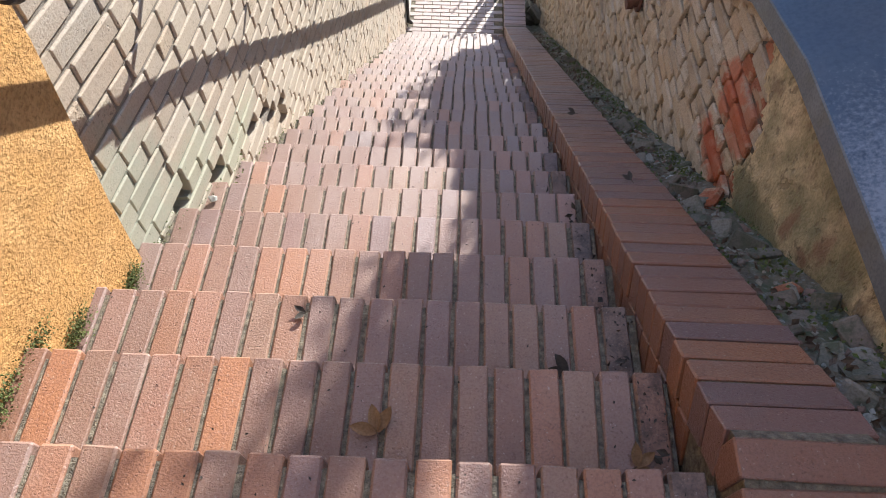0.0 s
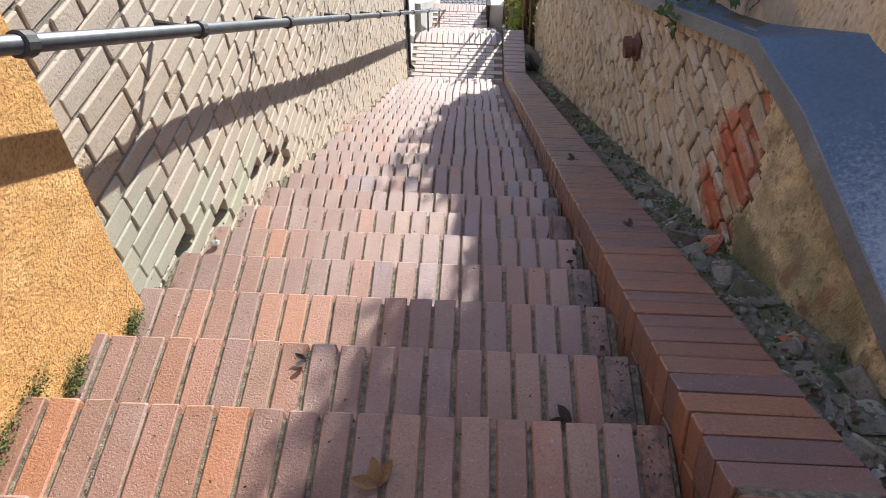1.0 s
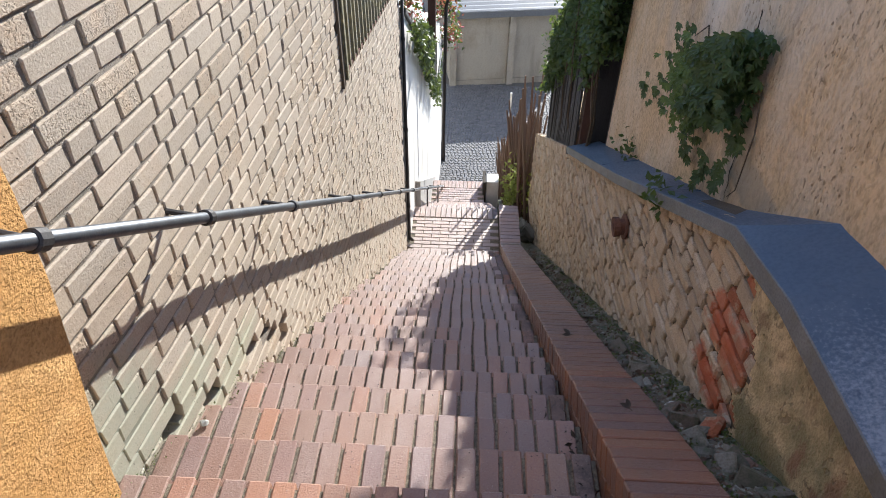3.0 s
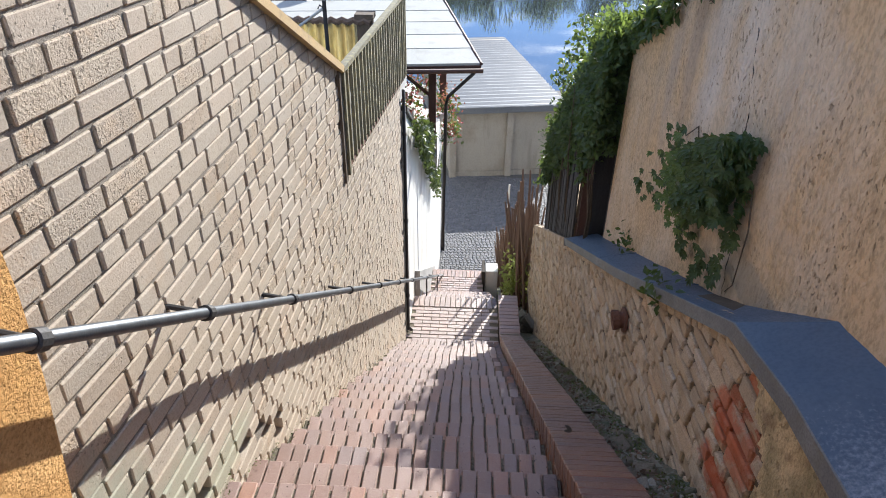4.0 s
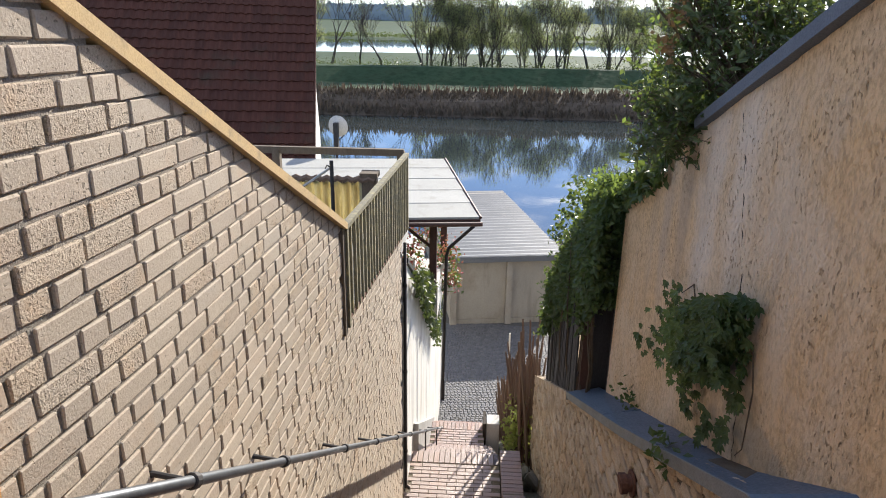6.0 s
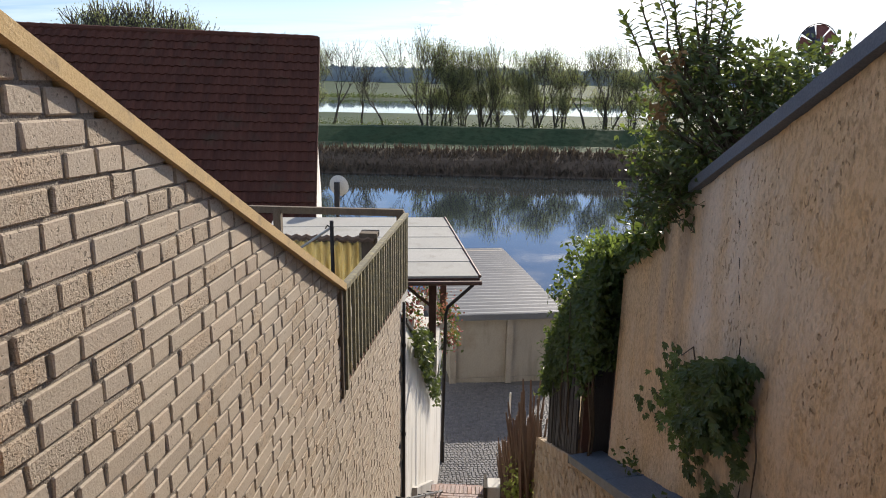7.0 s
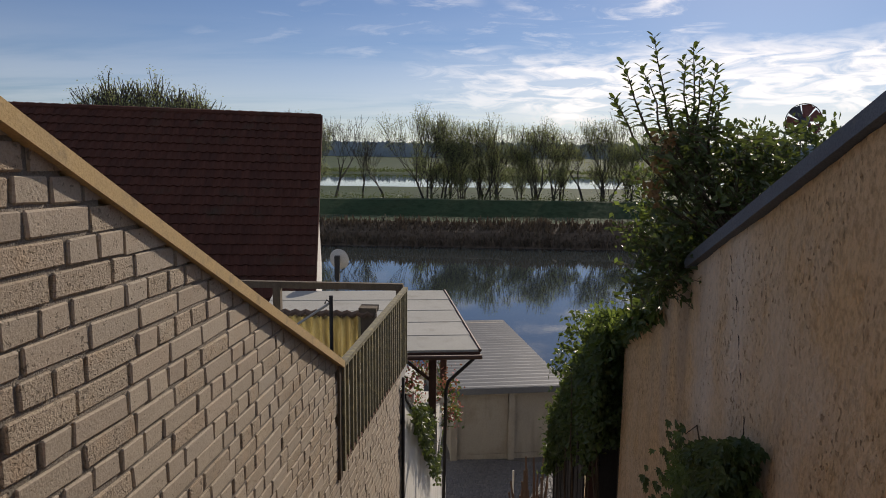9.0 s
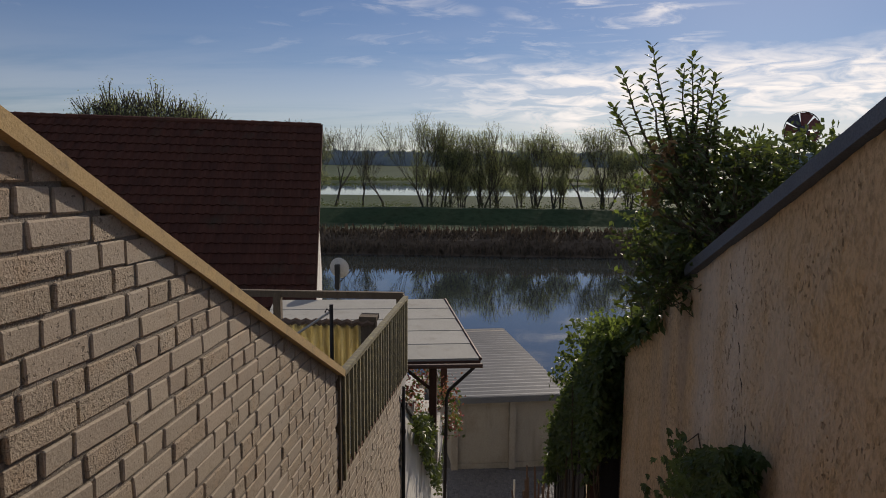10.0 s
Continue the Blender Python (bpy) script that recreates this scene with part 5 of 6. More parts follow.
def stake_fence():
    ob = thing("stake_fence", "leaning fence of split brown stakes and rusty mesh", "fence")
    r = random.Random(12)
    y = 9.0
    while y < 15.6:
        g0 = -5.55 - 0.6 * (y - 9.0)
        h = r.uniform(2.3, 3.1) if y < 10.2 else r.uniform(1.9, 2.6) if y < 12 else r.uniform(1.6, 2.3)
        x = 1.0 + r.uniform(-0.1, 0.16)
        s = Shape().tube([(0, 0, -0.2), (r.uniform(-0.03, 0.03), r.uniform(-0.03, 0.03), h * 0.5), (r.uniform(-0.1, 0.06), r.uniform(-0.08, 0.08), h)], [0.03, 0.027, 0.014], 5)
        part("stake", s, m_stake, ob, at=Matrix.Translation((x, y, g0)) @ pose(0, 0, 0, r.uniform(-4, 4), r.uniform(-6, 3), 0))
        y += r.uniform(0.028, 0.062)
    mesh_s = Shape()
    for i in range(42):
        y = 9.0 + i * 0.1
        z = -5.3 - 0.6 * (y - 9.0)
        mesh_s.tube([(0.93, y, z), (0.93, y + 0.55, z + 0.85), (0.94, y + 0.95, z + 1.35)], 0.009, 4)
        mesh_s.tube([(0.925, y + 0.95, z - 0.45), (0.925, y + 0.4, z + 0.4), (0.935, y, z + 1.25)], 0.009, 4)
    part("mesh", mesh_s, m_rust, ob, "rusty wire mesh")
    pl = thing("marker_pole", "thin white pole with dark foot", "pole")
    part("top", Shape().tube([(1.02, 15.0, -6.55), (1.02, 15.0, -5.75)], 0.025, 8), m_white, pl)
    part("foot", Shape().tube([(1.02, 15.0, -9.2), (1.02, 15.0, -6.55)], 0.025, 8), m_black, pl)
    pier = thing("white_pier", "low whitewashed pier at the lower landing", "pier")
    part("block", Shape().add(*worn_block(0.26, 0.35, 1.0, 0.012, r, 0.004), Matrix.Translation((0.53, 11.5, -6.46))), m_white, pier)
    part("side_slab", Shape().box((0.335, 11.3, -7.0), (0.395, 11.75, -5.95)), m_debris, pier)
    rub = Shape()
    for i in range(60):
        y = r.uniform(8.0, 10.6)
        v, f = worn_block(r.uniform(0.08, 0.25), r.uniform(0.08, 0.25), r.uniform(0.06, 0.2), 0.025, r, 0.02)
        rub.add(v, f, Matrix.Translation((0.92 + r.uniform(-0.1, 0.12), y, -5.1 - 0.62 * (y - 8.4) + r.uniform(0, 0.3))) @ pose(0, 0, 0, r.uniform(0, 50), r.uniform(0, 50), r.uniform(0, 180)))
    tagged(part("stone_heap", rub, m_pebble), "heap of grey rubble stones by the border", "stones", kind="stuff")
    bank = tagged(part("bank_east", Shape().slab([(8.0, -5.0), (16.2, -9.5), (16.2, -10.2), (8.0, -7.0)], 0.80, 6.0), m_dirt), "bare earth bank beside the lower stairs", "bank", kind="structure")
    bush = thing("small_bush", "small bright green bush at the wall's foot", "bush")
    s, st = Shape(), Shape()
    for i in range(14):
        a = r.uniform(0, 6.28)
        st.tube([(0.95, 9.75, -5.9), (0.95 + 0.2 * math.cos(a), 9.75 + 0.2 * math.sin(a), -5.2 + r.uniform(-0.2, 0.4))], [0.012, 0.004], 4)
    leaf_quads(s, (0.88, 9.6, -4.95), 700, r, (0.13, 0.22, 0.26), 0.09, None, 0.2)
    part("stems", st, m_stem, bush)
    part("leaves", s, m_spring, bush)


def ivy():
    ob = thing("ivy", "thick green creeper hanging over the fence", "ivy")
    r = random.Random(17)
    s, st = Shape(), Shape()
    # hanging curtain over the slat fence and the heap over the wall's end
    def crest(y):
        return float(np.interp(y, [5.3, 5.9, 6.3, 6.7, 7.1, 7.5, 7.8, 8.05, 8.3], [0.42, 0.36, 0.18, -0.12, -0.46, -0.88, -1.3, -1.85, -2.5])) + 0.05 * math.sin(y * 9.1)

    for i in range(15000):
        y = 5.42 + 2.75 * r.random()
        top = crest(y)
        low = min(top - 0.15, -0.95 - 0.45 * (y - 5.8) + 0.16 * math.sin(y * 8.3) + 0.1 * math.sin(y * 21))
        f = r.random() ** 0.85
        z = low + (top - low) * f
        bulge = (0.12 + 0.09 * max(0.0, min(1.0, y - 6.4))) * math.sin(math.pi * min(1, 0.15 + f * 0.85))
        bulge *= 0.75 + 0.5 * noise.noise(Vector((y * 4.0, z * 4.0, 3.0)))
        x = 1.10 - bulge * r.uniform(0.2, 1.0) + abs(r.gauss(0, 0.05)) + (0.3 * r.random() if f > 0.7 else 0)
        leaf(s, Vector((x, y + r.gauss(0, 0.04), z)), r, r.uniform(0.04, 0.085), (-1, -0.6, 0.5), 0.9)
    for i in range(1500):
        x = r.uniform(1.12, 1.5)
        leaf(s, Vector((x, 5.49 + abs(r.gauss(0, 0.05)), r.uniform(-0.75, 0.3))), r, r.uniform(0.04, 0.08), (0, -1, 0.4), 0.9)
    # loose shoots that reach out of the mass
    for i in range(60):
        y = r.uniform(5.6, 8.0)
        p = Vector((1.02, y, crest(y) - abs(r.gauss(0, 0.35))))
        d = Vector((r.uniform(-1, -0.1), r.gauss(0, 0.5), r.uniform(-0.2, 0.9))).normalized()
        for q in range(7):
            p = p + d * 0.026 + Vector((0, 0, -0.0025 * q))
            leaf(s, p, r, r.uniform(0.045, 0.075), None, 0.3)
    # along the top of the rendered wall
    for i in range(2400):
        y = r.uniform(3.95, 5.7)
        t = (y - 3.95) / 1.75
        z = up_top(y) + 0.03 + abs(r.gauss(0, 0.03 + 0.03 * math.sin(math.pi * min(1, t)))) 
        leaf(s, Vector((UP_X + 0.02 + abs(r.gauss(0.0, 0.16)), y, z)), r, r.uniform(0.045, 0.09), (-0.4, -0.5, 1), 0.2)
    for i in range(70):
        y = r.uniform(4.3, 5.5)
        z0 = up_top(y)
        for q in range(5):
            leaf(s, Vector((UP_X - 0.05 + r.gauss(0, 0.02), y + r.gauss(0, 0.03), z0 - r.random() * 0.22)), r, 0.08, (-1, 0, 0.2), 0.8)
    tagged(part("foliage", s, m_ivy, ob), kind="stuff")
    for i in range(26):
        y = r.uniform(5.6, 7.6)
        p = Vector((1.16 + r.uniform(-0.03, 0.03), y, -1.95 - 0.51 * (y - 5.94)))
        pts = [p]
        for q in range(5):
            p = p + Vector((r.gauss(-0.01, 0.02), r.gauss(-0.03, 0.06), 0.36))
            pts.append(p)
        st.tube(pts, [0.013, 0.011, 0.009, 0.008, 0.006, 0.004], 5)
    part("vine", st, m_stem, ob)
    sun_s = Shape()
    for i in range(600):
        y = r.uniform(5.2, 8.0)
        leaf(sun_s, Vector((1.08 + r.gauss(0.08, 0.08), y, crest(y) - 0.03 + abs(r.gauss(0, 0.04)))), r, r.uniform(0.032, 0.06), (-0.3, 0.2, 1), 0.0)
    tagged(part("young_growth", sun_s, m_young, ob, "light green young growth"), kind="stuff")


def wall_creeper():
    ob = thing("wall_creeper", "green creeper tuft growing on the rendered wall", "creeper")
    r = random.Random(23)
    s = Shape()
    out = Vector((-1, -0.25, 0.15)).normalized()
    for i in range(620):
        y = 3.0 + r.gauss(0, 0.17)
        z = 0.27 - 0.42 * (y - 2.9) + r.uniform(-0.2, 0.2) * (1.1 - 0.5 * max(0, y - 3.0))
        if not (2.74 < y < 3.36):
            continue
        palm_leaf(s, Vector((UP_X - 0.02 - r.random() * 0.17, y, z)), r, r.uniform(0.038, 0.072), (out + Vector((r.gauss(0, 0.3), r.gauss(0, 0.3), r.gauss(0.1, 0.3)))).normalized())
    for (y, z, n, sp) in ((2.76, 0.02, 8, 0.04), (3.32, -0.2, 20, 0.07), (3.08, -0.32, 10, 0.045), (2.8, -0.16, 10, 0.04), (3.75, 0.0, 18, 0.1), (4.05, -0.28, 12, 0.1), (4.4, -0.5, 9, 0.08), (3.6, 0.12, 12, 0.08), (3.3, -0.36, 6, 0.05)):
        for i in range(n):
            palm_leaf(s, Vector((UP_X - 0.03 - r.random() * 0.05, y + r.gauss(0, sp), z + r.gauss(0, sp * 0.8))), r, r.uniform(0.04, 0.07), out)
    part("leaves", s, m_ivy, ob)
    young = Shape()
    for i in range(260):
        y = 3.26 + abs(r.gauss(0, 0.22))
        palm_leaf(young, Vector((UP_X - 0.05 - r.random() * 0.10, y, 0.12 - 0.30 * (y - 3.0) + r.gauss(0, 0.11))), r, r.uniform(0.032, 0.06), (out + Vector((r.gauss(0, 0.3), r.gauss(0, 0.3), r.gauss(0.1, 0.3)))).normalized())
    part("young_leaves", young, m_young, ob, "light green young leaves")
    for pts in ([(2.9, 0.4), (3.0, 0.2), (3.25, -0.05), (3.38, -0.2)], [(2.78, 0.3), (2.7, 0.1), (2.7, -0.2), (2.76, -0.28)], [(3.2, 0.05), (3.6, -0.1), (4.0, -0.25), (4.4, -0.4)], [(3.5, 0.1), (3.62, 0.25), (3.8, 0.12)]):
        part("stem", Shape().tube([(UP_X - 0.012, y, z) for y, z in pts], [0.005, 0.004, 0.003, 0.002][: len(pts)], 5), m_stem, ob)
    w = thing("ledge_weed", "small green weed rooted on the ledge edge", "weed")
    s = Shape()
    for i in range(46):
        leaf(s, Vector((LOW_X - 0.03 + r.gauss(0, 0.04), 2.95 + r.gauss(0, 0.08), ledge_z(2.95) + r.gauss(0.0, 0.06))), r, 0.06, (-1, 0, 0.5))
    part("leaves", s, m_ivy, w)
    w = thing("ledge_weed", "small dark weed where the ledge meets the wall", "weed")
    s = Shape()
    for i in range(50):
        leaf(s, Vector((UP_X - 0.06 + r.gauss(0, 0.03), 4.55 + r.gauss(0, 0.1), ledge_in(4.55) + 0.02 + abs(r.gauss(0.0, 0.08)))), r, 0.05, (-1, 0, 0.5))
    part("leaves", s, m_ivy, w)


def shrub():
    ob = thing("tall_shrub", "tall evergreen shrub behind the rendered wall", "shrub")
    r = random.Random(31)
    s, st = Shape(), Shape()
    # the shoots rise at the wall's end, the body leans along behind the coping
    def near(x, y, z):
        k = float(np.interp(x, [1.5, 2.2, 3.0], [0.67, 0.70, 0.72]))
        return Vector((x * k, y * k, 1.73 + (z - 1.73) * k))

    def oval(p, d, o, ln):
        """One pointed oval leaf, folded along its midrib."""
        w = o.cross(d).normalized()
        n0 = len(s.v)
        for v_ in (p, p + o * ln * 0.3 + w * ln * 0.19 + d * ln * 0.05, p + o * ln * 0.68 + w * ln * 0.17 + d * ln * 0.06, p + o * ln - d * ln * 0.06, p + o * ln * 0.68 - w * ln * 0.17 + d * ln * 0.06, p + o * ln * 0.3 - w * ln * 0.19 + d * ln * 0.05):
            s.v.append(tuple(v_))
        s.f += [(n0, n0 + 1, n0 + 2, n0 + 3), (n0, n0 + 3, n0 + 4, n0 + 5)]

    # upright shoots: tip, a lower point of the stem, and where the leaves begin
    shoots = (((1.54, 6.0, 2.78), (1.76, 1.9), 0.05), ((1.47, 6.05, 2.52), (1.68, 1.9), 0.1), ((1.29, 6.0, 2.55), (1.54, 1.95), 0.1), ((1.24, 6.05, 2.26), (1.5, 1.75), 0.45), ((1.9, 6.0, 2.69), (1.93, 1.95), 0.15), ((1.82, 6.05, 2.60), (1.9, 1.95), 0.2), ((1.99, 6.0, 2.56), (1.96, 1.9), 0.15), ((2.1, 6.0, 2.53), (2.02, 1.9), 0.2), ((2.2, 6.05, 2.34), (2.05, 1.85), 0.2), ((1.64, 6.0, 2.33), (1.8, 1.8), 0.1), ((2.12, 6.1, 2.24), (2.08, 1.8), 0.1), ((1.72, 6.0, 2.12), (1.84, 1.6), 0.0))
    for n, (q, (lx, lz), f0) in enumerate(shoots):
        tip, mid = near(*q), near(lx, 6.0, lz)
        pts = [Vector((1.72, 4.2, 0.1)), Vector((1.67 + r.gauss(0, 0.02), 4.2 + r.gauss(0, 0.03), 1.15)), mid] + [mid.lerp(tip, k / 4) + Vector((r.gauss(0, 0.008), r.gauss(0, 0.01), 0)) for k in range(1, 5)]
        st.tube(pts, [0.012, 0.010, 0.008, 0.007, 0.005, 0.004, 0.002], 5)
        d = (tip - mid).normalized()
        count = int(9 + 44 * (tip - mid).length)
        for k in range(count):
            f = f0 + (1 - f0) * k / (count - 1)
            a = k * 2.4 + n
            o = (Vector((math.cos(a), math.sin(a), 0)) + d * (0.15 + 0.75 * f ** 2)).normalized()
            oval(mid.lerp(tip, f), d, o, r.uniform(0.068, 0.098) * (1.1 - 0.35 * f))
    # body of the shrub: leafy twigs, thick to the right and thinner where it hangs over the wall
    for i in range(820):
        x = r.uniform(1.36, 2.75)
        top = 1.98 + 0.10 * math.sin(x * 7) - 0.55 * max(0.0, 1.62 - x)
        z = r.uniform(0.55, top)
        if x < 1.36 + 0.10 * abs(math.sin(z * 9)) or (x < 1.72 and r.random() < (0.86 if z > 1.1 else 0.5)):
            continue
        p = near(x, 6.0 + r.gauss(0, 0.22), z)
        d = Vector((r.gauss(-0.2, 0.6), r.gauss(0, 0.6), r.uniform(-0.3, 1))).normalized()
        st.tube([p - d * 0.12, p + d * 0.12], [0.003, 0.001], 3)
        for k in range(9):
            o = Vector((r.gauss(0, 1), r.gauss(0, 1), r.gauss(0.1, 0.7)))
            oval(p + d * (k * 0.032 - 0.13), d, (o + d * 0.5).normalized(), r.uniform(0.045, 0.075))
    part("leaves", s, m_shrub, ob)
    for i in range(40):
        p = Vector((1.68 + r.gauss(0, 0.02), 4.2 + r.gauss(0, 0.06), 1.1))
        q = near(r.uniform(1.6, 2.5), 5.95 + r.gauss(0, 0.15), r.uniform(1.2, 1.9))
        st.tube([p - Vector((-0.04, 0, 1.0)), p, p.lerp(q, 0.5) + Vector((r.gauss(0, 0.04), 0, 0.05)), q], [0.014, 0.012, 0.008, 0.003], 4)
    part("branchwork", st, m_stem, ob)
    yl = Shape()
    for cx, cz, n in ((1.42, 1.45, 34), (1.5, 1.05, 34), (1.48, 0.85, 30), (1.40, 1.25, 24), (1.45, 1.68, 16), (2.47, 1.38, 14)):
        leaf_quads(yl, near(cx, 5.85, cz), n, r, (0.06, 0.08, 0.08), 0.036, None, 0.3)
    part("young_leaves", yl, m_young, ob, "light green young leaves")
    hd = thing("hedge", "dark green clipped hedge behind the coping", "hedge")
    s = Shape()
    for i in range(6000):
        x, y = r.uniform(2.0, 3.3), 5.0 + r.gauss(0, 0.22)
        z = r.uniform(0.3, 1.98 + 0.05 * math.sin(x * 11) + 0.04 * math.sin(x * 29))
        leaf(s, Vector((x, y, z)), r, r.uniform(0.04, 0.075), None, 0.0)
    part("leaves", s, m_shrub, hd)
    st = Shape()
    for i in range(16):
        x = 2.05 + i * 0.08
        st.tube([(x, 5.0, -0.5), (x + r.gauss(0, 0.04), 5.0, 1.0), (x + r.gauss(0, 0.08), 5.0, 1.8)], [0.014, 0.01, 0.004], 4)
    part("stems", st, m_stem, hd)
    dead = thing("dead_shrub", "brown withered twigs among the green shrub", "shrub")
    s = Shape()
    for cx, cz in ((1.65, 1.88), (1.61, 1.71), (1.56, 1.46)):
        leaf_quads(s, near(cx, 5.85, cz), 30, r, (0.034, 0.035, 0.04), 0.055)
    part("leaves", s, m_dryleaf, dead)
    for cx, cz in ((1.65, 1.88), (1.61, 1.71), (1.56, 1.46)):
        part("twig", Shape().tube([(1.67, 4.15, 1.1), near(cx, 5.85, cz)], [0.006, 0.002], 4), m_stem, dead)
    garden = tagged(part("garden_ground", Shape().box((1.6, -1.2, -3.0), (9.0, 5.45, 0.1)).box((1.72, 5.45, -3.0), (9.0, 6.7, -0.3)), m_dirt), "raised garden soil behind the rendered wall", "soil", kind="structure")


def pinwheel():
    ob = thing("pinwheel", "round garden pinwheel with coloured vanes on a stick", "pinwheel")
    c = Vector((2.60, 5.45, 2.03))
    for i in range(7):
        a0, a1 = i * 2 * math.pi / 7 + 0.08, (i + 1) * 2 * math.pi / 7 - 0.08
        s = Shape()
        pts = [(0.032, a0), (0.138, a0), (0.143, (a0 + a1) / 2), (0.138, a1), (0.032, a1)]
        v = [(c.x + q * math.cos(a), c.y + (0.012 if j > 2 else -0.004), c.z + q * math.sin(a)) for j, (q, a) in enumerate(pts)]
        v += [(x, y + 0.003, z) for x, y, z in v]
        s.add(v, [(0, 1, 2, 3, 4), (9, 8, 7, 6, 5)] + [(j, j + 5, (j + 1) % 5 + 5, (j + 1) % 5) for j in range(5)])
        part("vane", s, (m_redpaint, m_bluepaint, m_greypaint)[(i * 2) % 3 if i != 1 else 0], ob)
    part("hub", Shape().tube([c + Vector((0, -0.03, 0)), c + Vector((0, 0.03, 0))], 0.034, 12), m_bluepaint, ob)
    part("rim", Shape().tube([c + Vector((0.145 * math.cos(k * math.pi / 16), 0, 0.145 * math.sin(k * math.pi / 16))) for k in range(33)], 0.004, 5), m_black, ob)
    part("stick", Shape().tube([c + Vector((0, 0.03, 0)), (2.60, 5.48, 0.1)], 0.008, 6), m_stem, ob)
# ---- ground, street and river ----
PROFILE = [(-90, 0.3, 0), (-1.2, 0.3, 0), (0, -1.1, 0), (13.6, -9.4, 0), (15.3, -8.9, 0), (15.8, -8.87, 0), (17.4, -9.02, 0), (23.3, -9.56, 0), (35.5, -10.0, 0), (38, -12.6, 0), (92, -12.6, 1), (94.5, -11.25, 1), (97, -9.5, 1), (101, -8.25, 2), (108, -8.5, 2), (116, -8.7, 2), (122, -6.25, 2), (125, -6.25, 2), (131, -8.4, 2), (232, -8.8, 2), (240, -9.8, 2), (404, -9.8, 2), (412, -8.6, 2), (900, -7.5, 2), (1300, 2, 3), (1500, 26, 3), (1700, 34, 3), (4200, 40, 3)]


def ground():
    s = Shape()
    xs = [-3600, -1800, -900, -500, -300, -200, -150] + [-120 + 8 * i for i in range(31)] + [150, 200, 300, 500, 900, 1800, 3600]
    mats = []
    for y, z, m in PROFILE:
        for x in xs:
            d = 0.0
            if 94 < y < 135:
                d = 0.22 * noise.noise(Vector((x * 0.05, y * 0.2, 2)))
            if y > 1200:
                d = 12 * noise.noise(Vector((x * 0.002, y * 0.001, 5)))
            s.v.append((x, y, z + d))
    n = len(xs)
    for i in range(len(PROFILE) - 1):
        for j in range(n - 1):
            a = i * n + j
            s.f.append((a, a + 1, a + n + 1, a + n))
            mats.append(PROFILE[i][2])
    me = s.mesh("ground", m_earth)
    for m in (m_reed, m_meadow, m_hazed_wood):
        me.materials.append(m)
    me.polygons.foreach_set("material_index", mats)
    me.update()
    tagged(new("ground", me), "street, far river bank, dyke and meadows", "ground", kind="structure")
    tagged(part("water", Shape().add([(-3000, 36.6, -11.3), (3000, 36.6, -11.3), (3000, 95.5, -11.3), (-3000, 95.5, -11.3)], [(0, 1, 2, 3)]), m_water), "calm dark river reflecting trees and sky", "river", kind="structure")
    tagged(part("water_far", Shape().add([(-3000, 233, -9.05), (3000, 233, -9.05), (3000, 411, -9.05), (-3000, 411, -9.05)], [(0, 1, 2, 3)]), m_water), "far flooded meadow beyond the trees", "water", kind="structure")


def cobbles():
    r = random.Random(41)
    s = Shape()
    y = 15.6
    while y < 23.3:
        x = -1.6 + r.uniform(0, 0.1)
        z0 = float(np.interp(y, [15.8, 17.4, 23.3], [-8.87, -9.02, -9.56]))
        while x < 4.6:
            w, d = r.uniform(0.085, 0.115), r.uniform(0.085, 0.105)
            z = z0 + r.uniform(0.012, 0.028)
            c = 0.018
            off = 0.05 * math.sin(x * 2.2)
            a, b = w / 2, d / 2
            v = [(-a, -b, 0), (a, -b, 0), (a, b, 0), (-a, b, 0), (-a + c, -b + c, 0.02), (a - c, -b + c, 0.02), (a - c, b - c, 0.02), (-a + c, b - c, 0.02)]
            s.add([(p[0] + x, p[1] + y + off, p[2] + z) for p in v], [(4, 5, 6, 7), (0, 1, 5, 4), (1, 2, 6, 5), (2, 3, 7, 6), (3, 0, 4, 7)])
            x += w + 0.012
        y += 0.108
    tagged(part("cobbles", s, m_cobble), "dark basalt cobbles of the street", "cobbles", kind="stuff")


def garage(label, shift, drop, L, D):
    ob = thing("garage", label, "garage", group="garages on the street", at=pose(-0.54, 23.25, -drop, 0, 0, 10.2) @ Matrix.Translation((shift, 0, 0)))
    part("core", Shape().box((-0.2, 0.12, -9.9), (L - 0.1, D - 0.1, -7.0)), m_panel, ob)
    x = -0.15
    while x < L:
        part("pillar", Shape().box((x - 0.12, -0.11, -9.9), (x + 0.12, 0.12, -6.78)), m_panel, ob)
        part("panel", Shape().box((x + 0.14, 0.02, -9.35), (x + 2.05, 0.115, -6.8)), m_panel, ob)
        part("kick_board", Shape().box((x + 0.14, -0.01, -9.9), (x + 2.05, 0.115, -9.36)), m_panel, ob)
        x += 2.18
    roof = Shape()
    n = 130
    for i in range(n + 1):
        y = -0.35 + (D + 0.4) * i / n
        z = -6.64 - 0.033 * y + 0.03 * math.sin(i * 2 * math.pi / 5)
        roof.v += [(-0.45, y, z), (L, y, z), (-0.45, y, z - 0.02), (L, y, z - 0.02)]
    for i in range(n):
        a = 4 * i
        roof.f += [(a, a + 1, a + 5, a + 4), (a + 2, a + 6, a + 7, a + 3), (a, a + 4, a + 6, a + 2)]
    part("roof", roof, m_zinc, ob, "grey corrugated sheet roof")
    part("fascia", Shape().box((-0.45, -0.38, -6.86), (L, -0.33, -6.64)), m_zinc, ob)
    part("verge", Shape().slab([(-0.35, -6.84), (-0.35, -6.6), (D, -6.98), (D, -7.2)], -0.5, -0.45), m_zinc, ob)


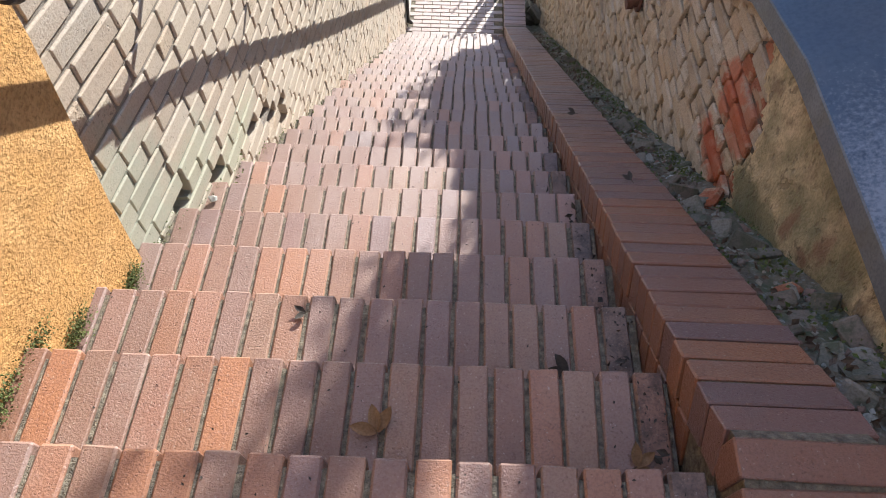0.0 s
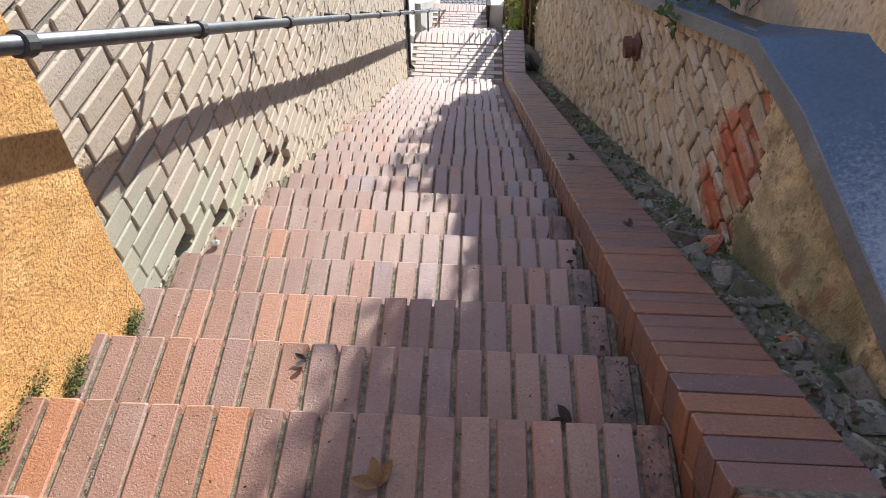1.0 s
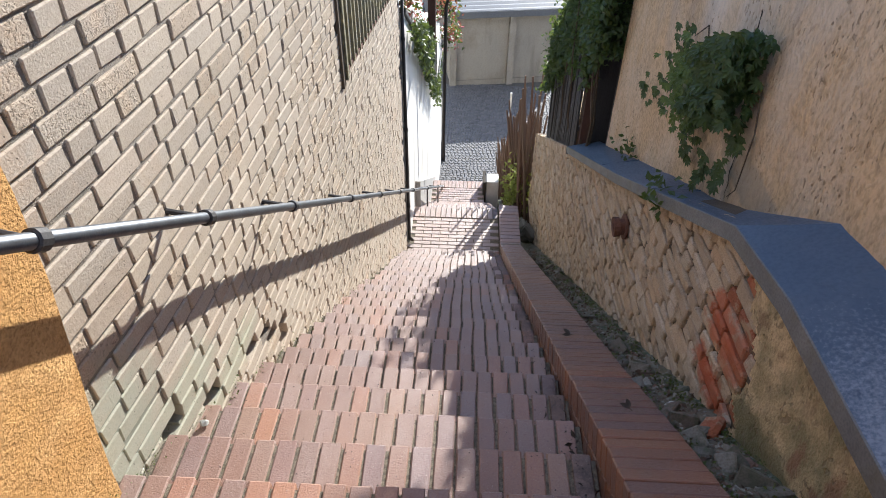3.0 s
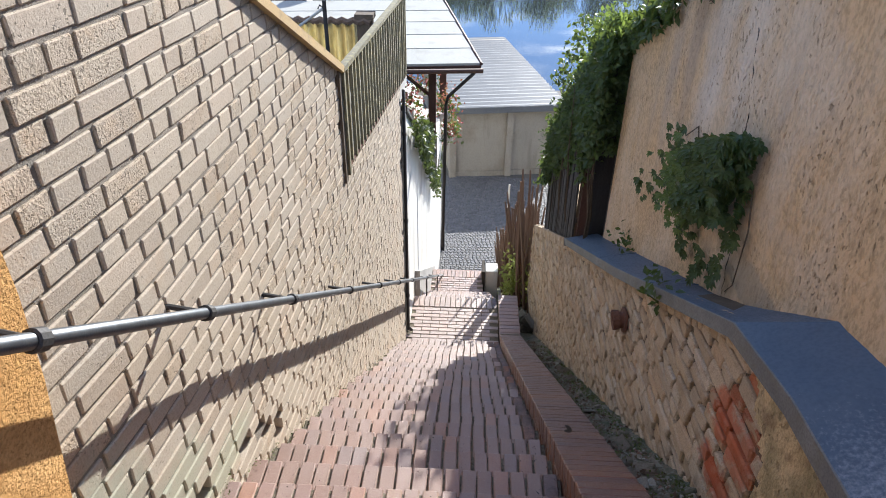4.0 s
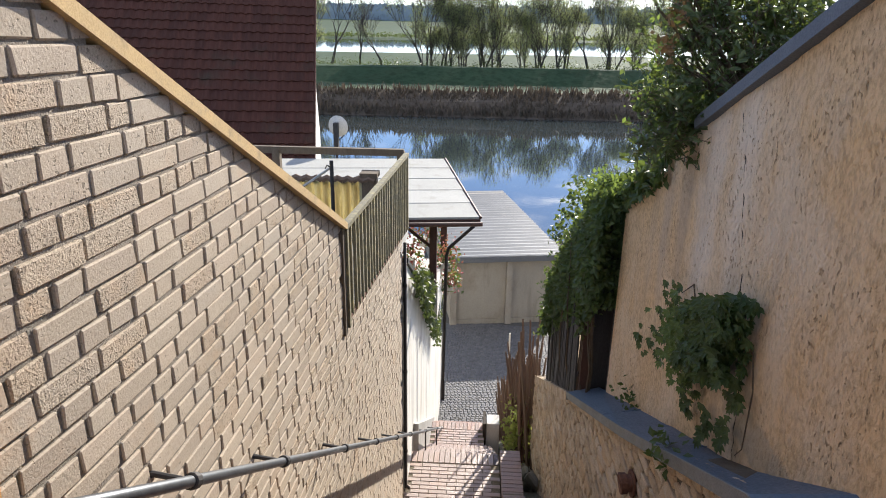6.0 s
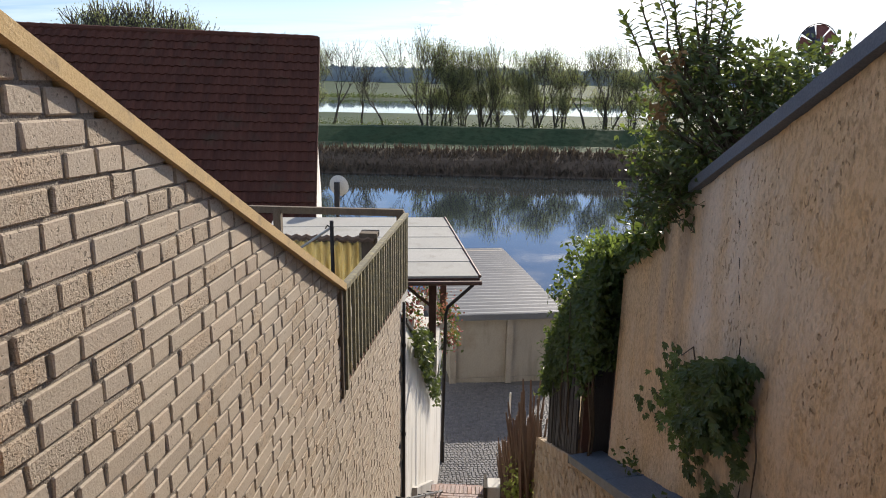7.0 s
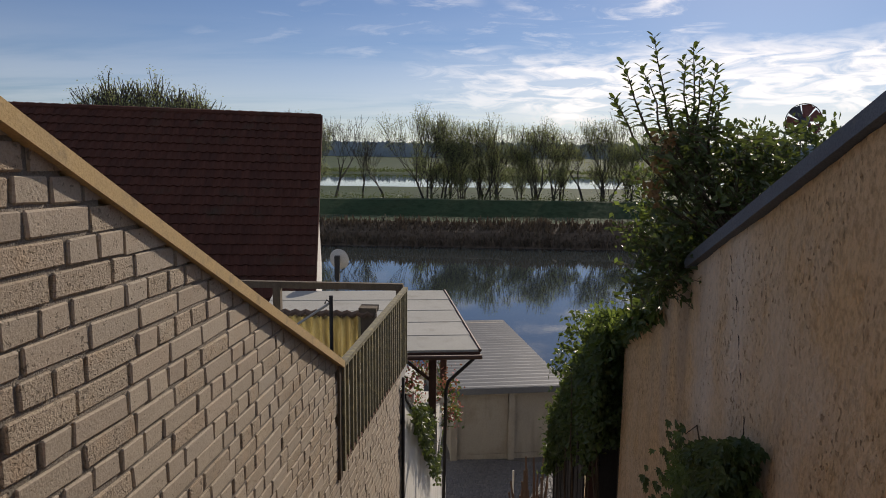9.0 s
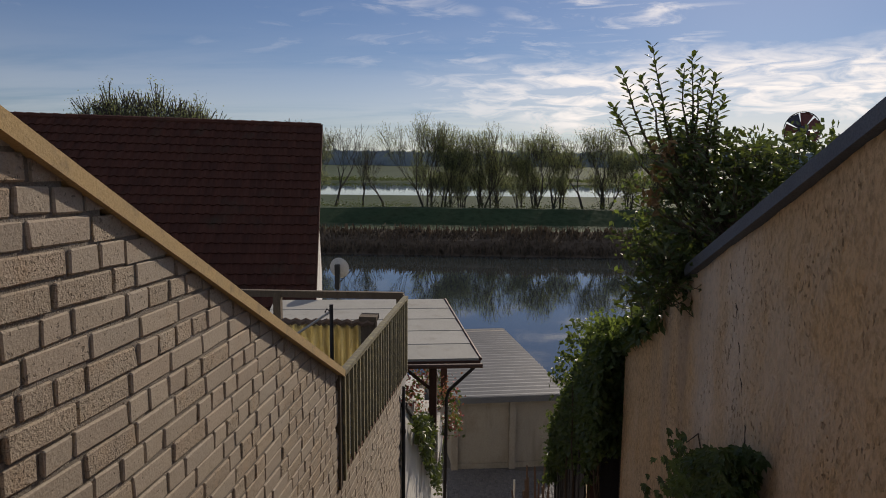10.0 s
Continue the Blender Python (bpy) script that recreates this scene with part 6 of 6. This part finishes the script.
HOUSE = frame_matrix(Vector((-4.98, 21.0, 2.95)), (-1, -0.205, 0.02), (0.2, -0.98, -1.0))


def house():
    ob = thing("house", "house with brown tiled roof and white gable", "house")
    H = HOUSE
    L, S = 13.0, 7.7
    r = random.Random(51)
    def tile():
        s = Shape()
        for j, y in enumerate((0.0, 0.37)):
            for i in range(6):
                x = 0.26 * i / 5
                s.v.append((x, y, 0.022 * math.sin(i / 5 * 2 * math.pi) + 0.045 * j + r.uniform(-0.002, 0.002)))
        for i in range(6):
            x, y, z = s.v[6 + i]
            s.v.append((x, y, z - 0.035))
        for i in range(5):
            s.f += [(i, i + 6, i + 7, i + 1), (i + 6, i + 12, i + 13, i + 7)]
        return s
    kinds = [tile() for _ in range(4)]
    roof = part("roof", Shape().box((0, 0, -0.12), (L, S, -0.035), H), m_tile, ob, "brown interlocking clay roof tiles")
    meshes = [k.mesh("tile", m_tile) for k in kinds]
    rest = Shape()
    count = 0
    rows, colsn = int(S / 0.34), int(L / 0.245)
    for j in range(rows):
        for i in range(colsn):
            m = H @ Matrix.Translation((i * 0.245 + r.uniform(-0.004, 0.004), j * 0.34 + 0.02, r.uniform(-0.004, 0.006)))
            if i < 16 and count < 300:
                part("tile", r.choice(meshes), None, roof, at=m)
                count += 1
            else:
                k = r.choice(kinds)
                rest.add(k.v, k.f, m)
    tagged(part("tiles", rest, m_tile_far, roof), kind="stuff")
    for i in range(int(L / 0.36)):
        s = Shape()
        x = i * 0.36
        s.tube([H @ Vector((x, -0.02, -0.03)), H @ Vector((x + 0.34, -0.02, -0.03)), H @ Vector((x + 0.38, -0.02, -0.03))], [0.105, 0.12, 0.125], 8)
        part("ridge_tile", s, m_tile, roof)
    # back slope and gable wall
    a, b = H @ Vector((0.25, 0, -0.12)), H @ Vector((0.25, S, -0.12))
    back = Vector((-0.2, 0.98, 0))
    run = S * 0.707
    c = a + back * run * 1.0 - Vector((0, 0, run))
    def dn(p):
        return Vector((p.x, p.y, -9.6))
    u = Vector((-1, -0.205, 0)).normalized()
    poly = [a, b, dn(b), dn(c), c]
    v = poly + [p + u * 0.3 for p in poly]
    part("gable_wall", Shape().add(v, [(0, 1, 2, 3, 4), (9, 8, 7, 6, 5)] + [(i, i + 5, (i + 1) % 5 + 5, (i + 1) % 5) for i in range(5)]), m_white, ob, "white rendered gable wall")
    w = [b, b + u * (L - 0.4), dn(b) + u * (L - 0.4), dn(b)]
    v = w + [p + back * 0.3 for p in w]
    part("front_wall", Shape().add(v, [(0, 1, 2, 3), (7, 6, 5, 4)] + [(i, i + 4, (i + 1) % 4 + 4, (i + 1) % 4) for i in range(4)]), m_white, ob)
    e = [a + Vector((0, 0, 0.06)), a + u * L + Vector((0, 0, 0.3)), c + u * L, c]
    part("back_roof", Shape().add(e + [p - Vector((0, 0, 0.1)) for p in e], [(0, 1, 2, 3), (7, 6, 5, 4), (0, 4, 5, 1), (1, 5, 6, 2), (2, 6, 7, 3), (3, 7, 4, 0)]), m_tile_far, ob)
    part("verge_board", Shape().add([H @ Vector(q) for q in ((-0.05, -0.05, 0.03), (-0.05, S, 0.03), (-0.05, S, -0.22), (-0.05, -0.05, -0.22), (0.0, -0.05, 0.03), (0.0, S, 0.03), (0.0, S, -0.22), (0.0, -0.05, -0.22))], [(0, 1, 2, 3), (7, 6, 5, 4), (0, 4, 5, 1), (1, 5, 6, 2), (2, 6, 7, 3), (3, 7, 4, 0)]), m_tile_far, ob, "brown verge tiles")
    ds = thing("satellite_dish", "pale round satellite dish on a black arm", "satellite dish")
    c = Vector((-2.97, 14.0, -0.55))
    axis = Vector((0.02, 0.93, 0.3)).normalized()
    sd = axis.cross(Vector((0, 0, 1))).normalized()
    up = sd.cross(axis)
    s = Shape()
    for k in range(6):
        q = 0.23 * k / 5
        for a_ in range(24):
            w_ = a_ * 2 * math.pi / 24
            s.v.append(tuple(c + sd * q * math.cos(w_) * 0.92 + up * q * math.sin(w_) * 1.1 + axis * (0.1 * (q / 0.23) ** 2)))
    for k in range(5):
        for a_ in range(24):
            p0, p1 = k * 24 + a_, k * 24 + (a_ + 1) % 24
            s.f.append((p0, p1, p1 + 24, p0 + 24))
    part("reflector", s, m_dish, ds, smooth=True)
    part("mount", Shape().box((-3.03, 13.86, -0.95), (-2.93, 13.98, -0.42)), m_black, ds)
    part("mast", Shape().tube([(-2.98, 13.92, -0.9), (-2.98, 13.92, -3.1)], 0.03, 8), m_black, ds)
    part("feed_arm", Shape().tube([(-2.98, 13.95, -0.85), (-2.75, 14.35, -0.6)], 0.012, 6), m_black, ds)


# ---- far bank ----
def reeds():
    r = random.Random(61)
    s = Shape()
    for i in range(15000):
        x = r.uniform(-110, 75)
        y = 94.6 + 6.6 * r.random() ** 1.3
        f = (y - 94.6) / 6.6
        z = -11.3 + min(1, f * 1.1) * 2.9
        h = r.uniform(0.5, 1.3) * (1 + 0.7 * max(0, noise.noise(Vector((x * 0.07, y * 0.3, 1)))))
        w = r.uniform(0.08, 0.35)
        a = r.uniform(0, 3.14)
        lean = r.gauss(0, 0.3)
        n0 = len(s.v)
        s.v += [(x - w * math.cos(a), y - w * math.sin(a), z - 0.2), (x + w * math.cos(a), y + w * math.sin(a), z - 0.2), (x + lean, y + r.gauss(0, 0.2), z + h)]
        s.f.append((n0, n0 + 1, n0 + 2))
    tagged(part("reeds", s, m_reed), "brown and green reeds on the river bank", "reeds", kind="stuff")


def tree_kind(name, label, seed, height, spread, leaves, forks, stems=1, twig=0.027):
    ob = thing(name, label, "tree", group="trees on the far bank")
    r = random.Random(seed)
    wood, lv = Shape(), Shape()

    def grow(p, d, ln, rad, depth):
        pts, rr = [p], [rad]
        n = 3
        for k in range(n):
            d = (d + Vector((r.gauss(0, 0.10), r.gauss(0, 0.10), 0.05 + 0.04 * depth))).normalized()
            p = p + d * ln / n
            pts.append(p)
            rr.append(max(twig, rad * (1 - 0.12 * (k + 1))))
        wood.tube(pts, rr, 6 if depth < 2 else 3, cap=False)
        if depth == 3 and leaves:
            for _ in range(5):
                leaf(lv, r.choice(pts) + Vector((r.gauss(0, 0.4), r.gauss(0, 0.4), r.gauss(0, 0.5))), r, r.uniform(0.16, 0.30))
        if depth >= 4:
            if leaves and r.random() < leaves:
                for _ in range(r.randint(9, 13)):
                    leaf(lv, p + Vector((r.gauss(0, 0.5), r.gauss(0, 0.5), r.gauss(-0.6, 0.7))), r, r.uniform(0.18, 0.34))
            return
        if depth == 0 and stems > 1:
            for q in (pts[1], pts[2], pts[2], pts[3]):
                a = r.uniform(0, 6.28)
                grow(q, Vector((math.cos(a) * 0.7, math.sin(a) * 0.7, 0.8)).normalized(), ln * 0.55, rad * 0.35, 2)
        kids = forks[depth]
        for k in range(kids):
            a = 2 * math.pi * (k + r.random() * 0.7) / kids
            tilt = spread * r.uniform(0.6, 1.2) * (0.8 if depth == 0 else 1.0)
            base = Vector((math.cos(a), math.sin(a), 0))
            nd_ = (d * math.cos(tilt) + base * math.sin(tilt)).normalized()
            q = pts[-1] if k < 2 else pts[-1 - (k % 2)]
            grow(q, nd_, ln * r.uniform(0.68, 0.92), max(twig, rr[-1] * r.uniform(0.6, 0.8)), depth + 1)

    for k in range(stems):
        a = 2 * math.pi * k / stems + r.random()
        off = Vector((math.cos(a), math.sin(a), 0)) * (0.0 if stems == 1 else r.uniform(0.4, 1.4))
        lean = off * (0.10 if stems > 1 else 0.0)
        grow(off + Vector((0, 0, -0.6)), Vector((lean.x + r.gauss(0, 0.05), lean.y + r.gauss(0, 0.05), 1)).normalized(), height * r.uniform(0.19, 0.27), 0.46 if stems == 1 else r.uniform(0.20, 0.32), 0)
    part("trunk", wood, m_bark, ob)
    if lv.v:
        part("crown", lv, m_treeleaf, ob)
    return ob


def trees():
    r = random.Random(71)
    bare = tree_kind("bare_tree", "bare spreading tree on the far bank", 5, 25, 0.55, 0.12, (3, 3, 4, 4), twig=0.036)
    bare2 = tree_kind("bare_tree", "bare forked tree with thin branches", 15, 24, 0.6, 0.1, (2, 4, 4, 4), twig=0.036)
    lf1 = tree_kind("tree", "slender tree with thin spring leaves", 8, 22, 0.52, 0.85, (3, 3, 4, 4), 4)
    lf2 = tree_kind("tree", "bushy tree with light green spring leaves", 9, 21, 0.6, 0.95, (3, 3, 4, 4), 4)
    lf3 = tree_kind("tree", "tall tree with sparse yellowish leaves", 10, 23, 0.48, 0.7, (3, 3, 4, 4), 4)
    lf4 = tree_kind("tree", "broad round tree with dark budding twigs", 12, 20, 0.62, 0.5, (3, 4, 5, 5), 4, twig=0.055)
    spots = [(bare, -32.4, 147, 0.76), (bare2, -20.9, 146, 0.70), (bare, -26.5, 151, 0.62), (lf3, -11.0, 147, 0.92), (lf1, -7.0, 148, 0.84), (lf2, -3.5, 146, 0.74), (lf3, 1.0, 148, 0.84), (lf1, 4.0, 147, 0.70), (lf2, 9.5, 148, 0.68), (lf3, 13.0, 146, 0.80), (lf1, 17.6, 147, 0.80), (bare, 23.8, 147, 0.66), (lf3, 28.5, 148, 0.86), (lf2, 33.5, 147, 0.72), (lf1, 39, 148, 0.80), (bare2, 46, 148, 0.85), (lf4, -64.5, 147, 1.28), (lf4, -70.0, 148, 1.38), (lf4, -76.0, 146, 1.44), (lf4, -82.0, 148, 1.42), (lf4, -87.5, 149, 1.34), (bare, -46, 150, 0.8), (lf3, -39, 152, 0.84)]
    first = set()
    for kind, x, y, sc in spots:
        m = Matrix.Translation((x, y, -8.4)) @ pose(0, 0, 0, 0, 0, r.uniform(0, 360)) @ Matrix.Scale(sc * 1.12, 4)
        if kind.name not in first:
            first.add(kind.name)
            kind.matrix_world = m
        else:
            ob = copy_thing(kind, m)
            ob.matrix_world = m
    bush = Shape()
    for i in range(9000):
        x = r.uniform(-42, 46)
        leaf(bush, Vector((x, 143 + r.gauss(0, 2), -8.3 + abs(r.gauss(0, 1.0 + 0.9 * noise.noise(Vector((x * 0.2, 0, 0))))))), r, r.uniform(0.18, 0.42))
    tagged(part("undergrowth", bush, m_shrub), "low scrub between the far trees", "undergrowth", kind="stuff")
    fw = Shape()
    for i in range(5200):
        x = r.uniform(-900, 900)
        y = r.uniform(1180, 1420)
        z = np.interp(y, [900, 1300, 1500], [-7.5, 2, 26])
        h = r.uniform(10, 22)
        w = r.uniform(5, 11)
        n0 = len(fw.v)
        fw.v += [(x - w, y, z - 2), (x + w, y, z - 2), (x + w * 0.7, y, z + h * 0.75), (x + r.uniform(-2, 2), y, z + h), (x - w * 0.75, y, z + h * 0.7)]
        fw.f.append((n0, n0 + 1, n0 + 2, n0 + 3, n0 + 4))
    tagged(part("far_wood", fw, m_hazed_wood), "distant wood in painted blue haze along the horizon", "wood", kind="stuff")
    row = Shape()
    for i in range(9000):
        x = r.uniform(-230, 230)
        y = 430 + r.gauss(0, 9)
        leaf(row, Vector((x, y, -8 + abs(r.gauss(0, 1.0 + 2.0 * max(0, noise.noise(Vector((x * 0.02, 1, 0))))))), ), r, r.uniform(0.7, 1.5))
    tagged(part("far_hedge", row, m_shrub), "dark hedge line beyond the far water", "hedge", kind="stuff")


# ---- small things on the stairs ----
def curled_leaf(label, x, y, z, size, turn, material=m_dryleaf, lobes=3, seed=1):
    ob = thing("dry_leaf", label, "leaf", group="fallen leaves on the stairs", at=Matrix.Translation((x, y, z)) @ pose(0, 0, 0, 0, 0, turn))
    r = random.Random(seed)
    for k in range(lobes):
        a = (k - (lobes - 1) / 2) * 1.0 + r.uniform(-0.2, 0.2) + 1.57
        s = Shape()
        n = 5
        for i in range(n + 1):
            f = i / n
            w = 0.24 * math.sin(math.pi * (0.08 + 0.9 * f)) * size
            rise = size * (0.05 + 0.28 * f * f * r.uniform(0.7, 1.2))
            cxy = Vector((math.cos(a), math.sin(a), 0)) * size * f
            sidev = Vector((-math.sin(a), math.cos(a), 0)) * w
            s.v += [tuple(cxy - sidev + Vector((0, 0, rise + w * 0.7))), tuple(cxy + Vector((0, 0, rise))), tuple(cxy + sidev + Vector((0, 0, rise + w * 0.5)))]
        for i in range(n):
            q = 3 * i
            s.f += [(q, q + 1, q + 4, q + 3), (q + 1, q + 2, q + 5, q + 4)]
        part("lobe", s, material, ob, smooth=True)
    part("stalk", Shape().tube([(0, 0, 0.004), (0.0, -size * 0.4, 0.006)], 0.0015, 5), m_stem, ob)


def litter():
    curled_leaf("curled brown dry leaf lying on the step", -0.166, 0.43, 0.05, 0.062, 20, seed=2)
    curled_leaf("pale withered leaf in the step's corner", 0.404, 0.38, 0.05, 0.05, -60, seed=3)
    curled_leaf("small dark leaf on the step", -0.419, 0.81, -0.13, 0.035, 100, m_debris, 2, 4)
    curled_leaf("dark curled leaf against the riser", 0.30, 0.66, -0.13, 0.06, 60, m_debris, 2, 5)
    curled_leaf("small brown leaf on the brick border", 0.66, 1.62, -0.50, 0.04, 30, m_debris, 2, 6)
    curled_leaf("small brown leaf on the brick border", 0.62, 2.62, -1.165, 0.05, 80, m_debris, 2, 7)
    r = random.Random(81)
    corner = Shape()
    for k in range(1, 12):
        y, z = Y0 + RUN * k, Z0 - RISE * k
        for i in range(26 if k < 6 else 12):
            px = 0.485 - abs(r.gauss(0, 0.045))
            leaf(corner, Vector((px, y - r.uniform(0.02, 0.25), z + 0.006 + abs(r.gauss(0, 0.006)))), r, r.uniform(0.005, 0.014), (0, 0, 1))
        for i in range(9 if k < 8 else 4):
            a = r.uniform(-0.9, 0.9)
            leaf(corner, Vector((0.475 - abs(r.gauss(0, 0.05)), y - 0.27 + abs(r.gauss(0.05, 0.05)), z + 0.014 + abs(r.gauss(0, 0.012)))), r, r.uniform(0.02, 0.042), (math.sin(a), 0.2, math.cos(a)))
    for i in range(600):
        k = r.randint(-1, 12)
        y, z = Y0 + RUN * k, Z0 - RISE * k
        leaf(corner, Vector((r.uniform(-1.0, 0.48), y - r.uniform(0.01, 0.26), z + 0.004)), r, r.uniform(0.004, 0.011), (0, 0, 1))
    tagged(part("leaf_litter", corner, m_debris), "dark rotting leaf litter in the step corners", "litter", kind="stuff")
    moss = Shape()
    for cx, cy, cz, n, sp in ((-1.03, 0.98, -0.28, 260, 0.035), (-1.03, 0.72, -0.10, 240, 0.05), (-1.03, 0.60, 0.03, 200, 0.05), (-1.03, 0.45, 0.07, 180, 0.06), (-1.03, 1.12, -0.38, 180, 0.03)):
        for i in range(3 * n):
            leaf(moss, Vector((cx + abs(r.gauss(0, 0.016)), cy + r.gauss(0, sp * 0.8), cz + abs(r.gauss(0, 0.024)) - 0.02)), r, r.uniform(0.004, 0.010), (1, 0, 0.6))
    for i in range(900):
        y = r.uniform(1.2, 6.5)
        leaf(moss, Vector((wall_x(y) + abs(r.gauss(0, 0.02)), y, Z0 - RISE * math.ceil((y - Y0) / RUN) + abs(r.gauss(0, 0.025)))), r, r.uniform(0.006, 0.016), (1, 0, 0.6))
    tagged(part("moss", moss, m_moss), "green moss tufts at the foot of the wall", "moss", kind="stuff")
    rub = Shape()
    for i in range(1300):
        y = r.uniform(0.2, 7.2) if i % 3 else r.uniform(0.4, 2.6)
        sz = r.uniform(0.004, 0.011) if r.random() < 0.96 else r.uniform(0.015, 0.035)
        v, f = worn_block(sz * r.uniform(1, 2), sz * r.uniform(1, 1.8), sz * r.uniform(0.3, 0.55), sz * 0.22, r, sz * 0.2)
        rub.add(v, f, Matrix.Translation((r.uniform(0.8, 1.05), y, gutter_z(y) + 0.015)) @ pose(0, 0, 0, r.uniform(-45, -15), r.uniform(-20, 20), r.uniform(0, 180)))
    tagged(part("rubble", rub, m_pebble), "small stones and brick crumbs in the gutter", "rubble", kind="stuff")
    flat = Shape()
    for i in range(46):
        y = r.uniform(0.15, 6.5) if i % 2 else r.uniform(0.2, 2.4)
        a, b = r.uniform(0.05, 0.13), r.uniform(0.04, 0.09)
        v, f = worn_block(a, b, r.uniform(0.012, 0.03), 0.006, r, 0.007)
        flat.add(v, f, Matrix.Translation((r.uniform(0.83, 1.02), y, gutter_z(y) + 0.014)) @ pose(0, 0, 0, -33 + r.uniform(-9, 9), r.uniform(-9, 9), r.uniform(0, 180)))
    tagged(part("paving_scraps", flat, m_scrap), "flat broken stones bedded in the gutter", "stones", kind="stuff")
    dead = Shape()
    for i in range(900):
        y = r.uniform(0.2, 7.0)
        leaf(dead, Vector((0.78 + abs(r.gauss(0, 0.11)), y, gutter_z(y) + 0.022 + abs(r.gauss(0, 0.008)))), r, r.uniform(0.012, 0.035), (0, 0, 1))
    tagged(part("dead_leaves", dead, m_litter), "withered brown leaves along the gutter", "litter", kind="stuff")
    gm = Shape()
    for i in range(7000):
        y = r.uniform(0.1, 6.5)
        x = 0.775 + abs(r.gauss(0, 0.05)) if r.random() < 0.5 else 1.05 - abs(r.gauss(0, 0.06))
        if noise.noise(Vector((x * 8, y * 5, 7))) < -0.05:
            continue
        leaf(gm, Vector((x, y, gutter_z(y) + 0.015 + abs(r.gauss(0, 0.012)))), r, r.uniform(0.008, 0.022), (0, 0, 1))
    tagged(part("gutter_moss", gm, m_moss), "moss and tiny weeds growing in the gutter", "moss", kind="stuff")
    for x, y, z, sx, mt, lab in ((0.985, 1.60, 0, 0.085, m_redbrick, "broken red brick lying in the gutter"), (0.92, 1.84, 0, 0.03, m_white, "white pebble in the gutter"), (0.95, 0.95, 0, 0.05, m_redbrick, "small red brick shard in the gutter")):
        if sx:
            v, f = worn_block(sx * 1.5, sx, sx * 0.6, sx * 0.15, r, sx * 0.1)
            ob = part("stone", Shape().add(v, f), mt, at=Matrix.Translation((x, y, gutter_z(y) + sx * 0.25)) @ pose(0, 0, 0, -33, 5, r.uniform(0, 90)))
            tagged(ob, lab, "stone")
    v, f = worn_block(0.03, 0.024, 0.02, 0.006, r, 0.004)
    tagged(part("pebble", Shape().add(v, f), m_felt, at=Matrix.Translation((-1.02, 1.58, -0.66)) @ pose(0, 0, 0, 0, 0, 30)), "pale pebble on the step by the wall", "stone")


# ---- lower landings ----
flat_set = block_set("brick", 0.24, 0.071, 0.115, 0.004, 0.001, m_klinker, 6, 9)


def landing(label, y0, y1, z, x0, x1, seed):
    ob = tagged(part("landing", Shape().box((x0 - 0.05, y0 - 0.1, z - 0.6), (x1, y1 - 0.01, z - 0.012)), m_bed), label, "landing", kind="structure")
    r = random.Random(seed)
    y = y0 + 0.04
    row = 0
    while y < y1 - 0.29:
        x = x1 - 0.12 - (0.125 if row % 2 else 0)
        while x > x0:
            part("brick", r.choice(flat_set)[0], None, ob, at=Matrix.Translation((x, y, z - 0.0575 + r.uniform(-0.002, 0.002))))
            x -= 0.25
        y += 0.081
        row += 1
    brick_row(ob, y1, z, x0, x1, r=r)


# ---- everything in place ----
ground()
cobbles()
garage("low prefabricated concrete garage with sheet roof", 0.0, 0.0, 4.1, 11.0)
# unseen second garage, added so its shadow covers the street
garage("second lower garage, added out of view to shade the street", 6.3, 1.15, 12.0, 6.0)
house()
canopy()
lower_terrace()
white_wall()
terrace()
terrace_fence()
handrail()
downpipe()
stub_pipe()
slat_fence()
stake_fence()
planters()
ivy()
wall_creeper()
shrub()
pinwheel()
reeds()
trees()
litter()
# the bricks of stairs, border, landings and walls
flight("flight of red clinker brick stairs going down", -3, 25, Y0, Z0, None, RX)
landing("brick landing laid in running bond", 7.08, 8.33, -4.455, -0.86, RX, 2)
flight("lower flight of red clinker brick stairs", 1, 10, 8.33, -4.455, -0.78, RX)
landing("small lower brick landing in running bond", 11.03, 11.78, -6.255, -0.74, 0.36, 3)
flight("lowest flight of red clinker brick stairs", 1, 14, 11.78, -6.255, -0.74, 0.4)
border_bricks()
lay_left_wall()
lay_low_wall()
